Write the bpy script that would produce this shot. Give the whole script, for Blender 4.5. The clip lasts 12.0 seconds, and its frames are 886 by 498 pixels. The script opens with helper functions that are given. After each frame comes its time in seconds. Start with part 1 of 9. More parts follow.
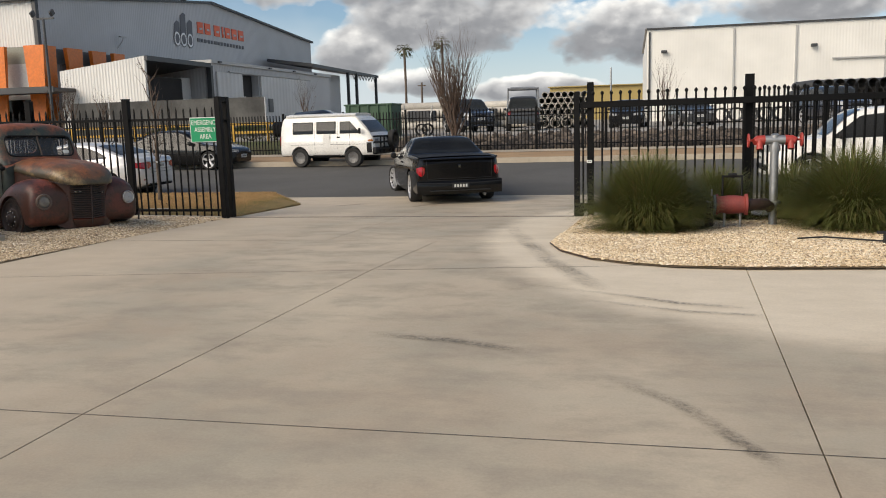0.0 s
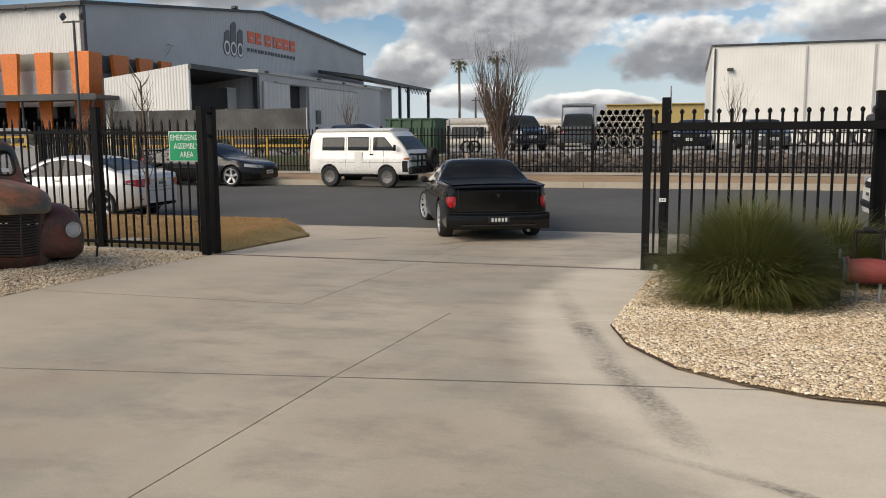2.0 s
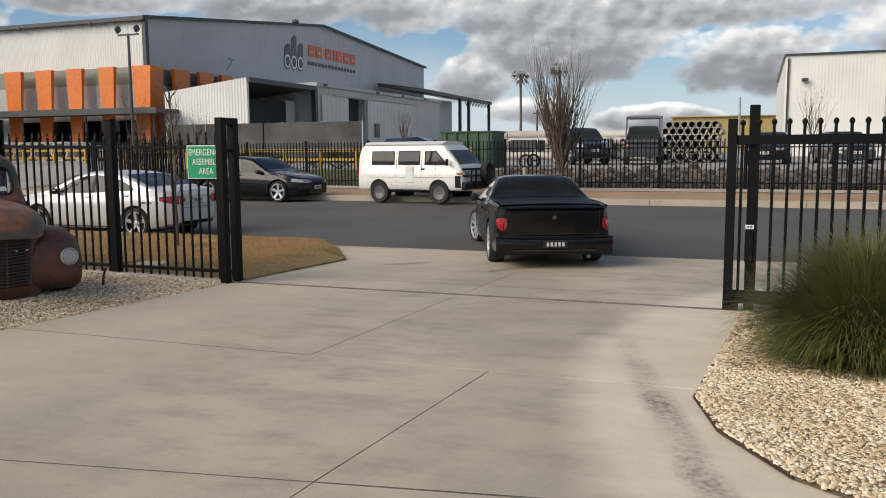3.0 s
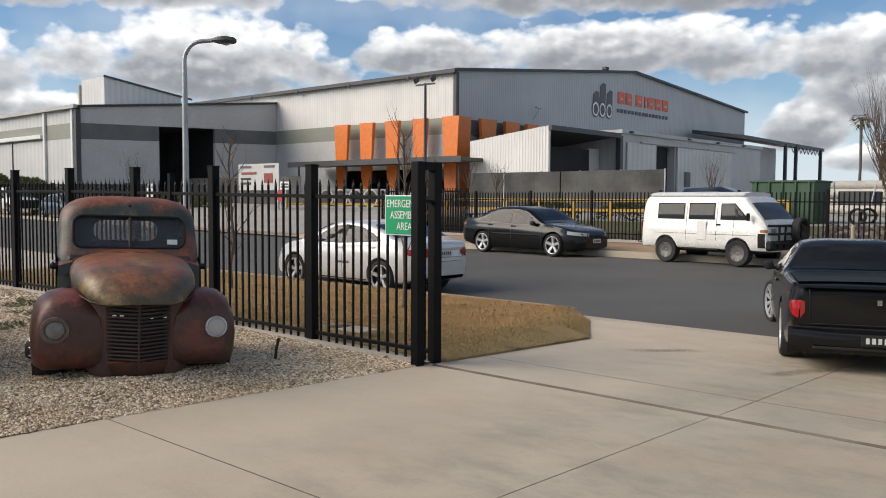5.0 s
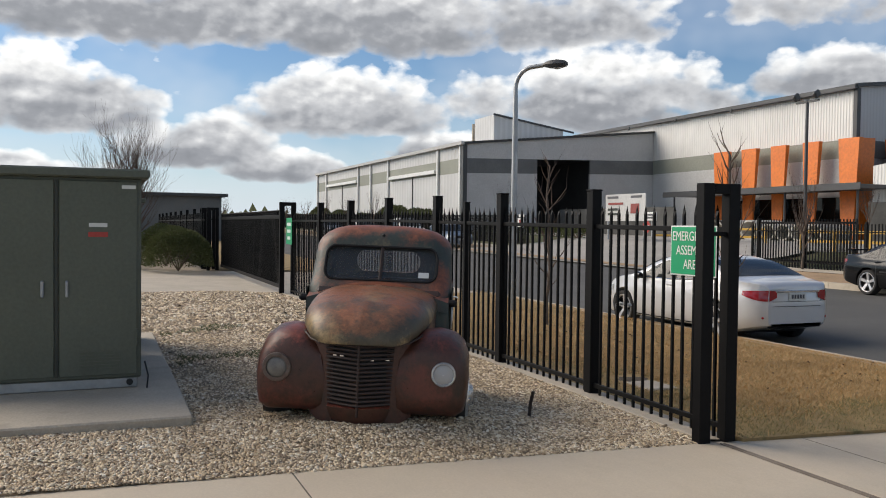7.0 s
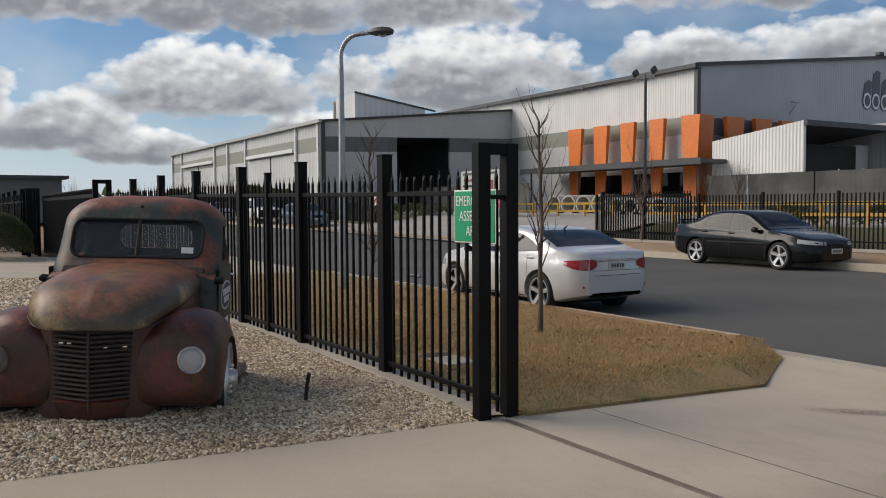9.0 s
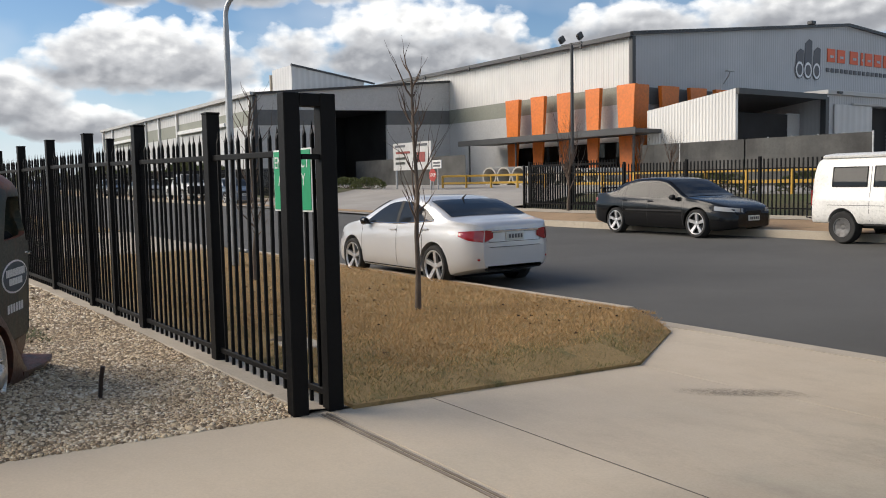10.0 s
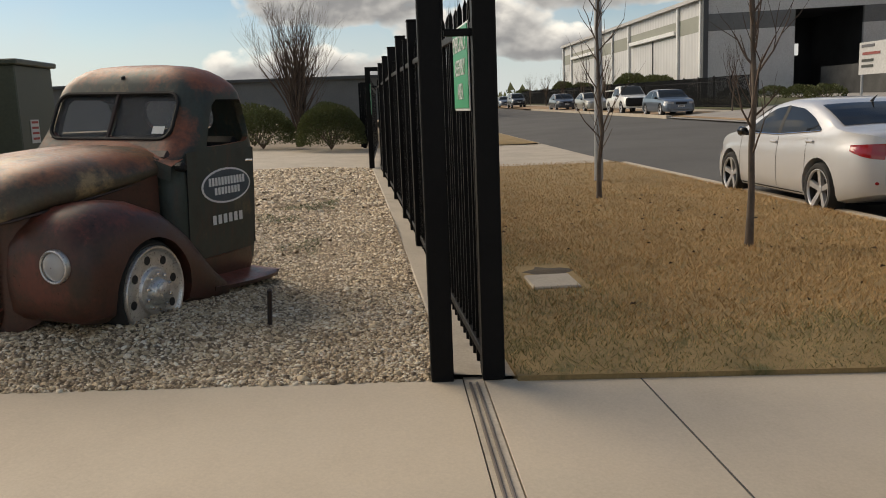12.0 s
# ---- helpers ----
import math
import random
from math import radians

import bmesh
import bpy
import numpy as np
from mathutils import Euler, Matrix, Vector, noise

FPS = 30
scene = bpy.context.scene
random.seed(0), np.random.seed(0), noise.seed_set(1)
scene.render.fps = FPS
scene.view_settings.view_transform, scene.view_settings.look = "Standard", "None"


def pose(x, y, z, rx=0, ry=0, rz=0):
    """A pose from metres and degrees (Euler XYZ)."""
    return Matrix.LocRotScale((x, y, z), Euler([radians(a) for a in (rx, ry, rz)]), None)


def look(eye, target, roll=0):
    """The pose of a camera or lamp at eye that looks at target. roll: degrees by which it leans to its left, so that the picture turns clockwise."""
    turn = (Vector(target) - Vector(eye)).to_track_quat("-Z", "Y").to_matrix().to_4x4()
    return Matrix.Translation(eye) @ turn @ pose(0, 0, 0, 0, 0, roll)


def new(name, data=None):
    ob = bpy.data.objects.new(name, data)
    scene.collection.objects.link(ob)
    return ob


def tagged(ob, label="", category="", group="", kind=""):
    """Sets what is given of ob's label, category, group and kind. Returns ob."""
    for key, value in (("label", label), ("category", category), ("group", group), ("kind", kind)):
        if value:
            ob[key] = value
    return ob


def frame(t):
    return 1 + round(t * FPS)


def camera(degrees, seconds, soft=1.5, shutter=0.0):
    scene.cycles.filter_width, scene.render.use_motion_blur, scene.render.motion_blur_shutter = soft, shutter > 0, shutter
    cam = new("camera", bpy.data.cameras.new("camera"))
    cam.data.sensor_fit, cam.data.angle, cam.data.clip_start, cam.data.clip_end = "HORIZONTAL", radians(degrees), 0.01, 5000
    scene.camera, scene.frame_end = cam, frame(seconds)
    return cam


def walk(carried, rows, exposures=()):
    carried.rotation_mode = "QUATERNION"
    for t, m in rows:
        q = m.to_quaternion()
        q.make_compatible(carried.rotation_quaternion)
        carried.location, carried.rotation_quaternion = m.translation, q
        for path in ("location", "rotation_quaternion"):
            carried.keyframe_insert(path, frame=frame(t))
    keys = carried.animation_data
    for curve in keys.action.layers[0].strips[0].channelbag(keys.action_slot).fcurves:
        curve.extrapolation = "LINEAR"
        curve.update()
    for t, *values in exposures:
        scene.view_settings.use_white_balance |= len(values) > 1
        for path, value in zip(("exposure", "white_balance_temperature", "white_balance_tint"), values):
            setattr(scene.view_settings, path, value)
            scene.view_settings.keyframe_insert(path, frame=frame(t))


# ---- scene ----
cam = camera(55.7, 12.0, soft=1.0)
PATH = [
    (0, (0.052, 0.946, 1.466), (-0.391, 2.872, 1.163), -1.7),
    (0.5, (-0.025, 1.671, 1.487), (-0.552, 3.58, 1.204), -1.9),
    (1, (-0.176, 2.454, 1.515), (-0.755, 4.352, 1.267), -2.4),
    (1.5, (-0.247, 3.212, 1.535), (-0.853, 5.1, 1.279), -1.6),
    (2, (-0.33, 4.001, 1.55), (-0.891, 5.902, 1.283), -0.4),
    (2.5, (-0.416, 4.79, 1.562), (-1.024, 6.677, 1.303), -0.3),
    (2.7, (-0.49, 5.077, 1.565), (-1.137, 6.952, 1.313), -0.3),
    (4.3, (-0.834, 7.359, 1.615), (-1.852, 9.076, 1.492), -0.4),
    (4.5, (-0.879, 7.618, 1.629), (-1.99, 9.277, 1.51), -0.1),
    (5, (-1.043, 8.332, 1.612), (-2.372, 9.821, 1.492), 0.3),
    (5.5, (-1.197, 8.992, 1.593), (-2.707, 10.297, 1.468), 1.1),
    (6, (-1.344, 9.499, 1.594), (-3.011, 10.601, 1.501), 1.7),
    (6.5, (-1.484, 9.867, 1.605), (-3.283, 10.74, 1.55), 1.1),
    (6.7, (-1.499, 9.982, 1.616), (-3.347, 10.747, 1.573), 0.9),
    (8.5, (-1.616, 10.611, 1.571), (-3.446, 11.411, 1.473), -1.0),
    (9, (-1.696, 11.129, 1.505), (-3.406, 12.160, 1.405), -0.3),
    (9.5, (-1.787, 11.777, 1.442), (-3.431, 12.906, 1.291), -1.0),
    (10, (-1.956, 12.416, 1.401), (-3.599, 13.545, 1.239), -1.1),
    (10.5, (-2.152, 13.06, 1.39), (-3.795, 14.191, 1.25), -1.8),
    (11, (-2.365, 13.654, 1.338), (-4.131, 14.577, 1.168), -1.5),
    (11.5, (-2.669, 14.109, 1.28), (-4.594, 14.594, 1.032), -1.9),
    (12, (-2.953, 14.538, 1.223), (-4.922, 14.654, 0.891), -2.2),
]
# seconds, stops, kelvin, tint
LIGHTING = [(0, 0.22, 6900, 10), (2.5, 0.12, 6700, 10), (4.5, 0.28, 6600, 10), (5.5, 0.30, 6600, 10), (6.5, 0.30, 6600, 10), (8.5, -0.05, 6550, 10), (9.0, -0.05, 6500, 10), (9.5, 0.34, 6600, 10), (10.5, 0.34, 6650, 10), (11.3, 0.26, 7050, 10), (12, 0.09, 7450, 10)]
walk(cam, [(t, look(eye, target, roll)) for t, eye, target, roll in PATH], LIGHTING)

# ---- light ----
SUN_FROM = Vector((-0.55, -0.62, 0.56)).normalized()
sun = new("sun", bpy.data.lights.new("sun", "SUN"))
sun.data.energy, sun.data.angle, sun.data.color = 3.3, radians(48.0), (1.0, 0.89, 0.75)
sun.matrix_world = look(SUN_FROM * 50, (0, 0, 0))


def node(tree, kind, **values):
    n = tree.nodes.new(kind)
    for key, v in values.items():
        if key.startswith("i_"):
            name = key[2:]
            n.inputs[int(name) if name.isdigit() else name.replace("_", " ")].default_value = v
        elif key == "op":
            n.operation = v
        elif key == "blend":
            n.blend_type, n.data_type = v, "RGBA"
        elif key == "sky":
            n.sky_type = v
        elif key == "wave":
            n.wave_type, n.bands_direction = v
        elif key == "feature":
            n.feature = v
    return n


def ramp(tree, source, stops):
    n = tree.nodes.new("ShaderNodeValToRGB")
    e = n.color_ramp.elements
    while len(e) < len(stops):
        e.new(0.5)
    for k, (at, c) in zip(e, stops):
        k.position, k.color = at, (*c, 1) if len(c) == 3 else c
    tree.links.new(source, n.inputs[0])
    return n.outputs[0]


def grey(a):
    return (a, a, a)


def mix(tree, fac, a, b, blend="MIX"):
    n = tree.nodes.new("ShaderNodeMix")
    n.data_type, n.blend_type = "RGBA", blend
    for k, v in ((0, fac), (6, a), (7, b)):
        if hasattr(v, "links"):
            tree.links.new(v, n.inputs[k])
        else:
            n.inputs[k].default_value = v if k == 0 else (*v, 1)
    return n.outputs[2]


def math_node(tree, op, a, b=0.0, c=None):
    n = tree.nodes.new("ShaderNodeMath")
    n.operation = op
    for k, v in ((0, a), (1, b), (2, c)):
        if v is None:
            continue
        if hasattr(v, "links"):
            tree.links.new(v, n.inputs[k])
        else:
            n.inputs[k].default_value = v
    return n.outputs[0]


def make_sky():
    world = bpy.data.worlds.new("sky")
    scene.world = world
    world.use_nodes = True
    t = world.node_tree
    t.nodes.clear()
    out = t.nodes.new("ShaderNodeOutputWorld")
    back = t.nodes.new("ShaderNodeBackground")
    sky = t.nodes.new("ShaderNodeTexSky")
    sky.sky_type, sky.sun_disc = "NISHITA", False
    sky.sun_elevation = math.asin(SUN_FROM.z)
    sky.sun_rotation = math.atan2(SUN_FROM.x, SUN_FROM.y)
    sky.air_density, sky.dust_density, sky.ozone_density = 1.0, 0.5, 3.0
    blue = mix(t, 1.0, sky.outputs[0], (SKY_LEVEL * 0.86, SKY_LEVEL * 0.98, SKY_LEVEL * 1.08), "MULTIPLY")
    co = t.nodes.new("ShaderNodeTexCoord").outputs["Generated"]
    sep = t.nodes.new("ShaderNodeSeparateXYZ")
    t.links.new(co, sep.inputs[0])
    az = math_node(t, "MULTIPLY", math_node(t, "ARCTAN2", sep.outputs[0], sep.outputs[1]), 57.2958)
    el = math_node(t, "MULTIPLY", math_node(t, "ARCSINE", sep.outputs[2]), 57.2958)
    flat = t.nodes.new("ShaderNodeCombineXYZ")
    t.links.new(az, flat.inputs[0])
    t.links.new(math_node(t, "MULTIPLY", el, 1.5), flat.inputs[1])

    def field(scale, detail, rough, shift=(0, 0, 0)):
        move = t.nodes.new("ShaderNodeMapping")
        move.inputs["Location"].default_value = shift
        t.links.new(flat.outputs[0], move.inputs[0])
        n = t.nodes.new("ShaderNodeTexNoise")
        n.inputs["Scale"].default_value, n.inputs["Detail"].default_value = scale, detail
        n.inputs["Roughness"].default_value = rough
        t.links.new(move.outputs[0], n.inputs["Vector"])
        return n.outputs[0]

    def puffs(scale, shift=(0, 0, 0)):
        move = t.nodes.new("ShaderNodeMapping")
        move.inputs["Location"].default_value = shift
        t.links.new(flat.outputs[0], move.inputs[0])
        n = t.nodes.new("ShaderNodeTexVoronoi")
        n.feature = "SMOOTH_F1"
        n.inputs["Scale"].default_value, n.inputs["Detail"].default_value, n.inputs["Smoothness"].default_value = scale, 2.0, 0.6
        t.links.new(move.outputs[0], n.inputs["Vector"])
        return n.outputs["Distance"]

    # each cloud is a dome with a flatter base; the densest one at a place also gives the height within it
    best, weight, rise = None, None, None
    wide = field(0.055, 4, 0.6, (3, 8, 0))
    for a0, e0, w, h, sink in CLOUDS:
        u = math_node(t, "DIVIDE", math_node(t, "SUBTRACT", az, a0), w)
        v = math_node(t, "DIVIDE", math_node(t, "SUBTRACT", el, e0), h)
        below = math_node(t, "MULTIPLY", math_node(t, "MINIMUM", v, 0.0), sink)
        vv = math_node(t, "ADD", math_node(t, "MAXIMUM", v, 0.0), below)
        d = math_node(t, "SUBTRACT", 1.0, math_node(t, "ADD", math_node(t, "MULTIPLY", u, u), math_node(t, "MULTIPLY", vv, vv)))
        d = math_node(t, "MAXIMUM", d, -1.0)
        share = math_node(t, "POWER", math_node(t, "ADD", d, 1.02), 6.0)
        v = math_node(t, "MINIMUM", math_node(t, "MAXIMUM", v, -0.6), 1.0)
        if best is None:
            best, weight, rise = d, share, math_node(t, "MULTIPLY", share, v)
        else:
            best = math_node(t, "SMOOTH_MAX", best, d, 0.25)
            weight = math_node(t, "ADD", weight, share)
            rise = math_node(t, "MULTIPLY_ADD", share, v, rise)
    rise = math_node(t, "DIVIDE", rise, math_node(t, "ADD", weight, 0.0001))
    billow, billow_up = puffs(0.42), puffs(0.42, (0.35, -0.55, 0))
    rough, rough_up = field(0.18, 7, 0.56), field(0.18, 7, 0.56, (0.5, -0.8, 0))

    def density(base, b, r):
        e = math_node(t, "MULTIPLY_ADD", b, -0.75, base)
        return math_node(t, "MULTIPLY_ADD", r, 2.3, math_node(t, "ADD", e, -0.55))

    dense, dense_up = density(best, billow, rough), density(best, billow_up, rough_up)
    cover = ramp(t, dense, [(0.0, grey(0)), (0.16, grey(0.45)), (0.34, grey(0.88)), (0.6, grey(1))])
    lit = math_node(t, "SUBTRACT", dense, dense_up)
    lit = math_node(t, "MULTIPLY_ADD", lit, 0.42, 0.34)
    lit = math_node(t, "MULTIPLY_ADD", math_node(t, "MINIMUM", math_node(t, "MAXIMUM", rise, -0.6), 1.0), 0.42, lit)
    thin = ramp(t, dense, [(0.0, grey(0.30)), (0.7, grey(0.0))])
    lit = math_node(t, "ADD", lit, thin)
    body = ramp(t, lit, [(0.0, (0.20, 0.215, 0.24)), (0.30, (0.30, 0.315, 0.345)), (0.52, (0.52, 0.535, 0.56)), (0.72, (0.86, 0.87, 0.87)), (1.0, (1.15, 1.13, 1.09))])
    veil = ramp(t, wide, [(0.46, grey(0)), (0.72, grey(0.55))])
    blue = mix(t, veil, blue, (0.60, 0.66, 0.74))
    haze = ramp(t, sep.outputs[2], [(0.0, grey(0.85)), (0.045, grey(0.55)), (0.11, grey(0.10)), (0.2, grey(0.0))])
    blue = mix(t, haze, blue, (0.60, 0.68, 0.77))
    col = mix(t, cover, blue, body)
    t.links.new(col, back.inputs[0])
    back.inputs[1].default_value = 1.0
    t.links.new(back.outputs[0], out.inputs[0])


SKY_LEVEL = 0.085
# azimuth, height of the base line, half width, height above it (degrees), flatness of the base
CLOUDS = [
    (-92.5, 6.8, 8.5, 4.2, 2.6), (-74.5, 7.0, 7.6, 4.0, 2.8), (-58.0, 8.0, 10.0, 4.2, 2.6), (-42.5, 9.2, 5.5, 2.6, 2.5),
    (-84.0, 4.8, 6.0, 2.6, 2.0), (-78.0, 3.6, 5.5, 1.7, 2.0), (-66.0, 5.0, 7.0, 1.6, 2.0), (-95.0, 2.6, 7.0, 2.2, 2.0),
    (-82.0, 13.2, 34.0, 5.0, 2.4), (-30.0, 9.4, 11.0, 2.6, 1.8), (-28.0, 13.6, 22.0, 4.5, 2.6), (-18.5, 4.4, 3.0, 2.2, 1.5),
    (-11.5, 6.6, 8.0, 3.0, 1.1), (-9.0, 8.4, 20.0, 3.2, 2.8), (-1.0, 5.4, 6.0, 2.6, 1.1), (10.0, 6.4, 9.0, 2.5, 2.0), (-14.5, 2.4, 3.0, 1.3, 1.5), (-6.0, 1.8, 5.0, 1.1, 1.5),
    (150.0, 25.0, 60.0, 18.0, 1.2), (60.0, 20.0, 40.0, 12.0, 1.5),
]
make_sky()


# ---- materials ----
def material(name, c1, c2=None, rough=0.7, metal=0.0, fine=0.0, coarse=0.0, bump=0.0, c3=None, island=0.0, coat=0.0, each=0.0, amount=(0.35, 0.65), spec=0.5):
    """Two colours mixed by noise at a coarse and a fine size (metres), a third for stains, bump on the fine size."""
    m = bpy.data.materials.new(name)
    m.use_nodes = True
    t = m.node_tree
    p = t.nodes["Principled BSDF"]
    p.inputs["Roughness"].default_value, p.inputs["Metallic"].default_value = rough, metal
    p.inputs["Coat Weight"].default_value = coat
    p.inputs["Specular IOR Level"].default_value = spec
    p.inputs["Coat Roughness"].default_value = 0.06
    if c2 is None and not island:
        p.inputs["Base Color"].default_value = (*c1, 1)
        c2 = c1
    co = t.nodes.new("ShaderNodeTexCoord").outputs["Object"]
    col = None

    def noise_at(size, detail=6.0, rough_=0.6):
        n = t.nodes.new("ShaderNodeTexNoise")
        n.inputs["Scale"].default_value, n.inputs["Detail"].default_value, n.inputs["Roughness"].default_value = 1.0 / size, detail, rough_
        t.links.new(co, n.inputs["Vector"])
        return n.outputs[0]

    if coarse:
        big = noise_at(coarse)
        col = mix(t, ramp(t, big, [(amount[0], grey(0)), (amount[1], grey(1))]), c1, c2 or c1)
    if fine:
        small = noise_at(fine)
        base = col or c1
        col = mix(t, ramp(t, small, [(0.3, grey(0)), (0.7, grey(1))]), base, tuple(0.82 * a for a in (c2 or c1)) if col is None else base)
        shade = ramp(t, small, [(0.25, grey(0.80)), (0.75, grey(1.12))])
        col = mix(t, 1.0, col, shade, "MULTIPLY")
        if bump:
            bn = t.nodes.new("ShaderNodeBump")
            bn.inputs["Strength"].default_value, bn.inputs["Distance"].default_value = bump, fine * 0.4
            t.links.new(small, bn.inputs["Height"])
            t.links.new(bn.outputs[0], p.inputs["Normal"])
        rr = ramp(t, small, [(0.2, grey(max(rough - 0.08, 0.02))), (0.8, grey(min(rough + 0.10, 1)))])
        t.links.new(rr, p.inputs["Roughness"])
    if c3 is not None:
        st = noise_at((coarse or 1.0) * 0.37, 8.0, 0.68)
        col = mix(t, ramp(t, st, [(0.55, grey(0)), (0.70, grey(0.85))]), col or c1, c3)
    if island or each:
        src = t.nodes.new("ShaderNodeNewGeometry").outputs["Random Per Island"] if island else t.nodes.new("ShaderNodeObjectInfo").outputs["Random"]
        k = island or each
        shade = ramp(t, src, [(0.0, grey(1 - k)), (1.0, grey(1 + k))])
        base = col or (mix(t, src, c1, c2) if c2 else c1)
        col = mix(t, 1.0, base, shade, "MULTIPLY")
    if col is not None and hasattr(col, "links"):
        t.links.new(col, p.inputs["Base Color"])
    return m


def glass_dark(name, tint, rough=0.03, alpha=0.55):
    """Tinted vehicle glass: partly see-through, glossy."""
    m = bpy.data.materials.new(name)
    m.use_nodes = True
    t = m.node_tree
    p = t.nodes["Principled BSDF"]
    p.inputs["Base Color"].default_value = (*tint, 1)
    p.inputs["Roughness"].default_value, p.inputs["Alpha"].default_value = rough, alpha
    p.inputs["IOR"].default_value = 1.45
    p.inputs["Specular IOR Level"].default_value = 0.32
    return m


def lamp_lens(name, c):
    m = material(name, c, rough=0.12, coat=1.0)
    return m


def cladding(name, c, pitch=0.19, vertical=True, depth=0.02, dirt=0.0):
    """Profiled sheet steel: ribs across the given direction."""
    m = bpy.data.materials.new(name)
    m.use_nodes = True
    t = m.node_tree
    p = t.nodes["Principled BSDF"]
    p.inputs["Roughness"].default_value, p.inputs["Metallic"].default_value = 0.45, 0.0
    co = t.nodes.new("ShaderNodeTexCoord").outputs["Object"]
    sep = t.nodes.new("ShaderNodeSeparateXYZ")
    t.links.new(co, sep.inputs[0])
    along = math_node(t, "ADD", sep.outputs[0], sep.outputs[1]) if vertical else sep.outputs[2]
    w = math_node(t, "SINE", math_node(t, "MULTIPLY", along, 2 * math.pi / pitch))
    bn = t.nodes.new("ShaderNodeBump")
    bn.inputs["Strength"].default_value, bn.inputs["Distance"].default_value = 0.8, depth
    t.links.new(w, bn.inputs["Height"])
    t.links.new(bn.outputs[0], p.inputs["Normal"])
    n = t.nodes.new("ShaderNodeTexNoise")
    n.inputs["Scale"].default_value, n.inputs["Detail"].default_value = 0.35, 7
    t.links.new(co, n.inputs["Vector"])
    col = mix(t, ramp(t, n.outputs[0], [(0.35, grey(0)), (0.7, grey(1))]), c, tuple(0.88 * a for a in c))
    # valleys are darkened in the colour, standing in for shade between the ribs
    rib = ramp(t, w, [(0.0, grey(1 - 4.0 * depth)), (0.5, grey(1.0))])
    col = mix(t, 1.0, col, rib, "MULTIPLY")
    t.links.new(col, p.inputs["Base Color"])
    return m


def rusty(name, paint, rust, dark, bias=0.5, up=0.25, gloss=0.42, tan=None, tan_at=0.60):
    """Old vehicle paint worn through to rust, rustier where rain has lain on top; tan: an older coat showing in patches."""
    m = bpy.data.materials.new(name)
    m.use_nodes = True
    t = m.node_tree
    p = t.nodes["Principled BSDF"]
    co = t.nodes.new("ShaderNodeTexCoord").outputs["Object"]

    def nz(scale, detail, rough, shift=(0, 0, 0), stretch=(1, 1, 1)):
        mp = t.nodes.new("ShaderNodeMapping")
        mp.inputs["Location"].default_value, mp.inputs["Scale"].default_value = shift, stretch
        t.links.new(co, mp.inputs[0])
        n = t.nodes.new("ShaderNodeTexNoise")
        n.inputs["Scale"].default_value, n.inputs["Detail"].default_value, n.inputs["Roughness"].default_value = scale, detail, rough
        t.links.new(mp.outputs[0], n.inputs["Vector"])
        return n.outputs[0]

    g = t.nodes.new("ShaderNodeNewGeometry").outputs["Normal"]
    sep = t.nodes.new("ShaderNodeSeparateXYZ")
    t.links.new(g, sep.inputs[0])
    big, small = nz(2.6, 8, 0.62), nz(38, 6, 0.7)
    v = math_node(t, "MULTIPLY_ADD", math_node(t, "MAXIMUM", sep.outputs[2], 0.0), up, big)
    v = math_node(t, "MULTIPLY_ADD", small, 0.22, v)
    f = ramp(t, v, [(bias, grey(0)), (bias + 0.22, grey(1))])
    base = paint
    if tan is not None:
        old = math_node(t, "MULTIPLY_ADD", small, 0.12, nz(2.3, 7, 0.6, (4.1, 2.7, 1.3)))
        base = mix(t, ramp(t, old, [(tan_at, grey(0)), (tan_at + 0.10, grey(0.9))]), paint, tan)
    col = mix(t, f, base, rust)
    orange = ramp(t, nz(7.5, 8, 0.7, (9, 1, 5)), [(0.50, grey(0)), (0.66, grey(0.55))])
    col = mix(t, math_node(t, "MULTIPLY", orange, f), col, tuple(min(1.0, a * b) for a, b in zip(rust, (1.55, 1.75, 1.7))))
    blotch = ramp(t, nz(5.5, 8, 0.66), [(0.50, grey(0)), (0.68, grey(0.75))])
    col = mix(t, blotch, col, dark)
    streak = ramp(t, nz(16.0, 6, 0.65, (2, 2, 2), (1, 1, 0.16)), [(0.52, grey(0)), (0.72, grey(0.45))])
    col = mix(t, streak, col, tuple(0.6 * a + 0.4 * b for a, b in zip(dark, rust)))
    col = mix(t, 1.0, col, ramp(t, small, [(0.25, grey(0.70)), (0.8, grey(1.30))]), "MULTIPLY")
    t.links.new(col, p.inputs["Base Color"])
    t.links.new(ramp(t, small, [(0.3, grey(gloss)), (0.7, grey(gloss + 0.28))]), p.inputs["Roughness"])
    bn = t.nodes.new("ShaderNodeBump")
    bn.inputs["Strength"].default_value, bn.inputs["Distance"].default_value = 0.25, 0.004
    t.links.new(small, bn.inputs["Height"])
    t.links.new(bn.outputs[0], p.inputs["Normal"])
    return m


def thin_leaf(name, c1, c2, island, rough=0.55, glow=0.35):
    """Grass and leaves: each of its own shade, letting some light through."""
    m = material(name, c1, c2, rough=rough, island=island)
    t = m.node_tree
    p, out = t.nodes["Principled BSDF"], t.nodes["Material Output"]
    back = t.nodes.new("ShaderNodeBsdfTranslucent")
    t.links.new(p.inputs["Base Color"].links[0].from_socket, back.inputs[0])
    both = t.nodes.new("ShaderNodeMixShader")
    both.inputs[0].default_value = glow
    t.links.new(p.outputs[0], both.inputs[1])
    t.links.new(back.outputs[0], both.inputs[2])
    t.links.new(both.outputs[0], out.inputs[0])
    return m


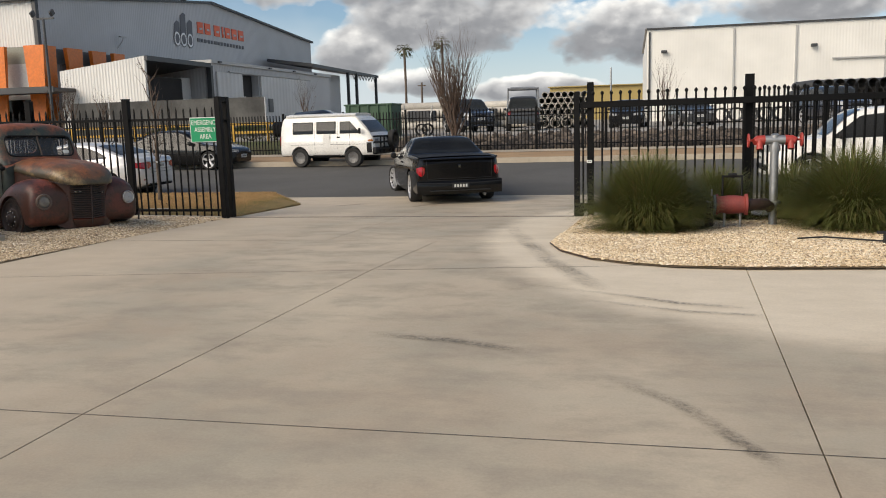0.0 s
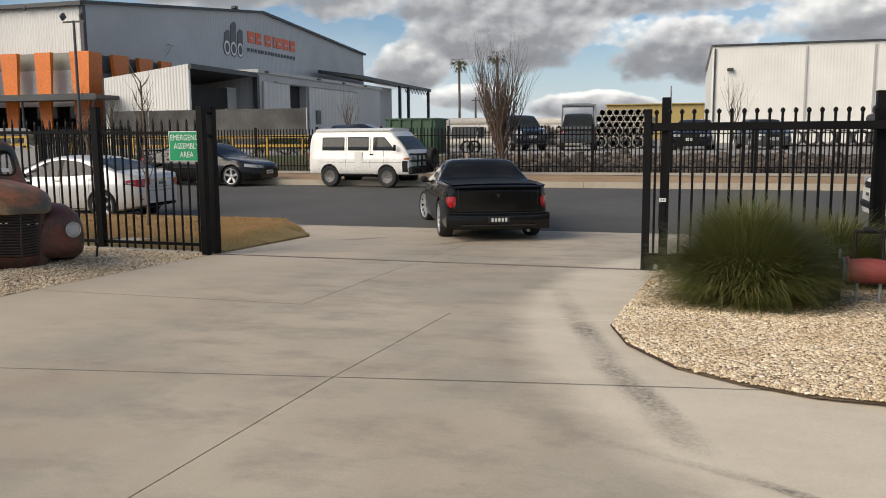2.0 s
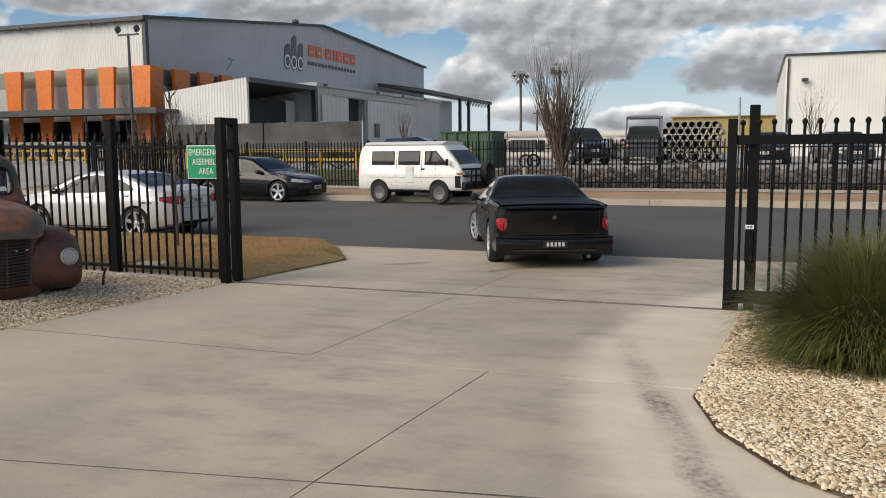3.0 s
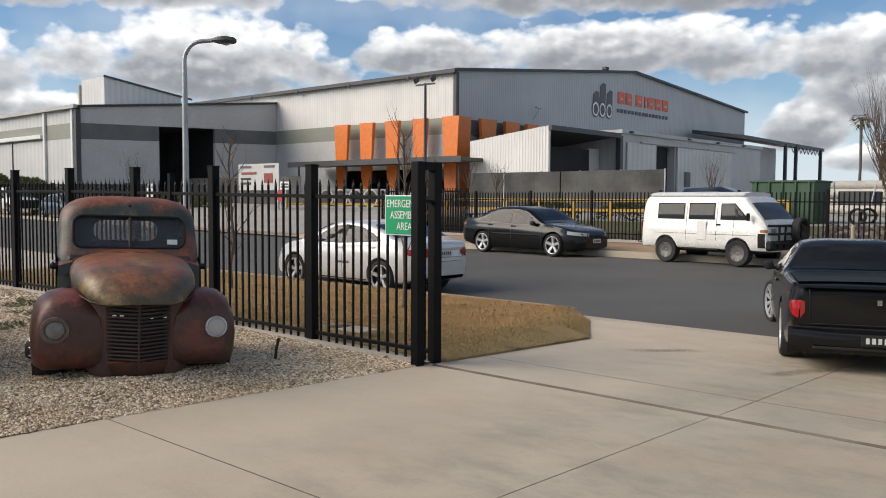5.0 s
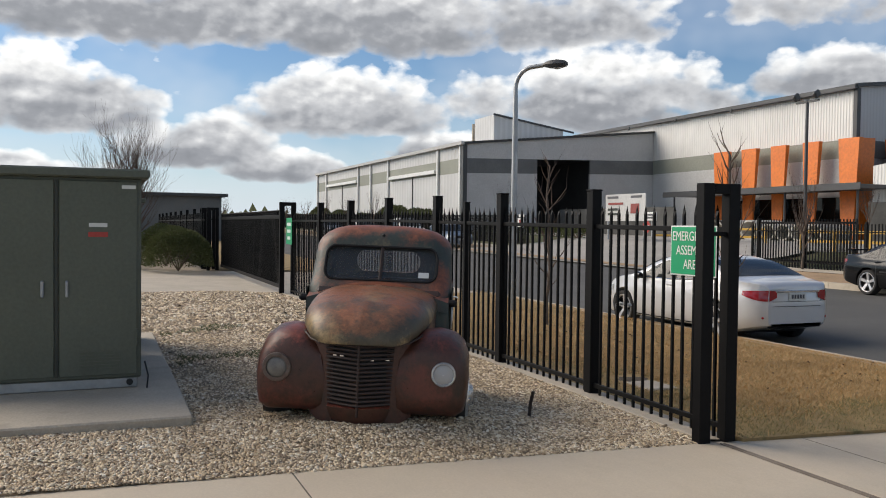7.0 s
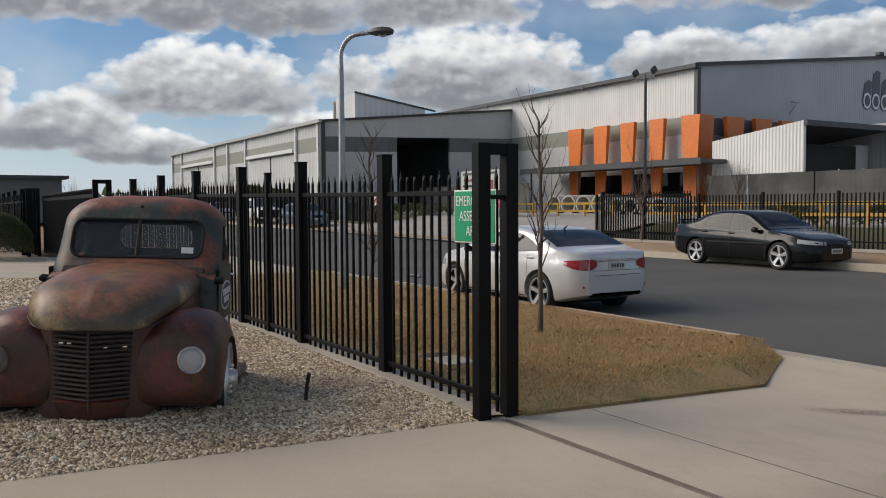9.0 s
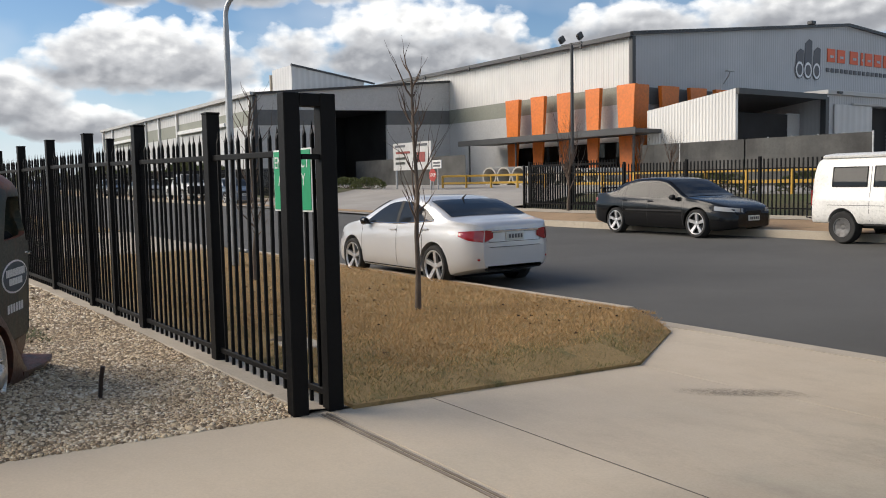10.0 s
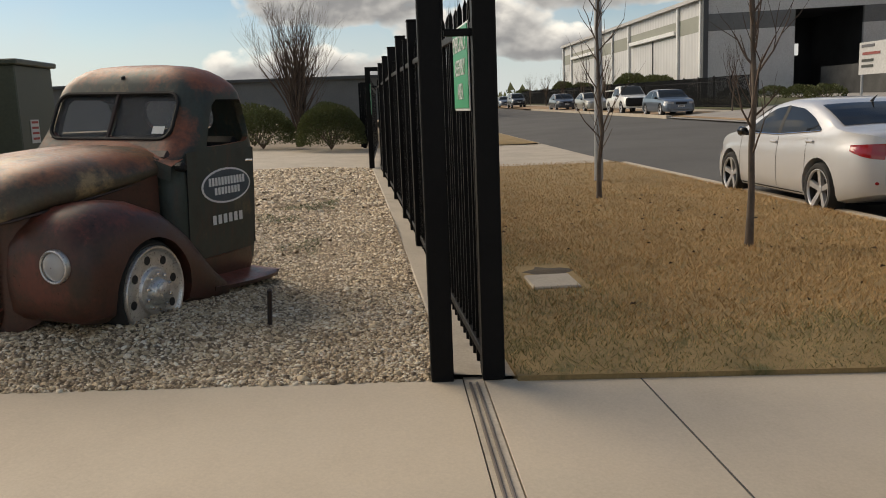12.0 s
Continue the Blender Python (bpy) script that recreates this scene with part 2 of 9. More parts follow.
def concrete_drive(name):
    """Trowelled yard concrete: blotches, drifting dirt, a paler stretch by the gate that tyres do not reach, paler
    towards the pebbles on the left.
    """
    m = bpy.data.materials.new(name)
    m.use_nodes = True
    t = m.node_tree
    p = t.nodes["Principled BSDF"]
    geo = t.nodes.new("ShaderNodeNewGeometry").outputs["Position"]

    def nz(scale, detail, rough, stretch=(1, 1, 1)):
        mp = t.nodes.new("ShaderNodeMapping")
        mp.inputs["Scale"].default_value = stretch
        t.links.new(geo, mp.inputs[0])
        n = t.nodes.new("ShaderNodeTexNoise")
        n.inputs["Scale"].default_value, n.inputs["Detail"].default_value, n.inputs["Roughness"].default_value = scale, detail, rough
        t.links.new(mp.outputs[0], n.inputs["Vector"])
        return n.outputs[0]

    big, tone, mid, fine = nz(0.42, 6, 0.58, (1.2, 0.8, 1)), nz(0.9, 5, 0.6), nz(1.7, 8, 0.66, (0.8, 1.3, 1)), nz(60, 5, 0.7)
    col = mix(t, ramp(t, tone, [(0.40, grey(0)), (0.60, grey(1))]), (0.412, 0.338, 0.250), (0.388, 0.342, 0.262))
    col = mix(t, ramp(t, big, [(0.42, grey(0)), (0.62, grey(0.85))]), col, (0.545, 0.465, 0.350))
    col = mix(t, ramp(t, mid, [(0.47, grey(0)), (0.68, grey(0.70))]), col, (0.300, 0.262, 0.208))
    col = mix(t, ramp(t, nz(9.0, 4, 0.6), [(0.72, grey(0)), (0.78, grey(0.6))]), col, (0.20, 0.175, 0.145))
    sep = t.nodes.new("ShaderNodeSeparateXYZ")
    t.links.new(geo, sep.inputs[0])
    dx = math_node(t, "SUBTRACT", sep.outputs[0], 2.5)
    dy = math_node(t, "MULTIPLY", math_node(t, "SUBTRACT", sep.outputs[1], 12.6), 0.69)
    d = math_node(t, "SQRT", math_node(t, "ADD", math_node(t, "MULTIPLY", dx, dx), math_node(t, "MULTIPLY", dy, dy)))
    d = math_node(t, "MULTIPLY_ADD", mid, 0.22, d)
    clean = ramp(t, math_node(t, "DIVIDE", d, 10.0), [(0.432, grey(0.92)), (0.462, grey(0))])
    col = mix(t, clean, col, mix(t, ramp(t, mid, [(0.35, grey(0)), (0.7, grey(1))]), (0.74, 0.645, 0.50), (0.64, 0.555, 0.43)))
    edge = math_node(t, "MULTIPLY_ADD", big, 0.12, math_node(t, "MULTIPLY", sep.outputs[0], -0.1))
    col = mix(t, ramp(t, edge, [(0.50, grey(0)), (0.66, grey(0.70))]), col, (0.575, 0.480, 0.360))
    col = mix(t, 1.0, col, ramp(t, fine, [(0.25, grey(0.88)), (0.8, grey(1.08))]), "MULTIPLY")
    t.links.new(col, p.inputs["Base Color"])
    t.links.new(ramp(t, mid, [(0.3, grey(0.55)), (0.7, grey(0.82))]), p.inputs["Roughness"])
    bn = t.nodes.new("ShaderNodeBump")
    bn.inputs["Strength"].default_value, bn.inputs["Distance"].default_value = 0.15, 0.003
    t.links.new(fine, bn.inputs["Height"])
    t.links.new(bn.outputs[0], p.inputs["Normal"])
    return m


def tyre_mark_stuff(name):
    """Rubber rubbed onto concrete: a broken, partly see-through black film."""
    m = bpy.data.materials.new(name)
    m.use_nodes = True
    t = m.node_tree
    p = t.nodes["Principled BSDF"]
    p.inputs["Base Color"].default_value, p.inputs["Roughness"].default_value = (0.045, 0.042, 0.04, 1), 0.8
    n = t.nodes.new("ShaderNodeTexNoise")
    n.inputs["Scale"].default_value, n.inputs["Detail"].default_value, n.inputs["Roughness"].default_value = 1.8, 6, 0.6
    t.links.new(t.nodes.new("ShaderNodeNewGeometry").outputs["Position"], n.inputs["Vector"])
    uv = t.nodes.new("ShaderNodeTexCoord").outputs["UV"]
    sep = t.nodes.new("ShaderNodeSeparateXYZ")
    t.links.new(uv, sep.inputs[0])
    edge = ramp(t, sep.outputs[0], [(0.0, grey(0)), (0.35, grey(1)), (0.65, grey(1)), (1.0, grey(0))])
    ends = ramp(t, sep.outputs[1], [(0.0, grey(0)), (0.12, grey(1)), (0.6, grey(0.75)), (1.0, grey(0))])
    a = ramp(t, n.outputs[0], [(0.36, grey(0.10)), (0.62, grey(0.72))])
    rub = t.nodes.new("ShaderNodeTexNoise")
    rub.inputs["Scale"].default_value, rub.inputs["Detail"].default_value, rub.inputs["Roughness"].default_value = 28.0, 6, 0.7
    t.links.new(t.nodes.new("ShaderNodeNewGeometry").outputs["Position"], rub.inputs["Vector"])
    a = math_node(t, "MULTIPLY", a, ramp(t, rub.outputs[0], [(0.40, grey(0.15)), (0.62, grey(1.0))]))
    a = math_node(t, "MULTIPLY", math_node(t, "MULTIPLY", a, edge), ends)
    t.links.new(a, p.inputs["Alpha"])
    return m


def pebble_stuff(name, stops):
    """Loose stones, each of its own colour, with a fine speckle."""
    m = bpy.data.materials.new(name)
    m.use_nodes = True
    t = m.node_tree
    p = t.nodes["Principled BSDF"]
    p.inputs["Roughness"].default_value = 0.62
    col = ramp(t, t.nodes.new("ShaderNodeNewGeometry").outputs["Random Per Island"], stops)
    n = t.nodes.new("ShaderNodeTexNoise")
    n.inputs["Scale"].default_value, n.inputs["Detail"].default_value = 140.0, 3
    t.links.new(t.nodes.new("ShaderNodeTexCoord").outputs["Object"], n.inputs["Vector"])
    col = mix(t, 1.0, col, ramp(t, n.outputs[0], [(0.3, grey(0.80)), (0.7, grey(1.15))]), "MULTIPLY")
    dirt = t.nodes.new("ShaderNodeTexNoise")
    dirt.inputs["Scale"].default_value, dirt.inputs["Detail"].default_value = 1.6, 6
    t.links.new(t.nodes.new("ShaderNodeTexCoord").outputs["Object"], dirt.inputs["Vector"])
    col = mix(t, 1.0, col, ramp(t, dirt.outputs[0], [(0.36, (0.86, 0.82, 0.76)), (0.56, (1.0, 1.0, 1.0))]), "MULTIPLY")
    t.links.new(col, p.inputs["Base Color"])
    return m


def glow_stuff(name):
    """A frosted pane that glows by itself, standing in for the sky behind it."""
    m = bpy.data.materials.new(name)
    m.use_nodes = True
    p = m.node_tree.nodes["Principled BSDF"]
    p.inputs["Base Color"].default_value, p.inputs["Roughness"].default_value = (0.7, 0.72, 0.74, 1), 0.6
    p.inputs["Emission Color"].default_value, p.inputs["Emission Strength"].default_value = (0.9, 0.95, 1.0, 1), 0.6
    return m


def asphalt_stuff(name):
    m = material(name, (0.088, 0.086, 0.081), (0.112, 0.109, 0.103), rough=0.88, fine=0.012, coarse=3.5, bump=0.5, c3=(0.098, 0.094, 0.088), spec=0.3)
    return m


MAT = {
    "concrete": concrete_drive("yard_concrete"),
    "concrete_pale": material("pale_concrete", (0.49, 0.425, 0.335), (0.41, 0.355, 0.28), rough=0.8, fine=0.02, coarse=0.9, bump=0.15, c3=(0.34, 0.295, 0.235)),
    "joint": material("joint_filler", (0.10, 0.092, 0.08), (0.07, 0.066, 0.06), rough=0.9, coarse=0.4, fine=0.02),
    "asphalt": asphalt_stuff("asphalt"),
    "dirt": material("verge_dirt", (0.40, 0.27, 0.155), (0.30, 0.20, 0.115), rough=0.95, fine=0.05, coarse=1.6, bump=0.4, c3=(0.20, 0.15, 0.075)),
    "soil": material("soil", (0.27, 0.21, 0.14), (0.21, 0.17, 0.115), rough=0.95, fine=0.08, coarse=4.0, bump=0.4),
    "hardstand": material("crushed_rock_yard", (0.36, 0.335, 0.30), (0.29, 0.27, 0.245), rough=0.95, fine=0.08, coarse=3.0, bump=0.4),
    "rock": material("dark_rock", (0.075, 0.062, 0.052), (0.125, 0.100, 0.080), rough=0.9, island=0.45),
    "lawn": material("dormant_turf", (0.36, 0.245, 0.110), (0.25, 0.175, 0.075), rough=0.95, fine=0.02, coarse=0.55, bump=1.0, c3=(0.105, 0.105, 0.040)),
    "blade_dry": material("dry_grass_blade", (0.64, 0.41, 0.185), (0.40, 0.248, 0.108), rough=0.8, island=0.32),
    "blade_brown": material("brown_grass_blade", (0.48, 0.305, 0.132), (0.30, 0.190, 0.082), rough=0.8, island=0.32),
    "blade_olive": material("olive_grass_blade", (0.32, 0.265, 0.110), (0.17, 0.155, 0.058), rough=0.8, island=0.35),
    "humus": material("dark_soil", (0.105, 0.078, 0.048), (0.065, 0.050, 0.034), rough=0.95, fine=0.02, coarse=0.2, bump=0.8),
    "green_grass": material("green_grass", (0.065, 0.085, 0.026), (0.085, 0.070, 0.032), rough=0.9, fine=0.1, coarse=1.2, bump=0.7),
    "stone": pebble_stuff("river_pebble", [(0.0, (0.15, 0.105, 0.068)), (0.28, (0.36, 0.265, 0.165)), (0.50, (0.62, 0.485, 0.32)), (0.76, (0.72, 0.585, 0.40)), (0.93, (0.90, 0.82, 0.67)), (1.0, (0.32, 0.22, 0.135))]),
    "stone_warm": pebble_stuff("cream_pebble", [(0.0, (0.26, 0.175, 0.105)), (0.16, (0.52, 0.39, 0.24)), (0.42, (0.74, 0.59, 0.385)), (0.72, (0.84, 0.70, 0.49)), (0.90, (0.92, 0.85, 0.71)), (1.0, (0.42, 0.30, 0.19))]),
    "gravel": material("gravel_bed", (0.27, 0.20, 0.125), (0.18, 0.135, 0.085), rough=0.95, fine=0.018, coarse=1.5, bump=1.0),
    "gravel_warm": material("cream_gravel_bed", (0.20, 0.145, 0.09), (0.14, 0.10, 0.064), rough=0.95, fine=0.022, coarse=1.0, bump=1.0),
    "black_steel": material("black_powder_coat", (0.006, 0.006, 0.0065), (0.009, 0.009, 0.0095), rough=0.5, fine=0.03, coarse=0.6, spec=0.11),
    "galv": material("galvanised_steel", (0.42, 0.43, 0.44), (0.33, 0.34, 0.35), rough=0.45, metal=0.75, fine=0.05, coarse=0.4),
    "sign_green": material("sign_green", (0.002, 0.30, 0.125), (0.002, 0.27, 0.115), rough=0.4, coarse=0.5),
    "white_paint": material("white_paint", (0.80, 0.80, 0.78), (0.70, 0.70, 0.68), rough=0.35, coarse=0.7, fine=0.05),
    "black": material("matt_black", (0.012, 0.012, 0.012), rough=0.6),
    "red": material("red_paint", (0.44, 0.045, 0.035), (0.34, 0.04, 0.03), rough=0.45, coarse=0.2, fine=0.02),
    "red_dull": material("faded_red_oxide", (0.30, 0.055, 0.045), (0.20, 0.045, 0.04), rough=0.6, coarse=0.15, fine=0.02),
    "yellow": material("safety_yellow", (0.52, 0.30, 0.035), (0.44, 0.26, 0.03), rough=0.5, coarse=0.6),
    "mustard": material("mustard_cladding", (0.42, 0.315, 0.115), (0.37, 0.28, 0.10), rough=0.5, coarse=4.0),
    "orange": material("orange_panel", (0.78, 0.20, 0.025), (0.70, 0.17, 0.02), rough=0.4, coarse=2.0, fine=0.2),
    "cab_green": material("cabinet_green", (0.100, 0.112, 0.084), (0.086, 0.097, 0.072), rough=0.5, coarse=0.8, fine=0.03, bump=0.05),
    "cab_dark": material("cabinet_seam", (0.03, 0.035, 0.028), rough=0.6),
    "wall_white": cladding("white_cladding", (0.78, 0.77, 0.74), 0.25, True, 0.02),
    "wall_grey": cladding("grey_cladding", (0.46, 0.465, 0.48), 0.30, True, 0.010),
    "wall_light": cladding("light_grey_cladding", (0.60, 0.60, 0.595), 0.76, True, 0.02),
    "wall_panel": material("precast_panel", (0.56, 0.56, 0.55), (0.50, 0.50, 0.49), rough=0.85, coarse=3.0, fine=0.1),
    "band_green": material("olive_band", (0.27, 0.28, 0.235), (0.24, 0.25, 0.21), rough=0.6, coarse=2.0, fine=0.1),
    "band_dark": material("charcoal_band", (0.16, 0.165, 0.165), (0.13, 0.135, 0.135), rough=0.7, coarse=2.0, fine=0.1),
    "roof_dark": material("dark_flashing", (0.055, 0.058, 0.062), (0.045, 0.047, 0.05), rough=0.5, coarse=2.0),
    "roof_steel": material("roof_steel", (0.45, 0.45, 0.44), (0.40, 0.40, 0.39), rough=0.5, coarse=3.0),
    "wall_cream": cladding("cream_cladding", (0.80, 0.785, 0.735), 0.25, True, 0.004),
    # near-black colour that stands in for the shade of deep interiors
    "interior_shade": material("painted_interior_shade", (0.03, 0.03, 0.032), (0.02, 0.02, 0.021), rough=0.9, coarse=2.0),
    "mesh_screen": material("shade_cloth", (0.105, 0.105, 0.10), (0.055, 0.054, 0.052), rough=0.9, coarse=1.8, fine=0.1),
    "pipe_conc": material("concrete_pipe", (0.50, 0.47, 0.42), (0.40, 0.38, 0.34), rough=0.85, coarse=0.5, fine=0.05, each=0.12),
    "pipe_black": material("black_pipe", (0.02, 0.02, 0.02), (0.035, 0.033, 0.03), rough=0.5, each=0.2, coarse=0.5),
    "bark": material("grey_bark", (0.15, 0.117, 0.092), (0.080, 0.062, 0.050), rough=0.9, fine=0.02, coarse=0.2, bump=0.5),
    "twig": material("winter_twig", (0.135, 0.095, 0.072), (0.085, 0.058, 0.045), rough=0.9, coarse=0.3),
    "tuft": thin_leaf("tussock_blade", (0.225, 0.215, 0.066), (0.085, 0.112, 0.030), 0.60),
    "tuft_dry": thin_leaf("tussock_straw", (0.30, 0.235, 0.10), (0.19, 0.16, 0.06), 0.4, 0.7),
    "leaf": thin_leaf("shrub_leaf", (0.105, 0.115, 0.032), (0.050, 0.064, 0.020), 0.5, 0.7, 0.2),
    "palm": material("palm_leaf", (0.05, 0.07, 0.025), (0.10, 0.085, 0.04), rough=0.7, island=0.4),
    "dead_leaf": material("dead_leaf", (0.06, 0.04, 0.025), (0.09, 0.055, 0.03), rough=0.9, island=0.4),
    "tyre": material("tyre_rubber", (0.018, 0.018, 0.018), (0.028, 0.027, 0.026), rough=0.85, fine=0.01, coarse=0.1),
    "alloy": material("alloy_wheel", (0.56, 0.56, 0.57), (0.48, 0.48, 0.49), rough=0.30, metal=0.5, coarse=0.1),
    "steel_wheel": material("painted_steel_wheel", (0.17, 0.17, 0.17), (0.11, 0.105, 0.10), rough=0.5, metal=0.5, coarse=0.1),
    "track_steel": material("worn_track_steel", (0.20, 0.172, 0.145), (0.13, 0.105, 0.085), rough=0.55, metal=0.3, coarse=0.3, fine=0.02),
    "disc": material("polished_disc_wheel", (0.70, 0.69, 0.67), (0.55, 0.54, 0.52), rough=0.30, metal=0.75, coarse=0.08, fine=0.01),
    "chrome": material("chrome", (0.72, 0.72, 0.72), rough=0.12, metal=1.0),
    "silver": material("silver_paint", (0.60, 0.60, 0.605), (0.56, 0.56, 0.57), rough=0.30, metal=0.25, coat=0.8, coarse=1.5),
    "black_car": material("black_car_paint", (0.005, 0.005, 0.0055), (0.007, 0.007, 0.0075), rough=0.2, coat=0.3, coarse=1.5, spec=0.22),
    "van_white": material("old_white_paint", (0.82, 0.81, 0.775), (0.76, 0.745, 0.705), rough=0.3, coat=0.5, coarse=0.8, fine=0.05, c3=(0.70, 0.68, 0.63)),
    "plastic": material("black_plastic", (0.010, 0.010, 0.0105), (0.016, 0.016, 0.016), rough=0.6, coarse=0.2, spec=0.25),
    "glass": glass_dark("tinted_glass", (0.012, 0.013, 0.014), 0.03, 0.93),
    "glass_mid": glass_dark("car_glass", (0.03, 0.034, 0.036), 0.03, 0.80),
    "glass_truck": glass_dark("old_glass", (0.105, 0.115, 0.135), 0.10, 0.38),
    "glass_rear": glass_dark("clear_old_glass", (0.45, 0.46, 0.46), 0.08, 0.22),
    "tail_red": lamp_lens("tail_lens", (0.30, 0.008, 0.012)),
    "head_lens": lamp_lens("head_lens", (0.34, 0.35, 0.36)),
    "amber": lamp_lens("amber_lens", (0.42, 0.15, 0.02)),
    "plate": material("number_plate", (0.62, 0.63, 0.60), rough=0.4),
    "navy": material("dark_blue_paint", (0.012, 0.016, 0.028), (0.016, 0.02, 0.033), rough=0.25, coat=1.0, coarse=1.5),
    "steel_blue": material("grey_blue_paint", (0.10, 0.125, 0.16), (0.12, 0.145, 0.18), rough=0.3, coat=0.8, coarse=1.5, metal=0.3),
    "champagne": material("champagne_paint", (0.42, 0.40, 0.34), (0.38, 0.36, 0.31), rough=0.3, coat=0.8, coarse=1.5, metal=0.3),
    "dark_grey_car": material("dark_grey_paint", (0.05, 0.052, 0.056), (0.06, 0.062, 0.066), rough=0.28, coat=0.9, coarse=1.5, metal=0.3),
    "bin_green": material("green_steel", (0.045, 0.10, 0.055), (0.04, 0.085, 0.048), rough=0.55, coarse=0.7, fine=0.05),
    "logo_dark": material("logo_charcoal", (0.09, 0.09, 0.10), rough=0.5),
    "logo_orange": material("logo_orange", (0.72, 0.12, 0.04), rough=0.5),
    "logo_white": material("logo_white", (0.75, 0.75, 0.75), rough=0.5),
    "lamp_rim": material("rusted_lamp_rim", (0.16, 0.13, 0.11), (0.10, 0.06, 0.045), rough=0.6, coarse=0.06, fine=0.01),
    "reflector": material("silvered_reflector", (0.86, 0.86, 0.85), rough=0.35, metal=0.8),
    "fluted_glass": glass_dark("fluted_glass", (0.80, 0.81, 0.81), 0.12, 0.50),
    "dusty_glass": material("dusty_lamp_glass", (0.21, 0.20, 0.18), (0.15, 0.14, 0.13), rough=0.4, coarse=0.06, fine=0.008),
    "emblem_blue": material("faded_emblem_blue", (0.075, 0.10, 0.12), (0.055, 0.075, 0.09), rough=0.6, coarse=0.1, fine=0.01),
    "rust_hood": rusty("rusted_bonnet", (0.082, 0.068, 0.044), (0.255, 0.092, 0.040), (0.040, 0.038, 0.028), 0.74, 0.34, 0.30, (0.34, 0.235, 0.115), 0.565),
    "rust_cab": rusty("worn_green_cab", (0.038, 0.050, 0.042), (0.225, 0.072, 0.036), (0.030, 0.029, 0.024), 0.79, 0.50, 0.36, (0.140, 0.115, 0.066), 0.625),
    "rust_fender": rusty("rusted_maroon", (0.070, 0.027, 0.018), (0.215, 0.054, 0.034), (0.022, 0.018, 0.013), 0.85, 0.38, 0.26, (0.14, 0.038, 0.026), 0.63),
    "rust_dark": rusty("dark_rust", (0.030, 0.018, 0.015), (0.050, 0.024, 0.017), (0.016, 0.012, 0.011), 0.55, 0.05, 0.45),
    "glow_pane": glow_stuff("frosted_glow_pane"),
    "tyre_mark": tyre_mark_stuff("tyre_rubber_film"),
}


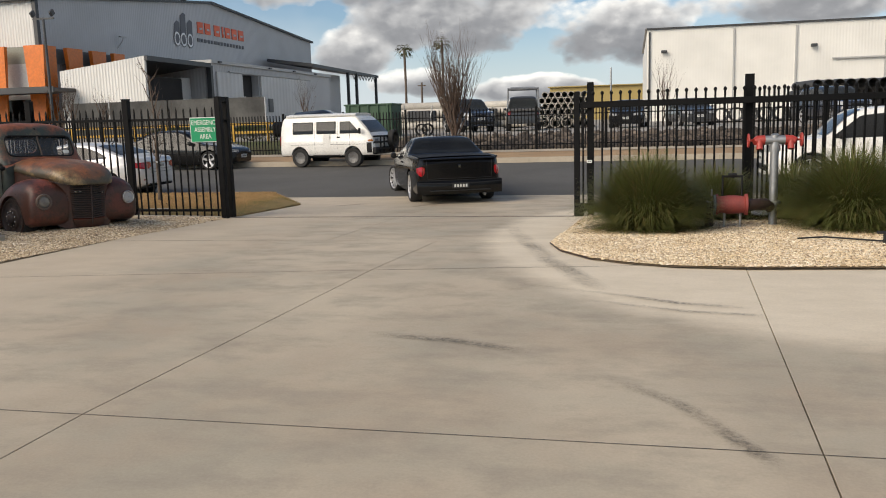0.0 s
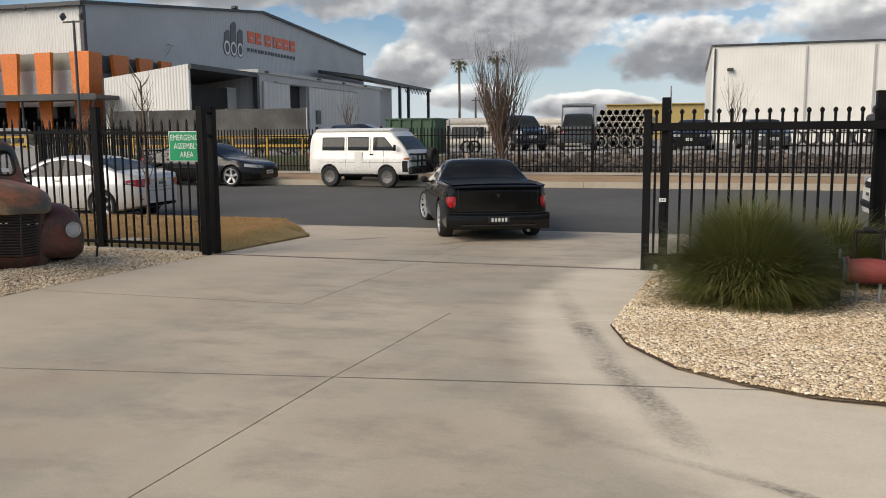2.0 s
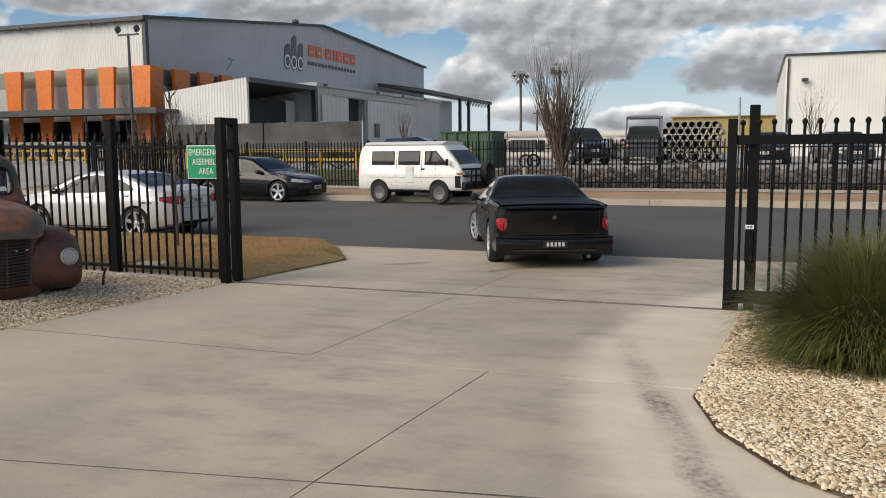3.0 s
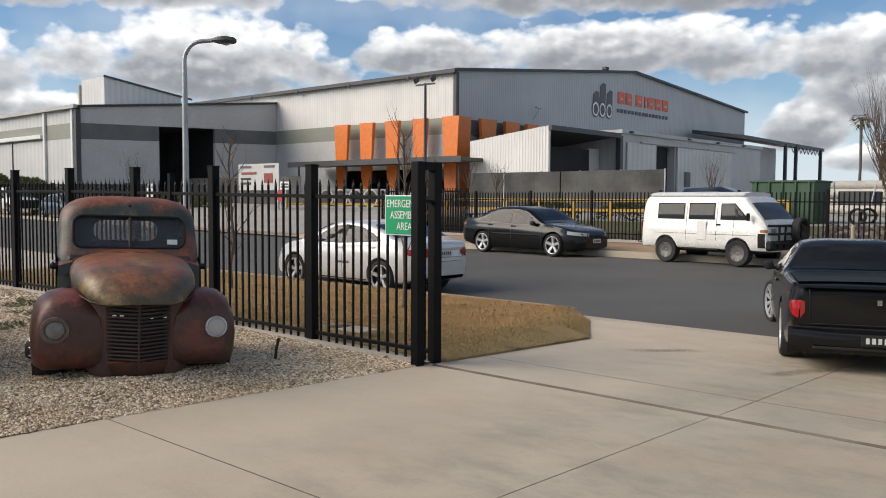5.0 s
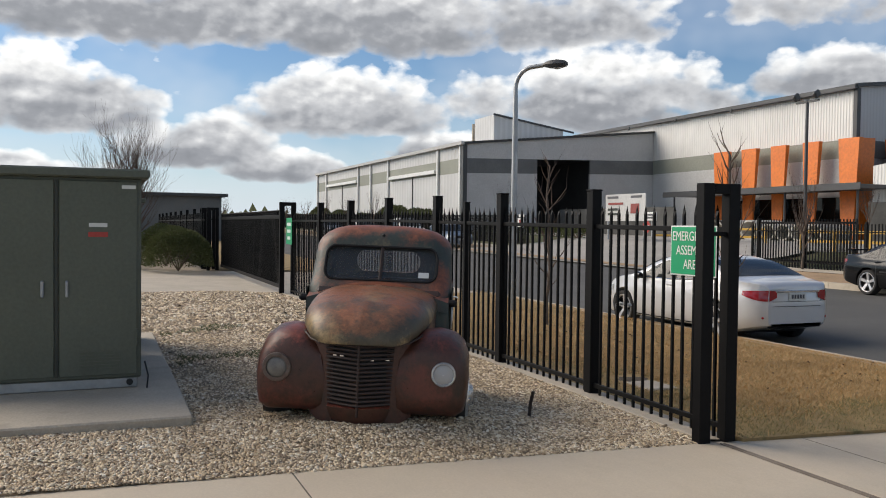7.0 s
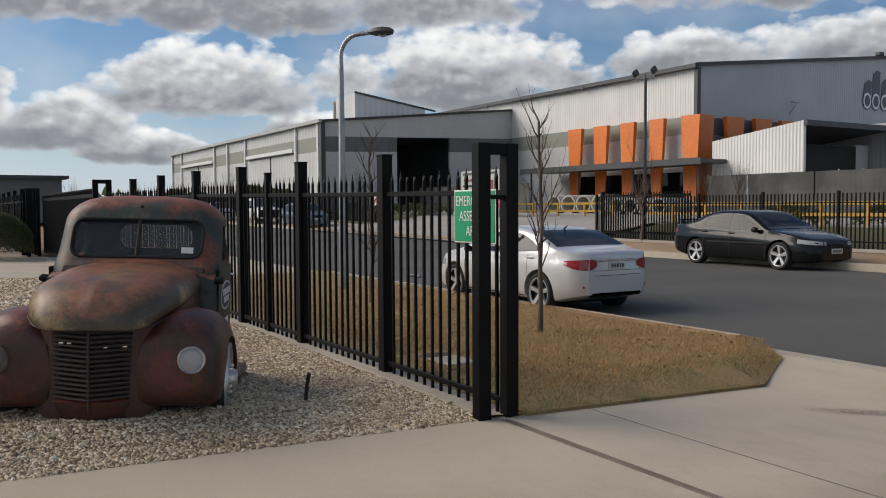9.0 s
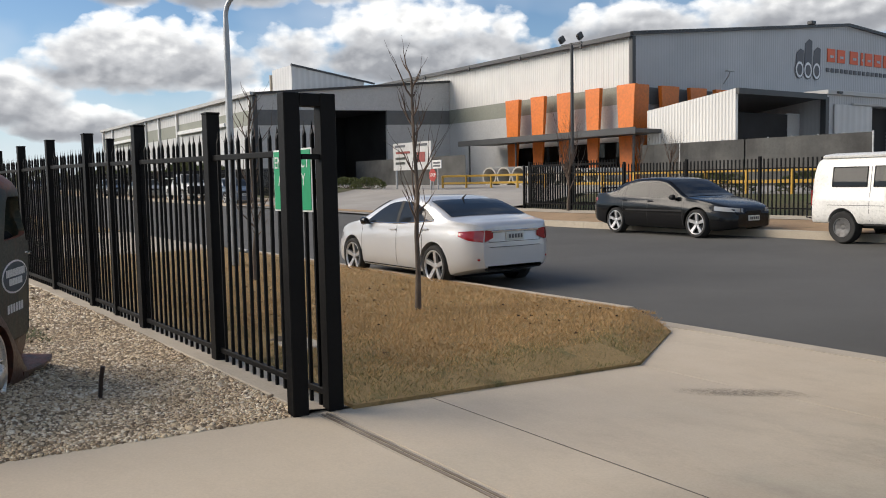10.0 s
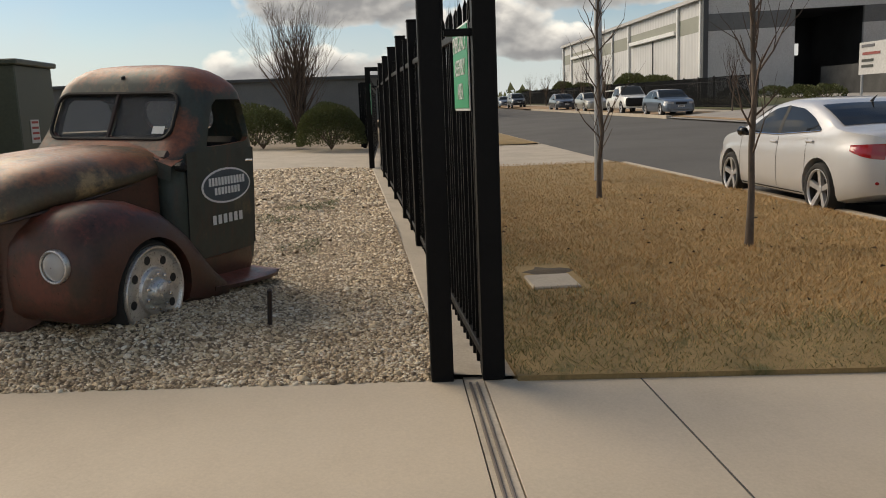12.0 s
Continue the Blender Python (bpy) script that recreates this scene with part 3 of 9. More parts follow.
# ---- mesh helpers ----
class M:
    """A mesh in the making: a list of points and faces."""

    def __init__(self):
        self.v, self.f = [], []

    def add(self, verts, faces):
        n = len(self.v)
        self.v += [tuple(p) for p in verts]
        self.f += [tuple(i + n for i in face) for face in faces]
        return self

    def box(self, c, s, bevel=0.0, m=None):
        x, y, z = s[0] / 2, s[1] / 2, s[2] / 2
        b = min(bevel, x * 0.9, y * 0.9, z * 0.9)
        if b <= 0:
            p = [(i * x, j * y, k * z) for i in (-1, 1) for j in (-1, 1) for k in (-1, 1)]
            f = [(0, 1, 3, 2), (4, 6, 7, 5), (0, 4, 5, 1), (2, 3, 7, 6), (0, 2, 6, 4), (1, 5, 7, 3)]
        else:
            p, f, idx = [], [], {}
            for i in (-1, 1):
                for j in (-1, 1):
                    for k in (-1, 1):
                        for a in range(3):
                            q = [i * (x - b), j * (y - b), k * (z - b)]
                            q[a] += (i, j, k)[a] * b
                            idx[i, j, k, a] = len(p)
                            p.append(tuple(q))
            for a in range(3):
                u, w = [n for n in range(3) if n != a]
                for s_ in (-1, 1):
                    quad = []
                    for d, e in ((-1, -1), (1, -1), (1, 1), (-1, 1)):
                        key = [0, 0, 0]
                        key[a], key[u], key[w] = s_, d, e
                        quad.append(idx[(*key, a)])
                    f.append(tuple(quad if (s_ > 0) == (a != 1) else reversed(quad)))
            for a in range(3):
                u, w = [n for n in range(3) if n != a]
                for d in (-1, 1):
                    for e in (-1, 1):
                        k0, k1 = [0, 0, 0], [0, 0, 0]
                        k0[a], k1[a] = -1, 1
                        k0[u] = k1[u] = d
                        k0[w] = k1[w] = e
                        q = (idx[(*k0, u)], idx[(*k1, u)], idx[(*k1, w)], idx[(*k0, w)])
                        f.append(q)
            for i in (-1, 1):
                for j in (-1, 1):
                    for k in (-1, 1):
                        f.append(tuple(idx[i, j, k, a] for a in range(3)))
        mm = Matrix.Translation(c) @ (m or Matrix.Identity(4))
        return self.add([mm @ Vector(q) for q in p], f)

    def tube(self, pts, radii, n=8, cap=True):
        pts = [Vector(p) for p in pts]
        if not isinstance(radii, (list, tuple)):
            radii = [radii] * len(pts)
        verts, faces, side = [], [], None
        for i, p in enumerate(pts):
            d = (pts[min(i + 1, len(pts) - 1)] - pts[max(i - 1, 0)]).normalized()
            if side is None:
                side = d.orthogonal().normalized()
            side = (side - d * side.dot(d)).normalized()
            up = d.cross(side)
            for k in range(n):
                a = 2 * math.pi * k / n
                verts.append(p + radii[i] * (math.cos(a) * side + math.sin(a) * up))
        for i in range(len(pts) - 1):
            for k in range(n):
                faces.append((i * n + k, i * n + (k + 1) % n, (i + 1) * n + (k + 1) % n, (i + 1) * n + k))
        if cap:
            faces.append(tuple(reversed(range(n))))
            faces.append(tuple((len(pts) - 1) * n + k for k in range(n)))
        return self.add(verts, faces)

    def cyl(self, a, b, r, r2=None, n=16):
        return self.tube([a, b], [r, r if r2 is None else r2], n)

    def lathe(self, prof, c=(0, 0, 0), axis="y", n=24, cap=True):
        """prof: (along the axis, radius) pairs, turned round the axis through c."""
        verts, faces = [], []
        for h, r in prof:
            for k in range(n):
                a = 2 * math.pi * k / n
                u, w = r * math.cos(a), r * math.sin(a)
                q = {"x": (h, u, w), "y": (w, h, u), "z": (u, w, h)}[axis]
                verts.append((q[0] + c[0], q[1] + c[1], q[2] + c[2]))
        for i in range(len(prof) - 1):
            for k in range(n):
                faces.append((i * n + k, (i + 1) * n + k, (i + 1) * n + (k + 1) % n, i * n + (k + 1) % n))
        if cap:
            faces.append(tuple(range(n)))
            faces.append(tuple(reversed([(len(prof) - 1) * n + k for k in range(n)])))
        return self.add(verts, faces)

    def loft(self, rings, cap=True, closed=True):
        n = len(rings[0])
        verts = [p for r in rings for p in r]
        faces = []
        for i in range(len(rings) - 1):
            for k in range(n if closed else n - 1):
                faces.append((i * n + k, i * n + (k + 1) % n, (i + 1) * n + (k + 1) % n, (i + 1) * n + k))
        if cap:
            faces.append(tuple(reversed(range(n))))
            faces.append(tuple((len(rings) - 1) * n + k for k in range(n)))
        return self.add(verts, faces)

    def prism(self, poly, lo, hi, axis="z"):
        """poly: 2D points, in the two axes left in order x, y, z, pushed along the axis from lo to hi."""
        put = {"x": lambda a, b, h: (h, a, b), "y": lambda a, b, h: (a, h, b), "z": lambda a, b, h: (a, b, h)}[axis]
        n = len(poly)
        verts = [put(a, b, lo) for a, b in poly] + [put(a, b, hi) for a, b in poly]
        faces = [tuple(reversed(range(n))), tuple(range(n, 2 * n))]
        faces += [(k, (k + 1) % n, n + (k + 1) % n, n + k) for k in range(n)]
        return self.add(verts, faces)

    def sheet(self, rows):
        """A grid of points as faces."""
        n = len(rows[0])
        return self.add([p for r in rows for p in r], [(i * n + k, i * n + k + 1, (i + 1) * n + k + 1, (i + 1) * n + k) for i in range(len(rows) - 1) for k in range(n - 1)])

    def mesh(self, name, mat=None, smooth=None):
        me = bpy.data.meshes.new(name)
        me.from_pydata(self.v, [], self.f)
        bm = bmesh.new()
        bm.from_mesh(me)
        bmesh.ops.recalc_face_normals(bm, faces=bm.faces[:])
        bm.to_mesh(me)
        bm.free()
        if mat:
            me.materials.append(MAT[mat])
        if smooth is not None:
            me.polygons.foreach_set("use_smooth", [True] * len(me.polygons))
            me.set_sharp_from_angle(angle=radians(smooth))
        return me


def part(name, m, mat, parent, label="", smooth=None, at=None):
    ob = new(name, m.mesh(name, mat, smooth) if isinstance(m, M) else m)
    ob.parent = parent
    if at is not None:
        ob.matrix_basis = at
    if label:
        ob["label"] = label
    return ob


def thing(name, label, category, at=None, group="", kind=""):
    ob = new(name)
    ob.empty_display_size = 0.2
    if at is not None:
        ob.matrix_basis = at
    return tagged(ob, label, category, group, kind)


def solid(name, m, mat, label, category, at=None, group="", kind="", smooth=None):
    ob = new(name, m.mesh(name, mat, smooth))
    if at is not None:
        ob.matrix_basis = at
    return tagged(ob, label, category, group, kind)


def carve(me, cutters):
    """The mesh with the cutters' volumes taken out of it."""
    ob = bpy.data.objects.new("work", me)
    scene.collection.objects.link(ob)
    made = []
    for c in cutters:
        co = bpy.data.objects.new("cutter", c.mesh("cutter"))
        scene.collection.objects.link(co)
        b = ob.modifiers.new("cut", "BOOLEAN")
        b.operation, b.object, b.solver = "DIFFERENCE", co, "EXACT"
        made.append(co)
    dg = bpy.context.evaluated_depsgraph_get()
    dg.update()
    res = bpy.data.meshes.new_from_object(ob.evaluated_get(dg))
    for o in made + [ob]:
        bpy.data.objects.remove(o)
    return res


def shade(me, angle):
    me.polygons.foreach_set("use_smooth", [True] * len(me.polygons))
    me.set_sharp_from_angle(angle=radians(angle))
    return me


def lerp(pts, x):
    return float(np.interp(x, [p[0] for p in pts], [p[1] for p in pts]))


# ---- the lie of the land ----
FALL = [(-60, 0.0), (9.05, 0.0), (14.95, -0.17), (18.9, -0.29), (20.2, -0.28), (29.3, -0.02), (29.45, 0.05), (33.0, 0.22), (34.2, 0.25), (37.0, 0.70), (42.0, 0.80), (3000, 0.80)]


def ground_z(x, y):
    rise = max(0.0, min(-x - 24.0, 120.0)) * 0.0095 * max(0.0, min(1.0, (y - 14) / 10))
    return lerp(FALL, y) + rise


FENCE = lambda x: 14.985 + 0.045 * (x + 7.13) if x < -7.13 else 14.985
DROP = lambda x: lerp([(-22.0, 0.0), (-15.0, 0.0), (-9.0, -0.068), (-7.1, -0.085)], x)


# ---- ground, road, drive ----
def sheet_over(name, xs, ys, mat, lift, label, category, smooth=None):
    m = M()
    m.sheet([[(x, y, ground_z(x, y) + lift) for x in xs] for y in ys])
    return solid(name, m, mat, label, category, kind="structure", smooth=smooth)


XS = [-2500, -800, -300, -160, -120, -80, -60, -45, -34, -24, -15, -8, 0, 8, 16, 30, 60, 150, 600, 2500]
YS = [-800, -200, -60, -20, 0, 5, 9.05, 12, 14.95, 17, 18.9, 20.2, 24, 29.3, 29.45, 31, 33, 34.2, 35.6, 37, 42, 60, 90, 150, 400, 1200, 3000]
sheet_over("ground", XS, YS, "soil", -0.10, "bare brown earth reaching to the horizon", "ground")
sheet_over("road", [-400, -160, -120, -80, -60, -45, -34, -24, -15, -8, 0, 8, 30, 150, 400], [19.99, 20.2, 24, 27, 29.3], "asphalt", 0.0, "worn dark grey asphalt street", "road")
sheet_over("verge", [-400, -160, -120, -80, -60, -45, -34, -24, -15, -8, 0, 8, 30, 150, 400], [29.6, 31.0, 32.3], "dirt", 0.03, "dry orange-brown dirt verge with scuffed patches", "verge")
sheet_over("footpath", [-400, -160, -120, -80, -60, -45, -34, -24, -15, -8, 0, 8, 30, 150, 400], [32.3, 33.3], "concrete_pale", 0.045, "pale concrete footpath beside the far fence", "footpath")
sheet_over("yard_across", [-400, -120, -80, -60, -45, -34, -24, -15, -8, 0, 8, 30, 150, 400], [37, 42, 60, 90, 150, 300], "hardstand", 0.02, "pale crushed-rock industrial yard", "yard")
sheet_over("grass_bank", [-27, -24, -15, -9.6], [33.6, 34.2, 35.6, 37, 37.8], "green_grass", 0.03, "rough green grass bank behind the far fence", "grass bank")
sheet_over("rock_bank", [-9.6, -8, 0, 8, 30, 80], [33.3, 34.2, 35.6, 37], "soil", 0.01, "dark earth bank below the yard", "bank")
sheet_over("entrance_drive", [-47, -43, -38, -33, -27.5], [29.3, 31, 33, 35.6, 37, 42, 57], "hardstand", 0.06, "worn grey drive into the factory yard", "driveway")
sheet_over("garden_bed", [-120, -80, -60, -47.2], [33.4, 35, 37, 38.9], "green_grass", 0.06, "green weedy garden bed before the factory", "garden bed")


def kerb(y0, y1, x0, x1, up, name, label):
    k = thing(name, label, "kerb", kind="structure")
    x = x0
    while x < x1 - 0.1:
        e = min(x + 4.0, x1)
        a, b = ground_z(x, (y0 + y1) / 2), ground_z(e, (y0 + y1) / 2)
        m = M().add([(px, py, pz) for px, base in ((x + 0.006, a), (e - 0.006, b)) for py, pz in ((y0, base - 0.3), (y1, base - 0.3), (y1, base + up - 0.03), (y1 - 0.04, base + up), (y0, base + up))],
                    [(0, 1, 2, 3, 4), (9, 8, 7, 6, 5), (0, 5, 6, 1), (1, 6, 7, 2), (2, 7, 8, 3), (3, 8, 9, 4), (4, 9, 5, 0)])
        part("kerb_stone", m, "concrete_pale", k)
        x = e
    return k


kerb(19.84, 20.0, -22.0, -8.9, 0.13, "kerb_near", "pale concrete kerb beside the dry lawn")
kerb(19.84, 20.0, -64, -32.8, 0.07, "kerb_near_second", "pale concrete kerb beyond the second drive")
kerb(29.3, 29.6, -27.4, 24, 0.10, "kerb_far", "low pale concrete kerb on the far side of the street")
kerb(29.3, 29.6, -90, -47.2, 0.10, "kerb_far_second", "low pale concrete kerb past the factory entrance")


def slab(x0, x1, y0, y1, parent, mat="concrete", gap=0.004, lift=0.0):
    e0, e1 = (y(0.0) if callable(y) else y for y in (y0, y1))
    a0, a1 = (x0, x0) if not callable(x0) else (x0(e0), x0(e1))
    b0, b1 = (x1, x1) if not callable(x1) else (x1(e0), x1(e1))
    x0, x1 = max(a0, a1), min(b0, b1)
    lo, hi = (y0 if callable(y0) else lambda x: y0), (y1 if callable(y1) else lambda x: y1)
    c = [(a0 + gap, lo(a0) + gap), (b0 - gap, lo(b0) + gap), (b1 - gap, hi(b1) - gap), (a1 + gap, hi(a1) - gap)]
    y0, y1 = max(c[0][1], c[1][1]), min(c[2][1], c[3][1])
    top = [(x, y, ground_z(x, y) + lift) for x, y in c]
    low = [(x + 0.004 * (1 if x < (x0 + x1) / 2 else -1), y, z - 0.10) for x, y, z in top]
    b = 0.0015
    rim = [(x + (b if x < (x0 + x1) / 2 else -b), y + (b if y < (y0 + y1) / 2 else -b), z) for x, y, z in top]
    edge = [(x, y, z - b) for x, y, z in top]
    m = M().add(low + edge + rim, [(8, 9, 10, 11)] + [(4 + k, 4 + (k + 1) % 4, 8 + (k + 1) % 4, 8 + k) for k in range(4)] + [(k, (k + 1) % 4, 4 + (k + 1) % 4, 4 + k) for k in range(4)] + [(3, 2, 1, 0)])
    return part("slab", m, mat, parent)


drive = thing("driveway", "broad trowelled concrete yard and driveway with saw-cut joints", "driveway", kind="structure")
JOINT_A = lambda y: -2.76 + max(0.0, y - 5.0) * 0.055
JOINT_C = lambda x: max(8.1, min(9.7, 8.87 + 0.17 * (x + 2.58)))
JOINT_B = lambda y: 0.83 + (y - 4.2) * 0.055
for y0, y1, cuts in (
    (-14.0, -4.2, (-12.0, -7.1, JOINT_A, JOINT_B, 6.0, 12.0)),
    (-4.2, 0.2, (-12.0, -7.1, JOINT_A, JOINT_B, 6.0, 12.0)),
    (0.2, 4.63, (-12.0, -7.1, JOINT_A, JOINT_B, 6.0, 12.0)),
    (4.63, JOINT_C, (-7.12, JOINT_A, JOINT_B, 6.0, 12.0)),
    (JOINT_C, 11.31, (-7.12, JOINT_A, JOINT_B, 6.0, 12.0)),
    (11.31, 14.862, (-7.12, -3.92, 6.0)),
):
    for a, b in zip(cuts, cuts[1:]):
        slab(a, b, y0, y1, drive)
for y0, y1, cuts in ((14.968, 15.78, (-7.10, -3.9, -0.2, 3.5)), (15.78, 18.0, (-7.06, -3.9, -0.2, 3.5)), (18.0, 19.78, (-7.95, -3.9, -0.2, 4.2))):
    for a, b in zip(cuts, cuts[1:]):
        slab(a, b, y0, y1, drive)
for a, b in ((-8.9, -4.6), (-4.6, -0.4), (-0.4, 4.9)):
    slab(a, b, 19.78, 20.0, drive, "concrete_pale", lift=0.004)
slab(-12.0, -7.12, 4.63, 7.2, drive)
sheet_over("joint_bed", [-12, -7.05, 6, 12], [-14, 0, 9.05, 14.95, 19.98], "joint", -0.03, "dark dirt in the concrete joints", "joint")

seals = M()
for joint, x0, x1 in ((lambda x: 4.63, -7.0, 6.0), (JOINT_C, -7.1, 1.35), (lambda x: 11.31, -7.1, -3.95), (lambda x: 15.78, -7.08, 3.5)):
    seals.sheet([[(x0 + (x1 - x0) * k / 12, joint(x0 + (x1 - x0) * k / 12) + d, ground_z(0, joint(x0 + (x1 - x0) * k / 12)) + 0.0012) for d in (-0.004, 0.004)] for k in range(13)])
solid("joint_seal", seals, "joint", "dark dirt packed in the cross joints", "joint", kind="structure")

# the corner of the drive by the lawn
corner = M().prism([(-7.95, 19.5), (-7.06, 18.0), (-7.06, 19.78), (-8.85, 19.78)], -0.5, -0.286)
part("slab", corner, "concrete", drive)

second = thing("second_driveway", "pale concrete driveway to a neighbouring gate", "driveway", kind="structure")
for y0, y1 in ((2.0, 8.0), (8.0, 14.3), (14.3, 17.2), (17.2, 20.0)):
    for x0, x1 in ((-32.6, -27.3), (-27.3, -22.0)):
        slab(x0, x1, y0, y1, second, "concrete_pale", lift=0.05)

# the gate's ground track
track = thing("gate_track", "grey steel sliding-gate track set in the concrete", "gate track", kind="structure")
for y0, h in ((14.893, 0.012), (14.927, 0.012)):
    m = M().box((-3.2, y0, ground_z(0, 14.95) + h / 2 - 0.02), (7.7, 0.014, 0.045), 0.003)
    part("rail", m, "track_steel", track)
part("bed_strip", M().box((-3.25, 14.915, ground_z(0, 14.915) - 0.028), (7.82, 0.10, 0.05)), "concrete_pale", track)


def mark(name, pts, width):
    """A tyre mark along points of the plan."""
    me = bpy.data.meshes.new(name)
    verts, faces, uvs = [], [], []
    fine = []
    for (a, b), (c, d) in zip(pts, pts[1:]):
        for k in range(6):
            fine.append((a + (c - a) * k / 6, b + (d - b) * k / 6))
    fine.append(pts[-1])
    n = len(fine)
    for i, (x, y) in enumerate(fine):
        p, q = fine[max(i - 1, 0)], fine[min(i + 1, n - 1)]
        d = Vector((q[0] - p[0], q[1] - p[1])).normalized()
        for s in (-1, 1):
            px, py = x - s * d.y * width / 2, y + s * d.x * width / 2
            verts.append((px, py, ground_z(px, py) + 0.004))
    for i in range(n - 1):
        faces.append((2 * i, 2 * i + 1, 2 * i + 3, 2 * i + 2))
        uvs += [(0, i / (n - 1)), (1, i / (n - 1)), (1, (i + 1) / (n - 1)), (0, (i + 1) / (n - 1))]
    me.from_pydata(verts, [], faces)
    layer = me.uv_layers.new(name="UVMap")
    for loop, c in zip(layer.data, uvs):
        loop.uv = c
    me.materials.append(MAT["tyre_mark"])
    ob = new(name, me)
    ob.visible_shadow = True
    return tagged(ob, "faint black tyre mark on the concrete", "tyre mark", "tyre marks", "structure")


mark("tyre_mark", [(0.66, 4.46), (0.52, 4.72), (0.40, 4.99), (0.28, 5.21), (0.08, 5.42), (-0.17, 5.69)], 0.13)
mark("tyre_mark", [(0.96, 7.45), (0.39, 7.60), (-0.04, 7.86), (-0.52, 8.08), (-0.94, 8.27)], 0.11)
mark("tyre_mark", [(-0.57, 6.06), (-1.14, 6.30), (-1.47, 6.36), (-1.74, 6.43)], 0.16)
mark("tyre_mark", [(1.00, 7.22), (0.46, 7.31), (0.01, 7.50), (-0.45, 7.72)], 0.10)
mark("tyre_mark", [(-0.2, 8.0), (-0.8, 9.6), (-1.3, 11.5), (-1.9, 13.8)], 0.28)
mark("tyre_mark", [(-4.4, 17.0), (-4.0, 18.0), (-3.2, 18.8), (-2.2, 19.3)], 0.3)
mark("tyre_mark", [(-6.2, 17.4), (-5.6, 18.2), (-4.6, 18.9)], 0.3)


def patch(name, outline, low, high, inset, mat, label, category, lip=0.0):
    """A bed or lawn: its edge at low (over a lip cut down to the ground), rising to high within inset metres. low, high: functions of x and y."""
    pts = []
    for (a, b), (c, d) in zip(outline, outline[1:] + outline[:1]):
        n = max(1, int(math.hypot(c - a, d - b) / 0.4))
        pts += [(a + (c - a) * k / n, b + (d - b) * k / n) for k in range(n)]
    n = len(pts)
    area = sum(a[0] * b[1] - b[0] * a[1] for a, b in zip(pts, pts[1:] + pts[:1]))
    s = 1 if area > 0 else -1
    inner = []
    for i, p in enumerate(pts):
        a, b = pts[(i - 2) % n], pts[(i + 2) % n]
        d = Vector((b[0] - a[0], b[1] - a[1])).normalized()
        inner.append((p[0] - s * d.y * inset, p[1] + s * d.x * inset))
    m = M().add([(x, y, low(x, y)) for x, y in pts] + [(x, y, high(x, y)) for x, y in inner],
                [(k, (k + 1) % n, n + (k + 1) % n, n + k) for k in range(n)] + [tuple(range(n, 2 * n))])
    if lip:
        m.add([(x, y, low(x, y)) for x, y in pts] + [(x, y, low(x, y) - lip) for x, y in pts], [(n + k, n + (k + 1) % n, (k + 1) % n, k) for k in range(n)])
    return solid(name, m, mat, label, category, kind="structure", smooth=40)


LAWN = [(-7.06, 15.14), (-7.02, 18.0), (-7.95, 19.5), (-8.6, 19.84), (-22.0, 19.84), (-22.0, 14.42)]
patch("lawn", LAWN, lambda x, y: -0.190 if y > 19.7 else ground_z(x, y) + 0.028, lambda x, y: -0.115, 0.42, "lawn", "dry straw-coloured winter lawn with fallen leaves", "lawn", 0.06)
patch("lawn_beyond", [(-32.7, 19.84), (-32.7, 14.2), (-90, 14.2), (-90, 19.84)], lambda x, y: ground_z(x, y) + 0.1, lambda x, y: ground_z(x, y) + 0.16, 0.3, "lawn", "dry straw-coloured lawn past the second drive", "lawn")
LEFT_BED = [(-7.10, 7.25), (-7.10, 14.80), (-9.2, 14.71), (-21.9, 14.14), (-21.9, 10.6), (-14.0, 7.2), (-9.0, 7.2)]


def left_z(x, y):
    k = max(0.0, min(1.0, (-7.1 - x) / 0.9))
    if x > -7.1:
        return ground_z(-7.1, y) - 0.02
    f = max(0.0, min(1.0, (y - 12.9) / 1.1))
    f = f * f * (3 - 2 * f)
    k = k * k * (3 - 2 * k)
    heap = 0.012 * math.exp(-((x + 8.0) ** 2 + (y - 11.9) ** 2) / 1.2)
    bed = 0.015 + heap + 0.03 * noise.noise((x * 0.7, y * 0.7, 0))
    return (1 - k) * (ground_z(-7.1, y) + 0.001) + k * ((1 - f) * bed + f * (lerp([(-22.0, -0.045), (-12.0, -0.052), (-7.13, -0.155)], x) + 0.010 * noise.noise((x * 1.3, y * 1.3, 2))))


m = M()
gx = [-22.0 + 0.3 * k for k in range(50)] + [-7.15, -7.06]
gy = [7.2 + 0.3 * k for k in range(24)] + [14.37, 14.60, 14.81]
m.sheet([[(x, min(y, FENCE(x) - 0.185), left_z(x, y)) for x in gx] for y in gy])
solid("gravel_bed", m, "gravel", "bed of loose grey and cream river pebbles", "gravel bed", kind="structure", smooth=60)
RIGHT_BED = [(-0.70, 14.64), (-0.84, 12.42), (-0.93, 11.05), (-0.75, 10.35), (-0.38, 9.70), (0.02, 9.38), (0.42, 9.20), (1.1, 9.14), (2.4, 9.25), (6.0, 9.4), (12.0, 9.4), (12.0, 14.6)]


def right_z(x, y):
    return ground_z(x, y) + 0.032


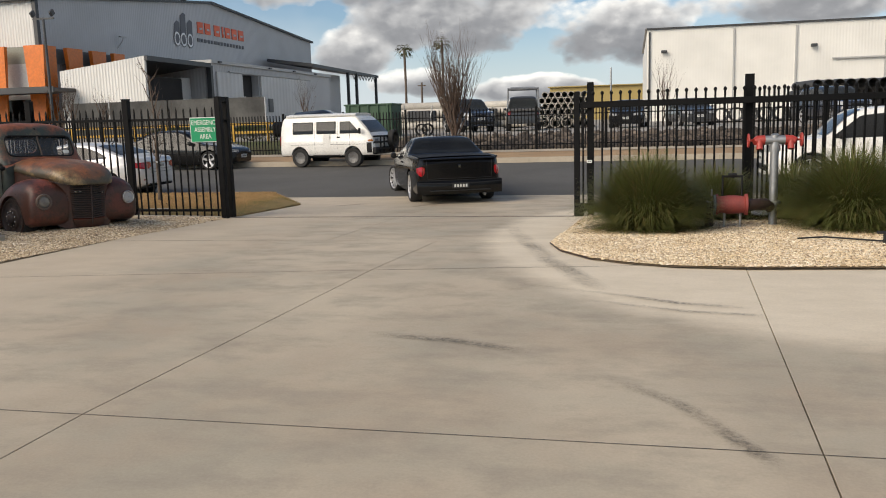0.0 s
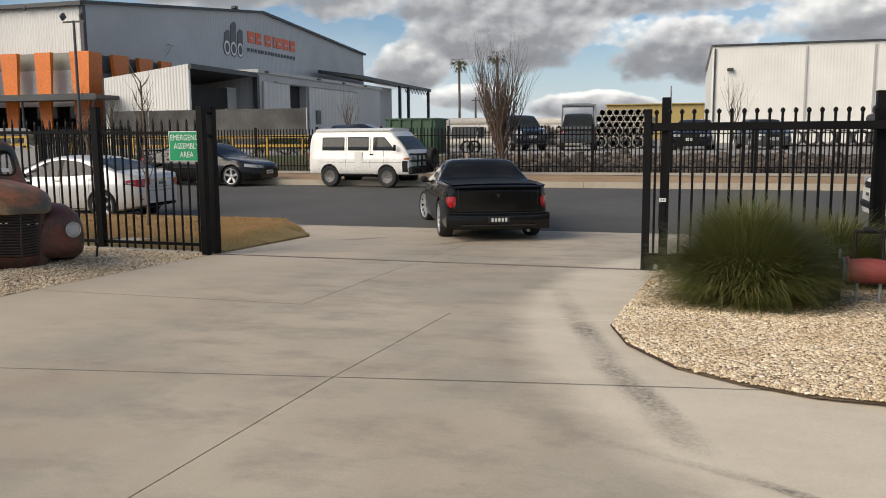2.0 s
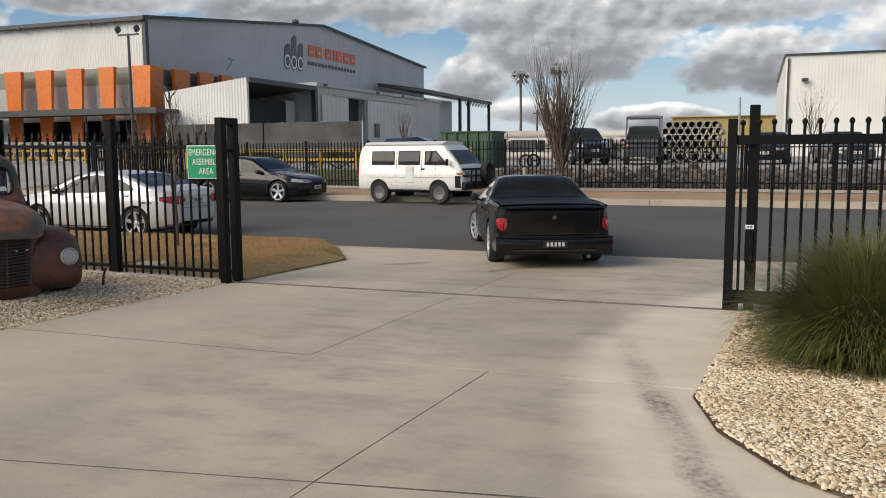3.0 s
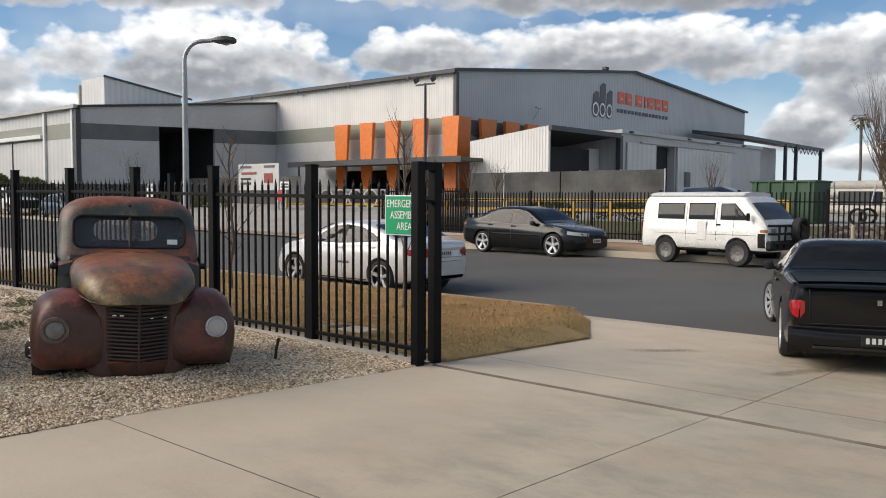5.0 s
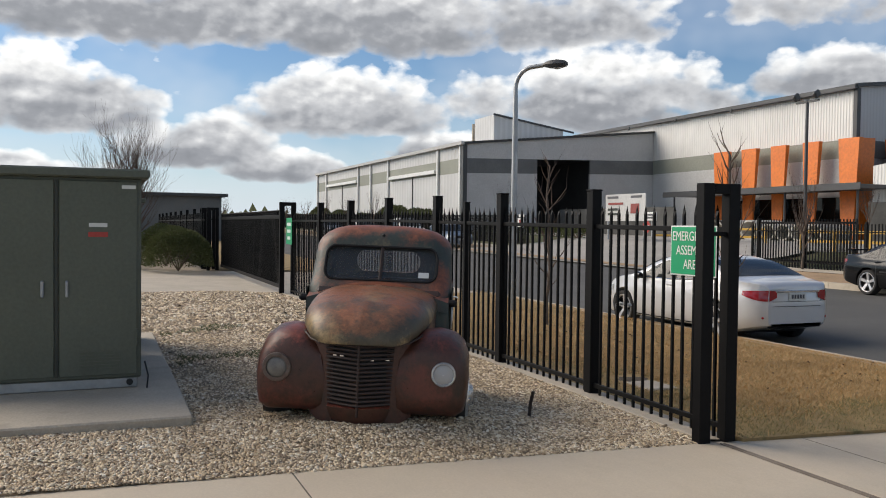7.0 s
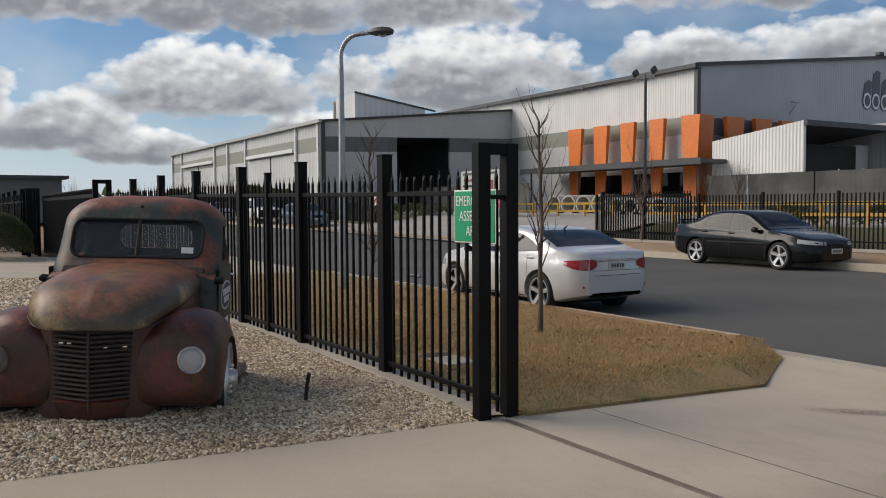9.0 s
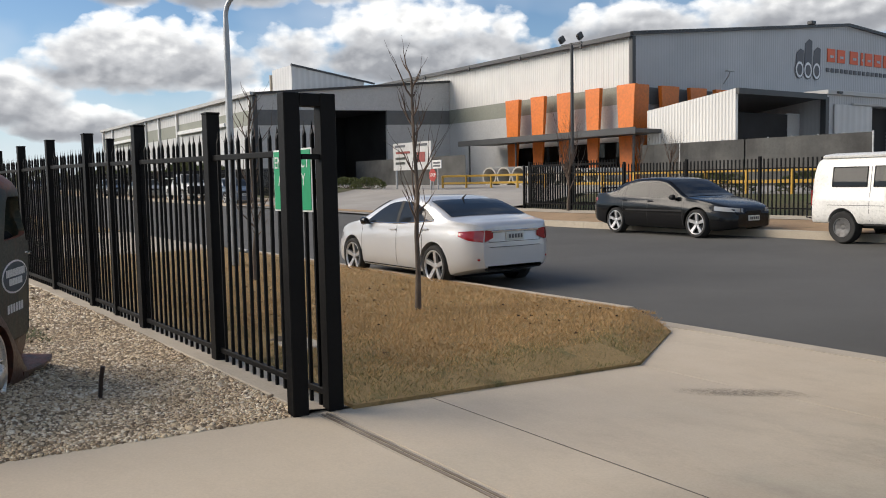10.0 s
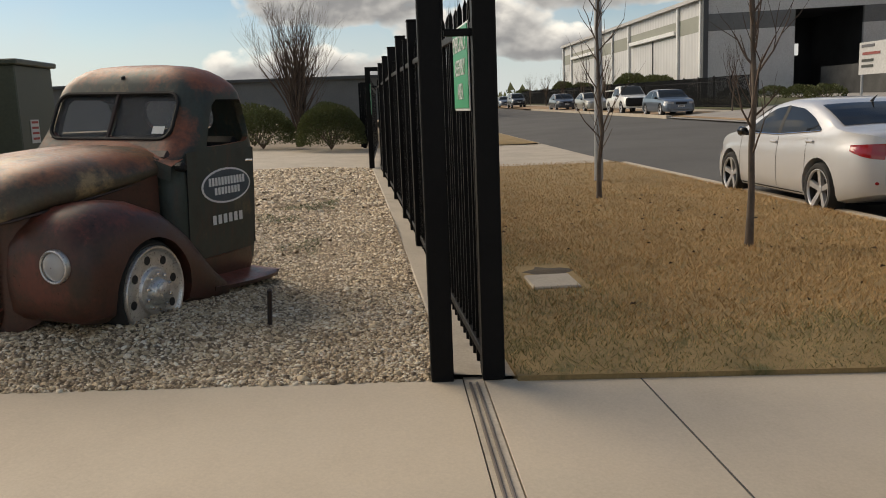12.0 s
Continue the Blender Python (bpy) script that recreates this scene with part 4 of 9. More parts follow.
patch("gravel_bed_by_gate", RIGHT_BED, lambda x, y: ground_z(x, y) + 0.010, right_z, 0.10, "gravel_warm", "bed of warm cream pebbles beside the gate", "gravel bed")
edge = M()
pts = [(x - 0.006, y, ground_z(x, y) + 0.014) for x, y in RIGHT_BED[:5]]
edge.tube(pts, 0.007, 6)
solid("bed_edging", edge, "rust_dark", "thin dark brown edging along the pebble bed", "garden edging", kind="structure")
strip_z = lambda x: lerp([(-22.0, -0.035), (-12.0, -0.045), (-7.13, -0.152)], x)
strip = M()
across = ((-0.196, -0.20), (-0.192, 0.004), (-0.18, 0.010), (0.17, -0.020), (0.18, -0.20))
strip.sheet([[(x, FENCE(x) + d, strip_z(x) + z) for x in (-22.0, -15, -9, -8.3, -7.9, -7.6, -7.35, -7.13)] for d, z in across])
strip.box((-7.29, 14.645, -0.228), (0.40, 0.19, 0.13), 0.006)
solid("fence_strip", strip, "concrete_pale", "pale concrete mowing strip under the black fence", "mowing strip", kind="structure")


# ---- fences ----
def slat_mesh(h, w, tip, name, deep=None):
    """A square tube picket: tip 'spear' is pressed to a point, 'ball' carries a rounded finial."""
    m = M()
    d = (deep or w) / 2
    if tip == "spear":
        m.box((0, 0, h / 2 - 0.05), (w, 2 * d, h - 0.10), 0.002)
        m.add([(-w / 2, -d, h - 0.10), (w / 2, -d, h - 0.10), (w / 2, d, h - 0.10), (-w / 2, d, h - 0.10), (-w * 0.75, 0, h - 0.06), (w * 0.75, 0, h - 0.06), (0, 0, h)],
              [(0, 1, 5, 4), (3, 4, 5, 2), (4, 5, 6), (5, 4, 6), (0, 4, 3), (1, 2, 5)])
    else:
        m.box((0, 0, h / 2 - 0.03), (w, w, h - 0.06), 0.002)
        m.lathe([(h - 0.065, w * 0.5), (h - 0.055, w * 0.85), (h - 0.03, w * 0.95), (h - 0.012, w * 0.6), (h, 0.002)], axis="z", n=8)
    return m.mesh(name, "black_steel")


PICKET = slat_mesh(1.995, 0.025, "spear", "picket", 0.025)
PICKET_BALL = slat_mesh(1.87, 0.030, "ball", "picket")


def post_mesh(h, w):
    m = M().box((0, 0, h / 2), (w, w, h), 0.006)
    m.box((0, 0, h + 0.008), (w + 0.01, w + 0.01, 0.02), 0.005)
    return m.mesh("post", "black_steel")


fence = thing("fence", "black powder-coated steel picket fence with square posts", "fence", group="boundary fences")
POST = post_mesh(2.22, 0.115)
for x in (-9.05, -11.03, -13.0, -15.0, -17.0, -19.0):
    part("post", POST, None, fence, at=Matrix.Translation((x, FENCE(x), -0.15 + DROP(x))) @ Matrix.Rotation(0.045, 4, "Z"))
part("gate_post", post_mesh(2.12, 0.075), None, fence, at=Matrix.Translation((-12.05, FENCE(-12.05), -0.15 + DROP(-12.05))))
for a, b in zip((-7.16, -9.05, -11.03, -13.0, -15.0), (-9.05, -11.03, -13.0, -15.0, -21.3)):
    for z in (1.70, 0.04):
        run = Vector((b, FENCE(b), z + DROP(b))) - Vector((a, FENCE(a), z + DROP(a)))
        turn = Matrix.Rotation(0.045, 4, "Z") @ Matrix.Rotation(-math.atan2(DROP(a) - DROP(b), a - b), 4, "Y")
        part("rail", M().box(((a + b) / 2, FENCE((a + b) / 2), z + (DROP(a) + DROP(b)) / 2), (run.length, 0.042, 0.045), 0.004, turn), "black_steel", fence)
x = -7.24
while x > -21.3:
    part("picket", PICKET, None, fence, at=Matrix.Translation((x, FENCE(x), -0.075 + DROP(x) + 0.003 * math.sin(x * 9))) @ Matrix.Rotation(0.004 * math.sin(x * 31), 4, "X"))
    x -= 0.138


def portal(x, y0, y1, h, name, label, base):
    """Two square posts joined by a head: a sliding gate's guide frame."""
    p = thing(name, label, "gate frame", group="gate frames")
    for y in (y0, y1):
        part("post", M().box((x, y, base + h / 2), (0.105, 0.115, h), 0.006), "black_steel", p)
    part("head", M().box((x, (y0 + y1) / 2, base + h - 0.045), (0.10, y1 - y0 - 0.115, 0.085), 0.004), "black_steel", p)
    part("guide_arm", M().box((x, (y0 + y1) / 2 + 0.02, base + h - 0.42), (0.05, y1 - y0 - 0.10, 0.035), 0.004), "black_steel", p)
    return p


portal(-7.13, 14.755, 15.02, 2.17, "gate_frame", "tall black steel gate guide frame of two square posts", -0.17)
portal(-21.55, 14.14, 14.42, 2.25, "gate_frame", "black steel guide frame of the neighbouring gate", -0.10)
for dx in (-32.4, -33.4, -34.6):
    portal(dx, 13.7, 14.0, 2.25, "gate_frame", "black steel guide frame past the second drive", -0.06)

# the closed neighbouring gate and the dark fence beyond it
ng = thing("sliding_gate", "closed black picket sliding gate across the second drive", "gate")
for z in (0.12, 1.80):
    part("rail", M().box((-27.0, 14.15, z), (10.8, 0.05, 0.09), 0.004), "black_steel", ng)
for k in range(78):
    part("picket", PICKET_BALL, None, ng, at=Matrix.Translation((-32.3 + 0.139 * k, 14.15, 0.1)))
bf = thing("fence", "long black picket fence past the second drive", "fence", group="boundary fences")
for z in (0.15, 1.75):
    part("rail", M().box((-45.0, 13.6, z), (25, 0.05, 0.06)), "black_steel", bf)
rest = M()
for k in range(150):
    rest.box((-57.2 + 0.163 * k, 13.6, 1.0), (0.045, 0.03, 2.0))
part("picket_row", rest, "black_steel", bf)["kind"] = "stuff"
for k in range(9):
    part("post", POST, None, bf, at=Matrix.Translation((-57.2 + 3.0 * k, 13.6, -0.05)))

# the open sliding gate by the pebble bed
gate = thing("sliding_gate", "open black steel sliding gate with ball-tipped pickets", "gate")
GZ = -0.17
part("end_post", M().box((-0.86, 14.93, 0.85), (0.095, 0.095, 2.03), 0.006), "black_steel", gate)
part("top_rail", M().box((3.55, 14.93, 1.645), (8.75, 0.055, 0.10), 0.006), "black_steel", gate)
part("bottom_rail", M().box((3.55, 14.93, -0.02), (8.75, 0.06, 0.14), 0.006), "black_steel", gate)
part("foot_plate", M().box((-0.83, 14.93, -0.10), (0.16, 0.11, 0.12), 0.01), "black_steel", gate)
for k in range(58):
    part("picket", PICKET_BALL, None, gate, at=Matrix.Translation((-0.745 + 0.1455 * k, 14.93, -0.005)) if k else Matrix.Translation((-0.76, 14.93, -0.01)))
part("guide_post", M().box((-0.645, 15.02, 0.91), (0.105, 0.105, 2.20), 0.006), "black_steel", gate)
part("latch_box", M().box((-0.66, 14.95, 0.52), (0.09, 0.05, 0.34), 0.01), "black_steel", gate)
part("notice", M().box((-0.66, 14.922, 0.73), (0.085, 0.006, 0.045), 0.002), "white_paint", gate, "small white label")
for dx in (-0.015, 0.015):
    part("notice_bar", M().box((-0.66 + dx, 14.918, 0.732), (0.018, 0.003, 0.02)), "logo_dark", gate)
rf = thing("fence", "black steel picket fence behind the open gate", "fence", group="boundary fences")
for x in (1.82, 4.3, 6.8, 9.3):
    part("post", post_mesh(2.22, 0.13), None, rf, at=Matrix.Translation((x, 15.10, -0.19)))
for z in (1.62, 0.02):
    part("rail", M().box((5.6, 15.16, z), (7.7, 0.042, 0.05), 0.004), "black_steel", rf)
for k in range(54):
    part("picket", PICKET_BALL, None, rf, at=Matrix.Translation((1.98 + 0.141 * k, 15.16, -0.02)))

# the fences of the yard across the street
FAR_PICKET = M().box((0, 0, 0.86), (0.032, 0.032, 1.72)).mesh("picket", "black_steel")


def far_fence(x0, x1, y, step, label, h=1.62):
    f = thing("fence", label, "fence", group="fences across the street")
    for z in (0.22, h - 0.28):
        m = M()
        xs = np.linspace(x0, x1, max(2, int((x1 - x0) / 6)))
        m.tube([(a, y, ground_z(a, y) + z) for a in xs], 0.028, 4)
        part("rail", m, "black_steel", f)
    n = int((x1 - x0) / step)
    joined = M()
    for k in range(n + 1):
        a = x0 + step * k
        joined.box((a, y, ground_z(a, y) + h / 2), (0.036, 0.03, h))
    part("picket_row", joined, "black_steel", f)["kind"] = "stuff"
    a = x0
    while a <= x1 + 0.1:
        part("post", M().box((a, y, ground_z(a, y) + h / 2 + 0.02), (0.08, 0.08, h + 0.1), 0.005), "black_steel", f)
        a += 2.6
    return f


far_fence(-27.0, 26.0, 33.5, 0.135, "black steel picket fence along the far footpath")
far_fence(-126.0, -47.0, 34.2, 0.12, "black picket fence before the factory garden", 1.9)
fg = thing("factory_gate", "black picket sliding gate standing open at the factory entrance", "gate")
for z in (0.25, 1.65):
    part("rail", M().box((-24.9, 33.9, ground_z(-25, 33.9) + z), (4.6, 0.06, 0.08)), "black_steel", fg)
part("end_post", M().box((-27.1, 33.9, ground_z(-27, 33.9) + 0.9), (0.12, 0.12, 1.8)), "black_steel", fg)
for k in range(34):
    part("picket", FAR_PICKET, None, fg, at=Matrix.Translation((-27.0 + 0.135 * k, 33.9, ground_z(-26, 33.9) + 0.05)))


# ---- the factory ----
GX, LY, EAVE, APEX = -44.64, 58.64, 11.72, 14.7
fac = thing("factory", "large grey and white steel-clad factory with a low gable", "building")
Y1, YA = 115.5, 86.5
w = M()
w.add([(GX, LY, 0), (GX, Y1, 0), (GX, Y1, 12.9), (GX, YA, APEX), (GX, LY, EAVE), (GX - 0.3, LY + 0.3, 0), (GX - 0.3, Y1, 0), (GX - 0.3, Y1, 12.9), (GX - 0.3, YA, APEX), (GX - 0.3, LY + 0.3, EAVE)],
      [(0, 1, 2, 3, 4), (9, 8, 7, 6, 5), (0, 5, 6, 1), (1, 6, 7, 2), (2, 7, 8, 3), (3, 8, 9, 4)])
part("gable_wall", w, "wall_grey", fac, "mid-grey profiled steel gable wall")
lw = M()
lw.box(((GX - 165) / 2 - 0.15, LY + 0.15, (8.05 + EAVE) / 2), (165 + GX - 0.3, 0.3, EAVE - 8.05))
part("upper_wall", lw, "wall_white", fac, "off-white ribbed steel upper wall")
part("olive_band", M().box(((GX - 165) / 2 - 0.15, LY + 0.16, 7.4), (165 + GX - 0.3, 0.3, 1.3)), "band_green", fac, "olive grey wall band")
part("lower_wall", M().box(((GX - 165) / 2 - 0.15, LY + 0.15, 3.375), (165 + GX - 0.3, 0.3, 6.75)), "wall_panel", fac, "pale grey lower wall")
rf_ = M()
rf_.add([(GX + 0.35, LY - 0.25, EAVE + 0.02), (-165, LY - 0.25, EAVE + 0.02), (-165, YA, APEX + 0.05), (GX + 0.35, YA, APEX + 0.05), (GX + 0.35, Y1 + 0.3, 12.95), (-165, Y1 + 0.3, 12.95)], [(0, 1, 2, 3), (3, 2, 5, 4)])
part("roof", rf_, "roof_steel", fac)
part("eave_gutter", M().box(((GX - 165) / 2, LY - 0.3, EAVE - 0.12), (165 + GX + 0.5, 0.35, 0.34), 0.03), "roof_dark", fac, "dark eave gutter")
for a, b in (((LY - 0.3, EAVE - 0.02), (YA, APEX + 0.02)), ((YA, APEX + 0.02), (Y1 + 0.3, 12.9))):
    part("barge", M().tube([(GX + 0.2, a[0], a[1]), (GX + 0.2, b[0], b[1])], 0.17, 4), "roof_dark", fac, "dark barge flashing")
part("corner_flashing", M().box((GX + 0.02, LY - 0.02, EAVE / 2), (0.35, 0.35, EAVE - 0.4), 0.02), "roof_dark", fac)
part("wall_bracket", M().tube([(GX, 69.0, 8.62), (GX + 0.5, 69.0, 9.22), (GX + 0.6, 69.0, 9.52)], 0.05, 5).box((GX + 0.6, 69.0, 9.57), (0.25, 0.9, 0.12), 0.02), "roof_steel", fac, "small light bracket on the gable")
part("gable_vent", M().box((GX + 0.3, 80.5, APEX - 0.35), (0.5, 0.6, 0.3), 0.05), "roof_dark", fac)
for k in range(9):
    xx = GX - 4.8 - 7.2 * k
    part("gutter_bracket", M().box((xx, LY - 0.5, EAVE - 0.3), (0.22, 0.1, 0.35), 0.02), "roof_dark", fac)
fins = thing("entrance_fins", "row of tall tapering orange panels on the factory corner", "wall panels")


def fin(p0, p1, z0, z1, out, taper):
    """A panel standing out from a wall, wider at its head. p0, p1: its ends at the head, out: the way off the wall."""
    a, b = Vector((*p0, 0)), Vector((*p1, 0))
    d, o = (b - a) * taper, Vector((*out, 0))
    m = M()
    head = [a, b, b + o * 0.35, a + o * 0.35]
    foot = [a + d, b - d, b - d + o * 0.05, a + d + o * 0.05]
    m.add([(p.x, p.y, z1) for p in head] + [(p.x, p.y, z0) for p in foot], [(0, 1, 2, 3), (7, 6, 5, 4), (0, 4, 5, 1), (1, 5, 6, 2), (2, 6, 7, 3), (3, 7, 4, 0)])
    part("panel", m, "orange", fins)


for x0, x1 in ((-57.9, -56.15), (-54.65, -53.0), (-51.5, -49.95), (-48.35, -46.85), (-45.15, -43.4)):
    fin((x0, LY - 1.1), (x1, LY - 1.1), 0.6, 8.0, (0, 1), 0.23)
for y0, y1 in ((57.6, 59.3), (60.6, 62.55), (63.8, 65.7), (66.8, 68.4)):
    fin((GX + 1.0, y0), (GX + 1.0, y1), 0.6, 8.0, (-1, 0), 0.23)
part("shopfront", M().box((-51.3, LY - 0.06, 2.2), (14.5, 0.1, 3.6)), "glass", fac, "dark shopfront glazing")
part("window_band", M().box((GX + 0.06, 63.5, 7.35), (0.1, 9.2, 1.2)), "band_dark", fac, "dark window band")
aw = thing("entrance_awning", "thin dark flat awning over the office entrance", "awning")
part("deck", M().box((-50.7, LY - 2.2, 4.5), (20.0, 3.6, 0.28), 0.04), "roof_dark", aw)
part("fascia", M().box((-50.7, LY - 4.03, 4.5), (20.1, 0.06, 0.45), 0.01), "roof_dark", aw)
for k in range(4):
    part("column", M().cyl((-60 + 6.2 * k, LY - 3.4, 0), (-60 + 6.2 * k, LY - 3.4, 4.4), 0.08, n=8), "roof_dark", aw)

# emblem and name on the gable, as plain shapes
logo = thing("wall_emblem", "emblem of three upright pipe ends beside orange and grey bars", "wall sign")
for k, (y, zt) in enumerate(((79.2, 12.0), (80.45, 12.9), (81.75, 12.3))):
    part("pipe_shape", M().prism([(y - 0.55, 10.3), (y + 0.55, 10.3), (y + 0.62, zt), (y + 0.15, zt + 0.12), (y - 0.4, zt - 0.25)], GX + 0.02, GX + 0.05, "x"), "logo_dark", logo)
    m = M()
    rr = [(r * math.cos(a), r * math.sin(a)) for r in (0.62, 0.44) for a in [2 * math.pi * j / 20 for j in range(20)]]
    m.add([(GX + 0.08, y + p[0] * 0.9, 10.35 + p[1] * 1.1) for p in rr], [(j, (j + 1) % 20, 20 + (j + 1) % 20, 20 + j) for j in range(20)])
    part("ring", m, "logo_white", logo)
    part("ring_edge", M().prism([(y + 0.66 * math.cos(2 * math.pi * j / 20), 10.35 + 0.78 * math.sin(2 * math.pi * j / 20)) for j in range(20)], GX + 0.05, GX + 0.065, "x"), "logo_dark", logo)
for k, (y, wd) in enumerate(((83.9, 1.2), (85.5, 1.2), (87.6, 1.3), (88.95, 0.35), (90.1, 1.2), (91.7, 1.2), (93.4, 1.3))):
    part("name_bar", M().box((GX + 0.05, y + 0.1, 11.85), (0.06, wd, 1.15)), "logo_orange", logo)
    part("name_slot", M().box((GX + 0.07, y + 0.15, 11.75), (0.06, wd * 0.45, 0.22)), "wall_grey", logo)
for k in range(15):
    part("strap_bar", M().box((GX + 0.05, 83.5 + 0.74 * k, 10.55), (0.05, 0.46, 0.36)), "logo_dark", logo)

# the loading shed in front of the gable
CX, CY = -34.8, 57.2
shed = thing("loading_shed", "white corrugated lean-to loading shed open on one side", "building")
ww = M()
ww.add([(-41.95, CY, 0.5), (CX, CY, 0.5), (CX, CY, 6.77), (-41.95, CY, 5.93), (-41.95, CY + 0.2, 0.5), (CX, CY + 0.2, 0.5), (CX, CY + 0.2, 6.77), (-41.95, CY + 0.2, 5.93)],
       [(0, 1, 2, 3), (7, 6, 5, 4), (0, 4, 5, 1), (1, 5, 6, 2), (2, 6, 7, 3), (3, 7, 4, 0)])
part("end_wall", ww, "wall_white", shed, "white corrugated end wall")
part("roof", M().add([(-41.9, CY + 0.2, 5.90), (CX, CY + 0.2, 6.74), (CX, 67.0, 6.74), (-41.9, 67.0, 5.90), (-41.9, CY + 0.2, 5.75), (CX, CY + 0.2, 6.58), (CX, 67.0, 6.58), (-41.9, 67.0, 5.75)],
                     [(0, 1, 2, 3), (7, 6, 5, 4), (0, 4, 5, 1), (1, 5, 6, 2), (2, 6, 7, 3), (3, 7, 4, 0)]), "roof_dark", shed)
part("beam", M().box((CX + 0.1, 62.0, 6.6), (0.25, 9.6, 0.35)), "roof_dark", shed)
part("column", M().box((CX, 66.9, 3.4), (0.4, 0.4, 6.4)), "roof_dark", shed)
part("inner_wall", M().box((GX + 0.35, 64.0, 3.0), (0.2, 12.0, 6.0)), "wall_panel", shed, "plain grey inner wall")
# a solid dark slab painted as the shade inside the doorway
part("inner_opening", M().box((-36.6, 62.4, 3.05), (0.2, 5.6, 4.9)), "interior_shade", shed, "dark panel standing for the unlit inner doorway")
part("inner_pier", M().box((-36.7, 58.6, 2.9), (0.2, 2.0, 4.6)), "wall_panel", shed)
part("inner_pier", M().box((-36.7, 66.0, 3.0), (0.2, 1.6, 5.2)), "wall_panel", shed)
annex = thing("annex", "grey panelled annex with a tall dark doorway", "building")
AX0, AY0, AY1 = CX, 67.0, 95.6
body = carve(M().box(((GX + AX0) / 2, (AY0 + AY1) / 2, 3.5), (AX0 - GX, AY1 - AY0, 7.0)).mesh("wall"), [M().box((AX0 - 2, 74.6, 3.3), (6, 3.4, 5.7))])
body.materials.append(MAT["wall_grey"])
part("wall", body, None, annex)
part("parapet", M().box(((GX + AX0) / 2 + 0.1, (AY0 + AY1) / 2, 6.95), (AX0 - GX + 0.3, AY1 - AY0 + 0.2, 0.3), 0.03), "roof_steel", annex)
# dark sheet close behind the opening, painted as the shade within
part("inside", M().box((AX0 - 0.75, 74.6, 3.3), (0.1, 3.4, 5.7)), "interior_shade", annex)
part("sliding_door", M().box((AX0 + 0.12, 82.3, 3.2), (0.15, 11.5, 5.9), 0.02), "wall_light", annex, "pale sliding door panel")
part("door_rail", M().box((AX0 + 0.2, 79.5, 6.25), (0.15, 19.0, 0.12)), "roof_steel", annex)
part("side_panel", M().box((AX0 + 0.1, 70.3, 3.2), (0.12, 4.8, 5.9), 0.02), "wall_light", annex)
part("meter_box", M().box((AX0 + 0.2, 78.3, 3.4), (0.3, 0.9, 1.3), 0.03), "band_dark", annex)
for y in (68.2, 78.5, 84.5, 90.5):
    part("wall_lamp", M().box((AX0 + 0.25, y, 6.95), (0.35, 0.5, 0.16), 0.03), "roof_dark", annex)
right = thing("rear_shed", "grey rear bay with a dark open canopy on steel columns", "building")
part("wall", M().box((-40.3, 105.0, 4.0), (0.3, 19.0, 8.1)), "wall_grey", right)
part("canopy", M().add([(-44, 99, 9.6), (-38, 99, 8.75), (-38, 126, 8.5), (-44, 126, 9.4), (-44, 99, 9.2), (-38, 99, 8.35), (-38, 126, 8.1), (-44, 126, 9.0)], [(0, 1, 2, 3), (7, 6, 5, 4), (0, 4, 5, 1), (1, 5, 6, 2), (2, 6, 7, 3), (3, 7, 4, 0)]), "roof_dark", right, "dark canopy roof")
for y in (112.0, 115.6, 124.8):
    part("column", M().box((-38.1, y, 4.2), (0.35, 0.35, 8.4)), "roof_dark", right)
tr = M()
for k in range(8):
    y = 114 + 1.35 * k
    tr.tube([(-38.1, y, 8.2), (-38.1, y + 0.67, 7.5), (-38.1, y + 1.35, 8.2)], 0.05, 4)
part("truss", tr, "roof_dark", right)

# the lower wing towards the street
LX, LYW = -67.67, 39.1
wing = thing("factory_wing", "lower grey factory wing with olive bands and a dark doorway", "building")


def wing_z(y):
    return 8.8 + (y - LYW) * 0.1


def wing_face(y0, y1, z0, z1, mat, d=0.0, name="wall_panel", label=""):
    """A panel of the wing's end wall between two heights; a height may be a function of y."""
    h0 = z0 if callable(z0) else (lambda y: z0)
    h1 = z1 if callable(z1) else (lambda y: z1)
    m = M().add([(LX + d, y0, h0(y0)), (LX + d, y1, h0(y1)), (LX + d, y1, h1(y1)), (LX + d, y0, h1(y0)), (LX + d - 0.25, y0, h0(y0)), (LX + d - 0.25, y1, h0(y1)), (LX + d - 0.25, y1, h1(y1)), (LX + d - 0.25, y0, h1(y0))],
                [(0, 1, 2, 3), (7, 6, 5, 4), (0, 4, 5, 1), (1, 5, 6, 2), (2, 6, 7, 3), (3, 7, 4, 0)])
    part(name, m, mat, wing, label)


D0, D1 = 46.2, 51.7
bt = lambda y: 7.50 + (y - LYW) * 0.026
bb = lambda y: 6.22 + (y - LYW) * 0.026
wing_face(LYW, 58.6, bt, wing_z, "wall_panel", 0, "upper_wall", "grey upper wall")
for a, b in ((LYW + 0.25, D0), (D1, 58.6)):
    wing_face(a, b, bb, bt, "band_dark", 0.01, "dark_band", "charcoal wall band")
    wing_face(a, b, 0, bb, "wall_panel", 0, "lower_wall")
wing_face(LYW + 0.02, LYW + 1.2, bb, bt, "band_dark", 0.02, "corner_band")
# back, top and side are painted dark for the shade inside
part("doorway_back", M().box((LX - 9, 49, 3.9), (0.2, 9, 7.8)), "interior_shade", wing)
part("doorway_top", M().box((LX - 4.7, 49, 7.9), (8.6, 8, 0.2)), "interior_shade", wing)
part("doorway_side", M().box((LX - 4.7, D1 + 0.5, 3.9), (8.6, 0.2, 7.8)), "interior_shade", wing)
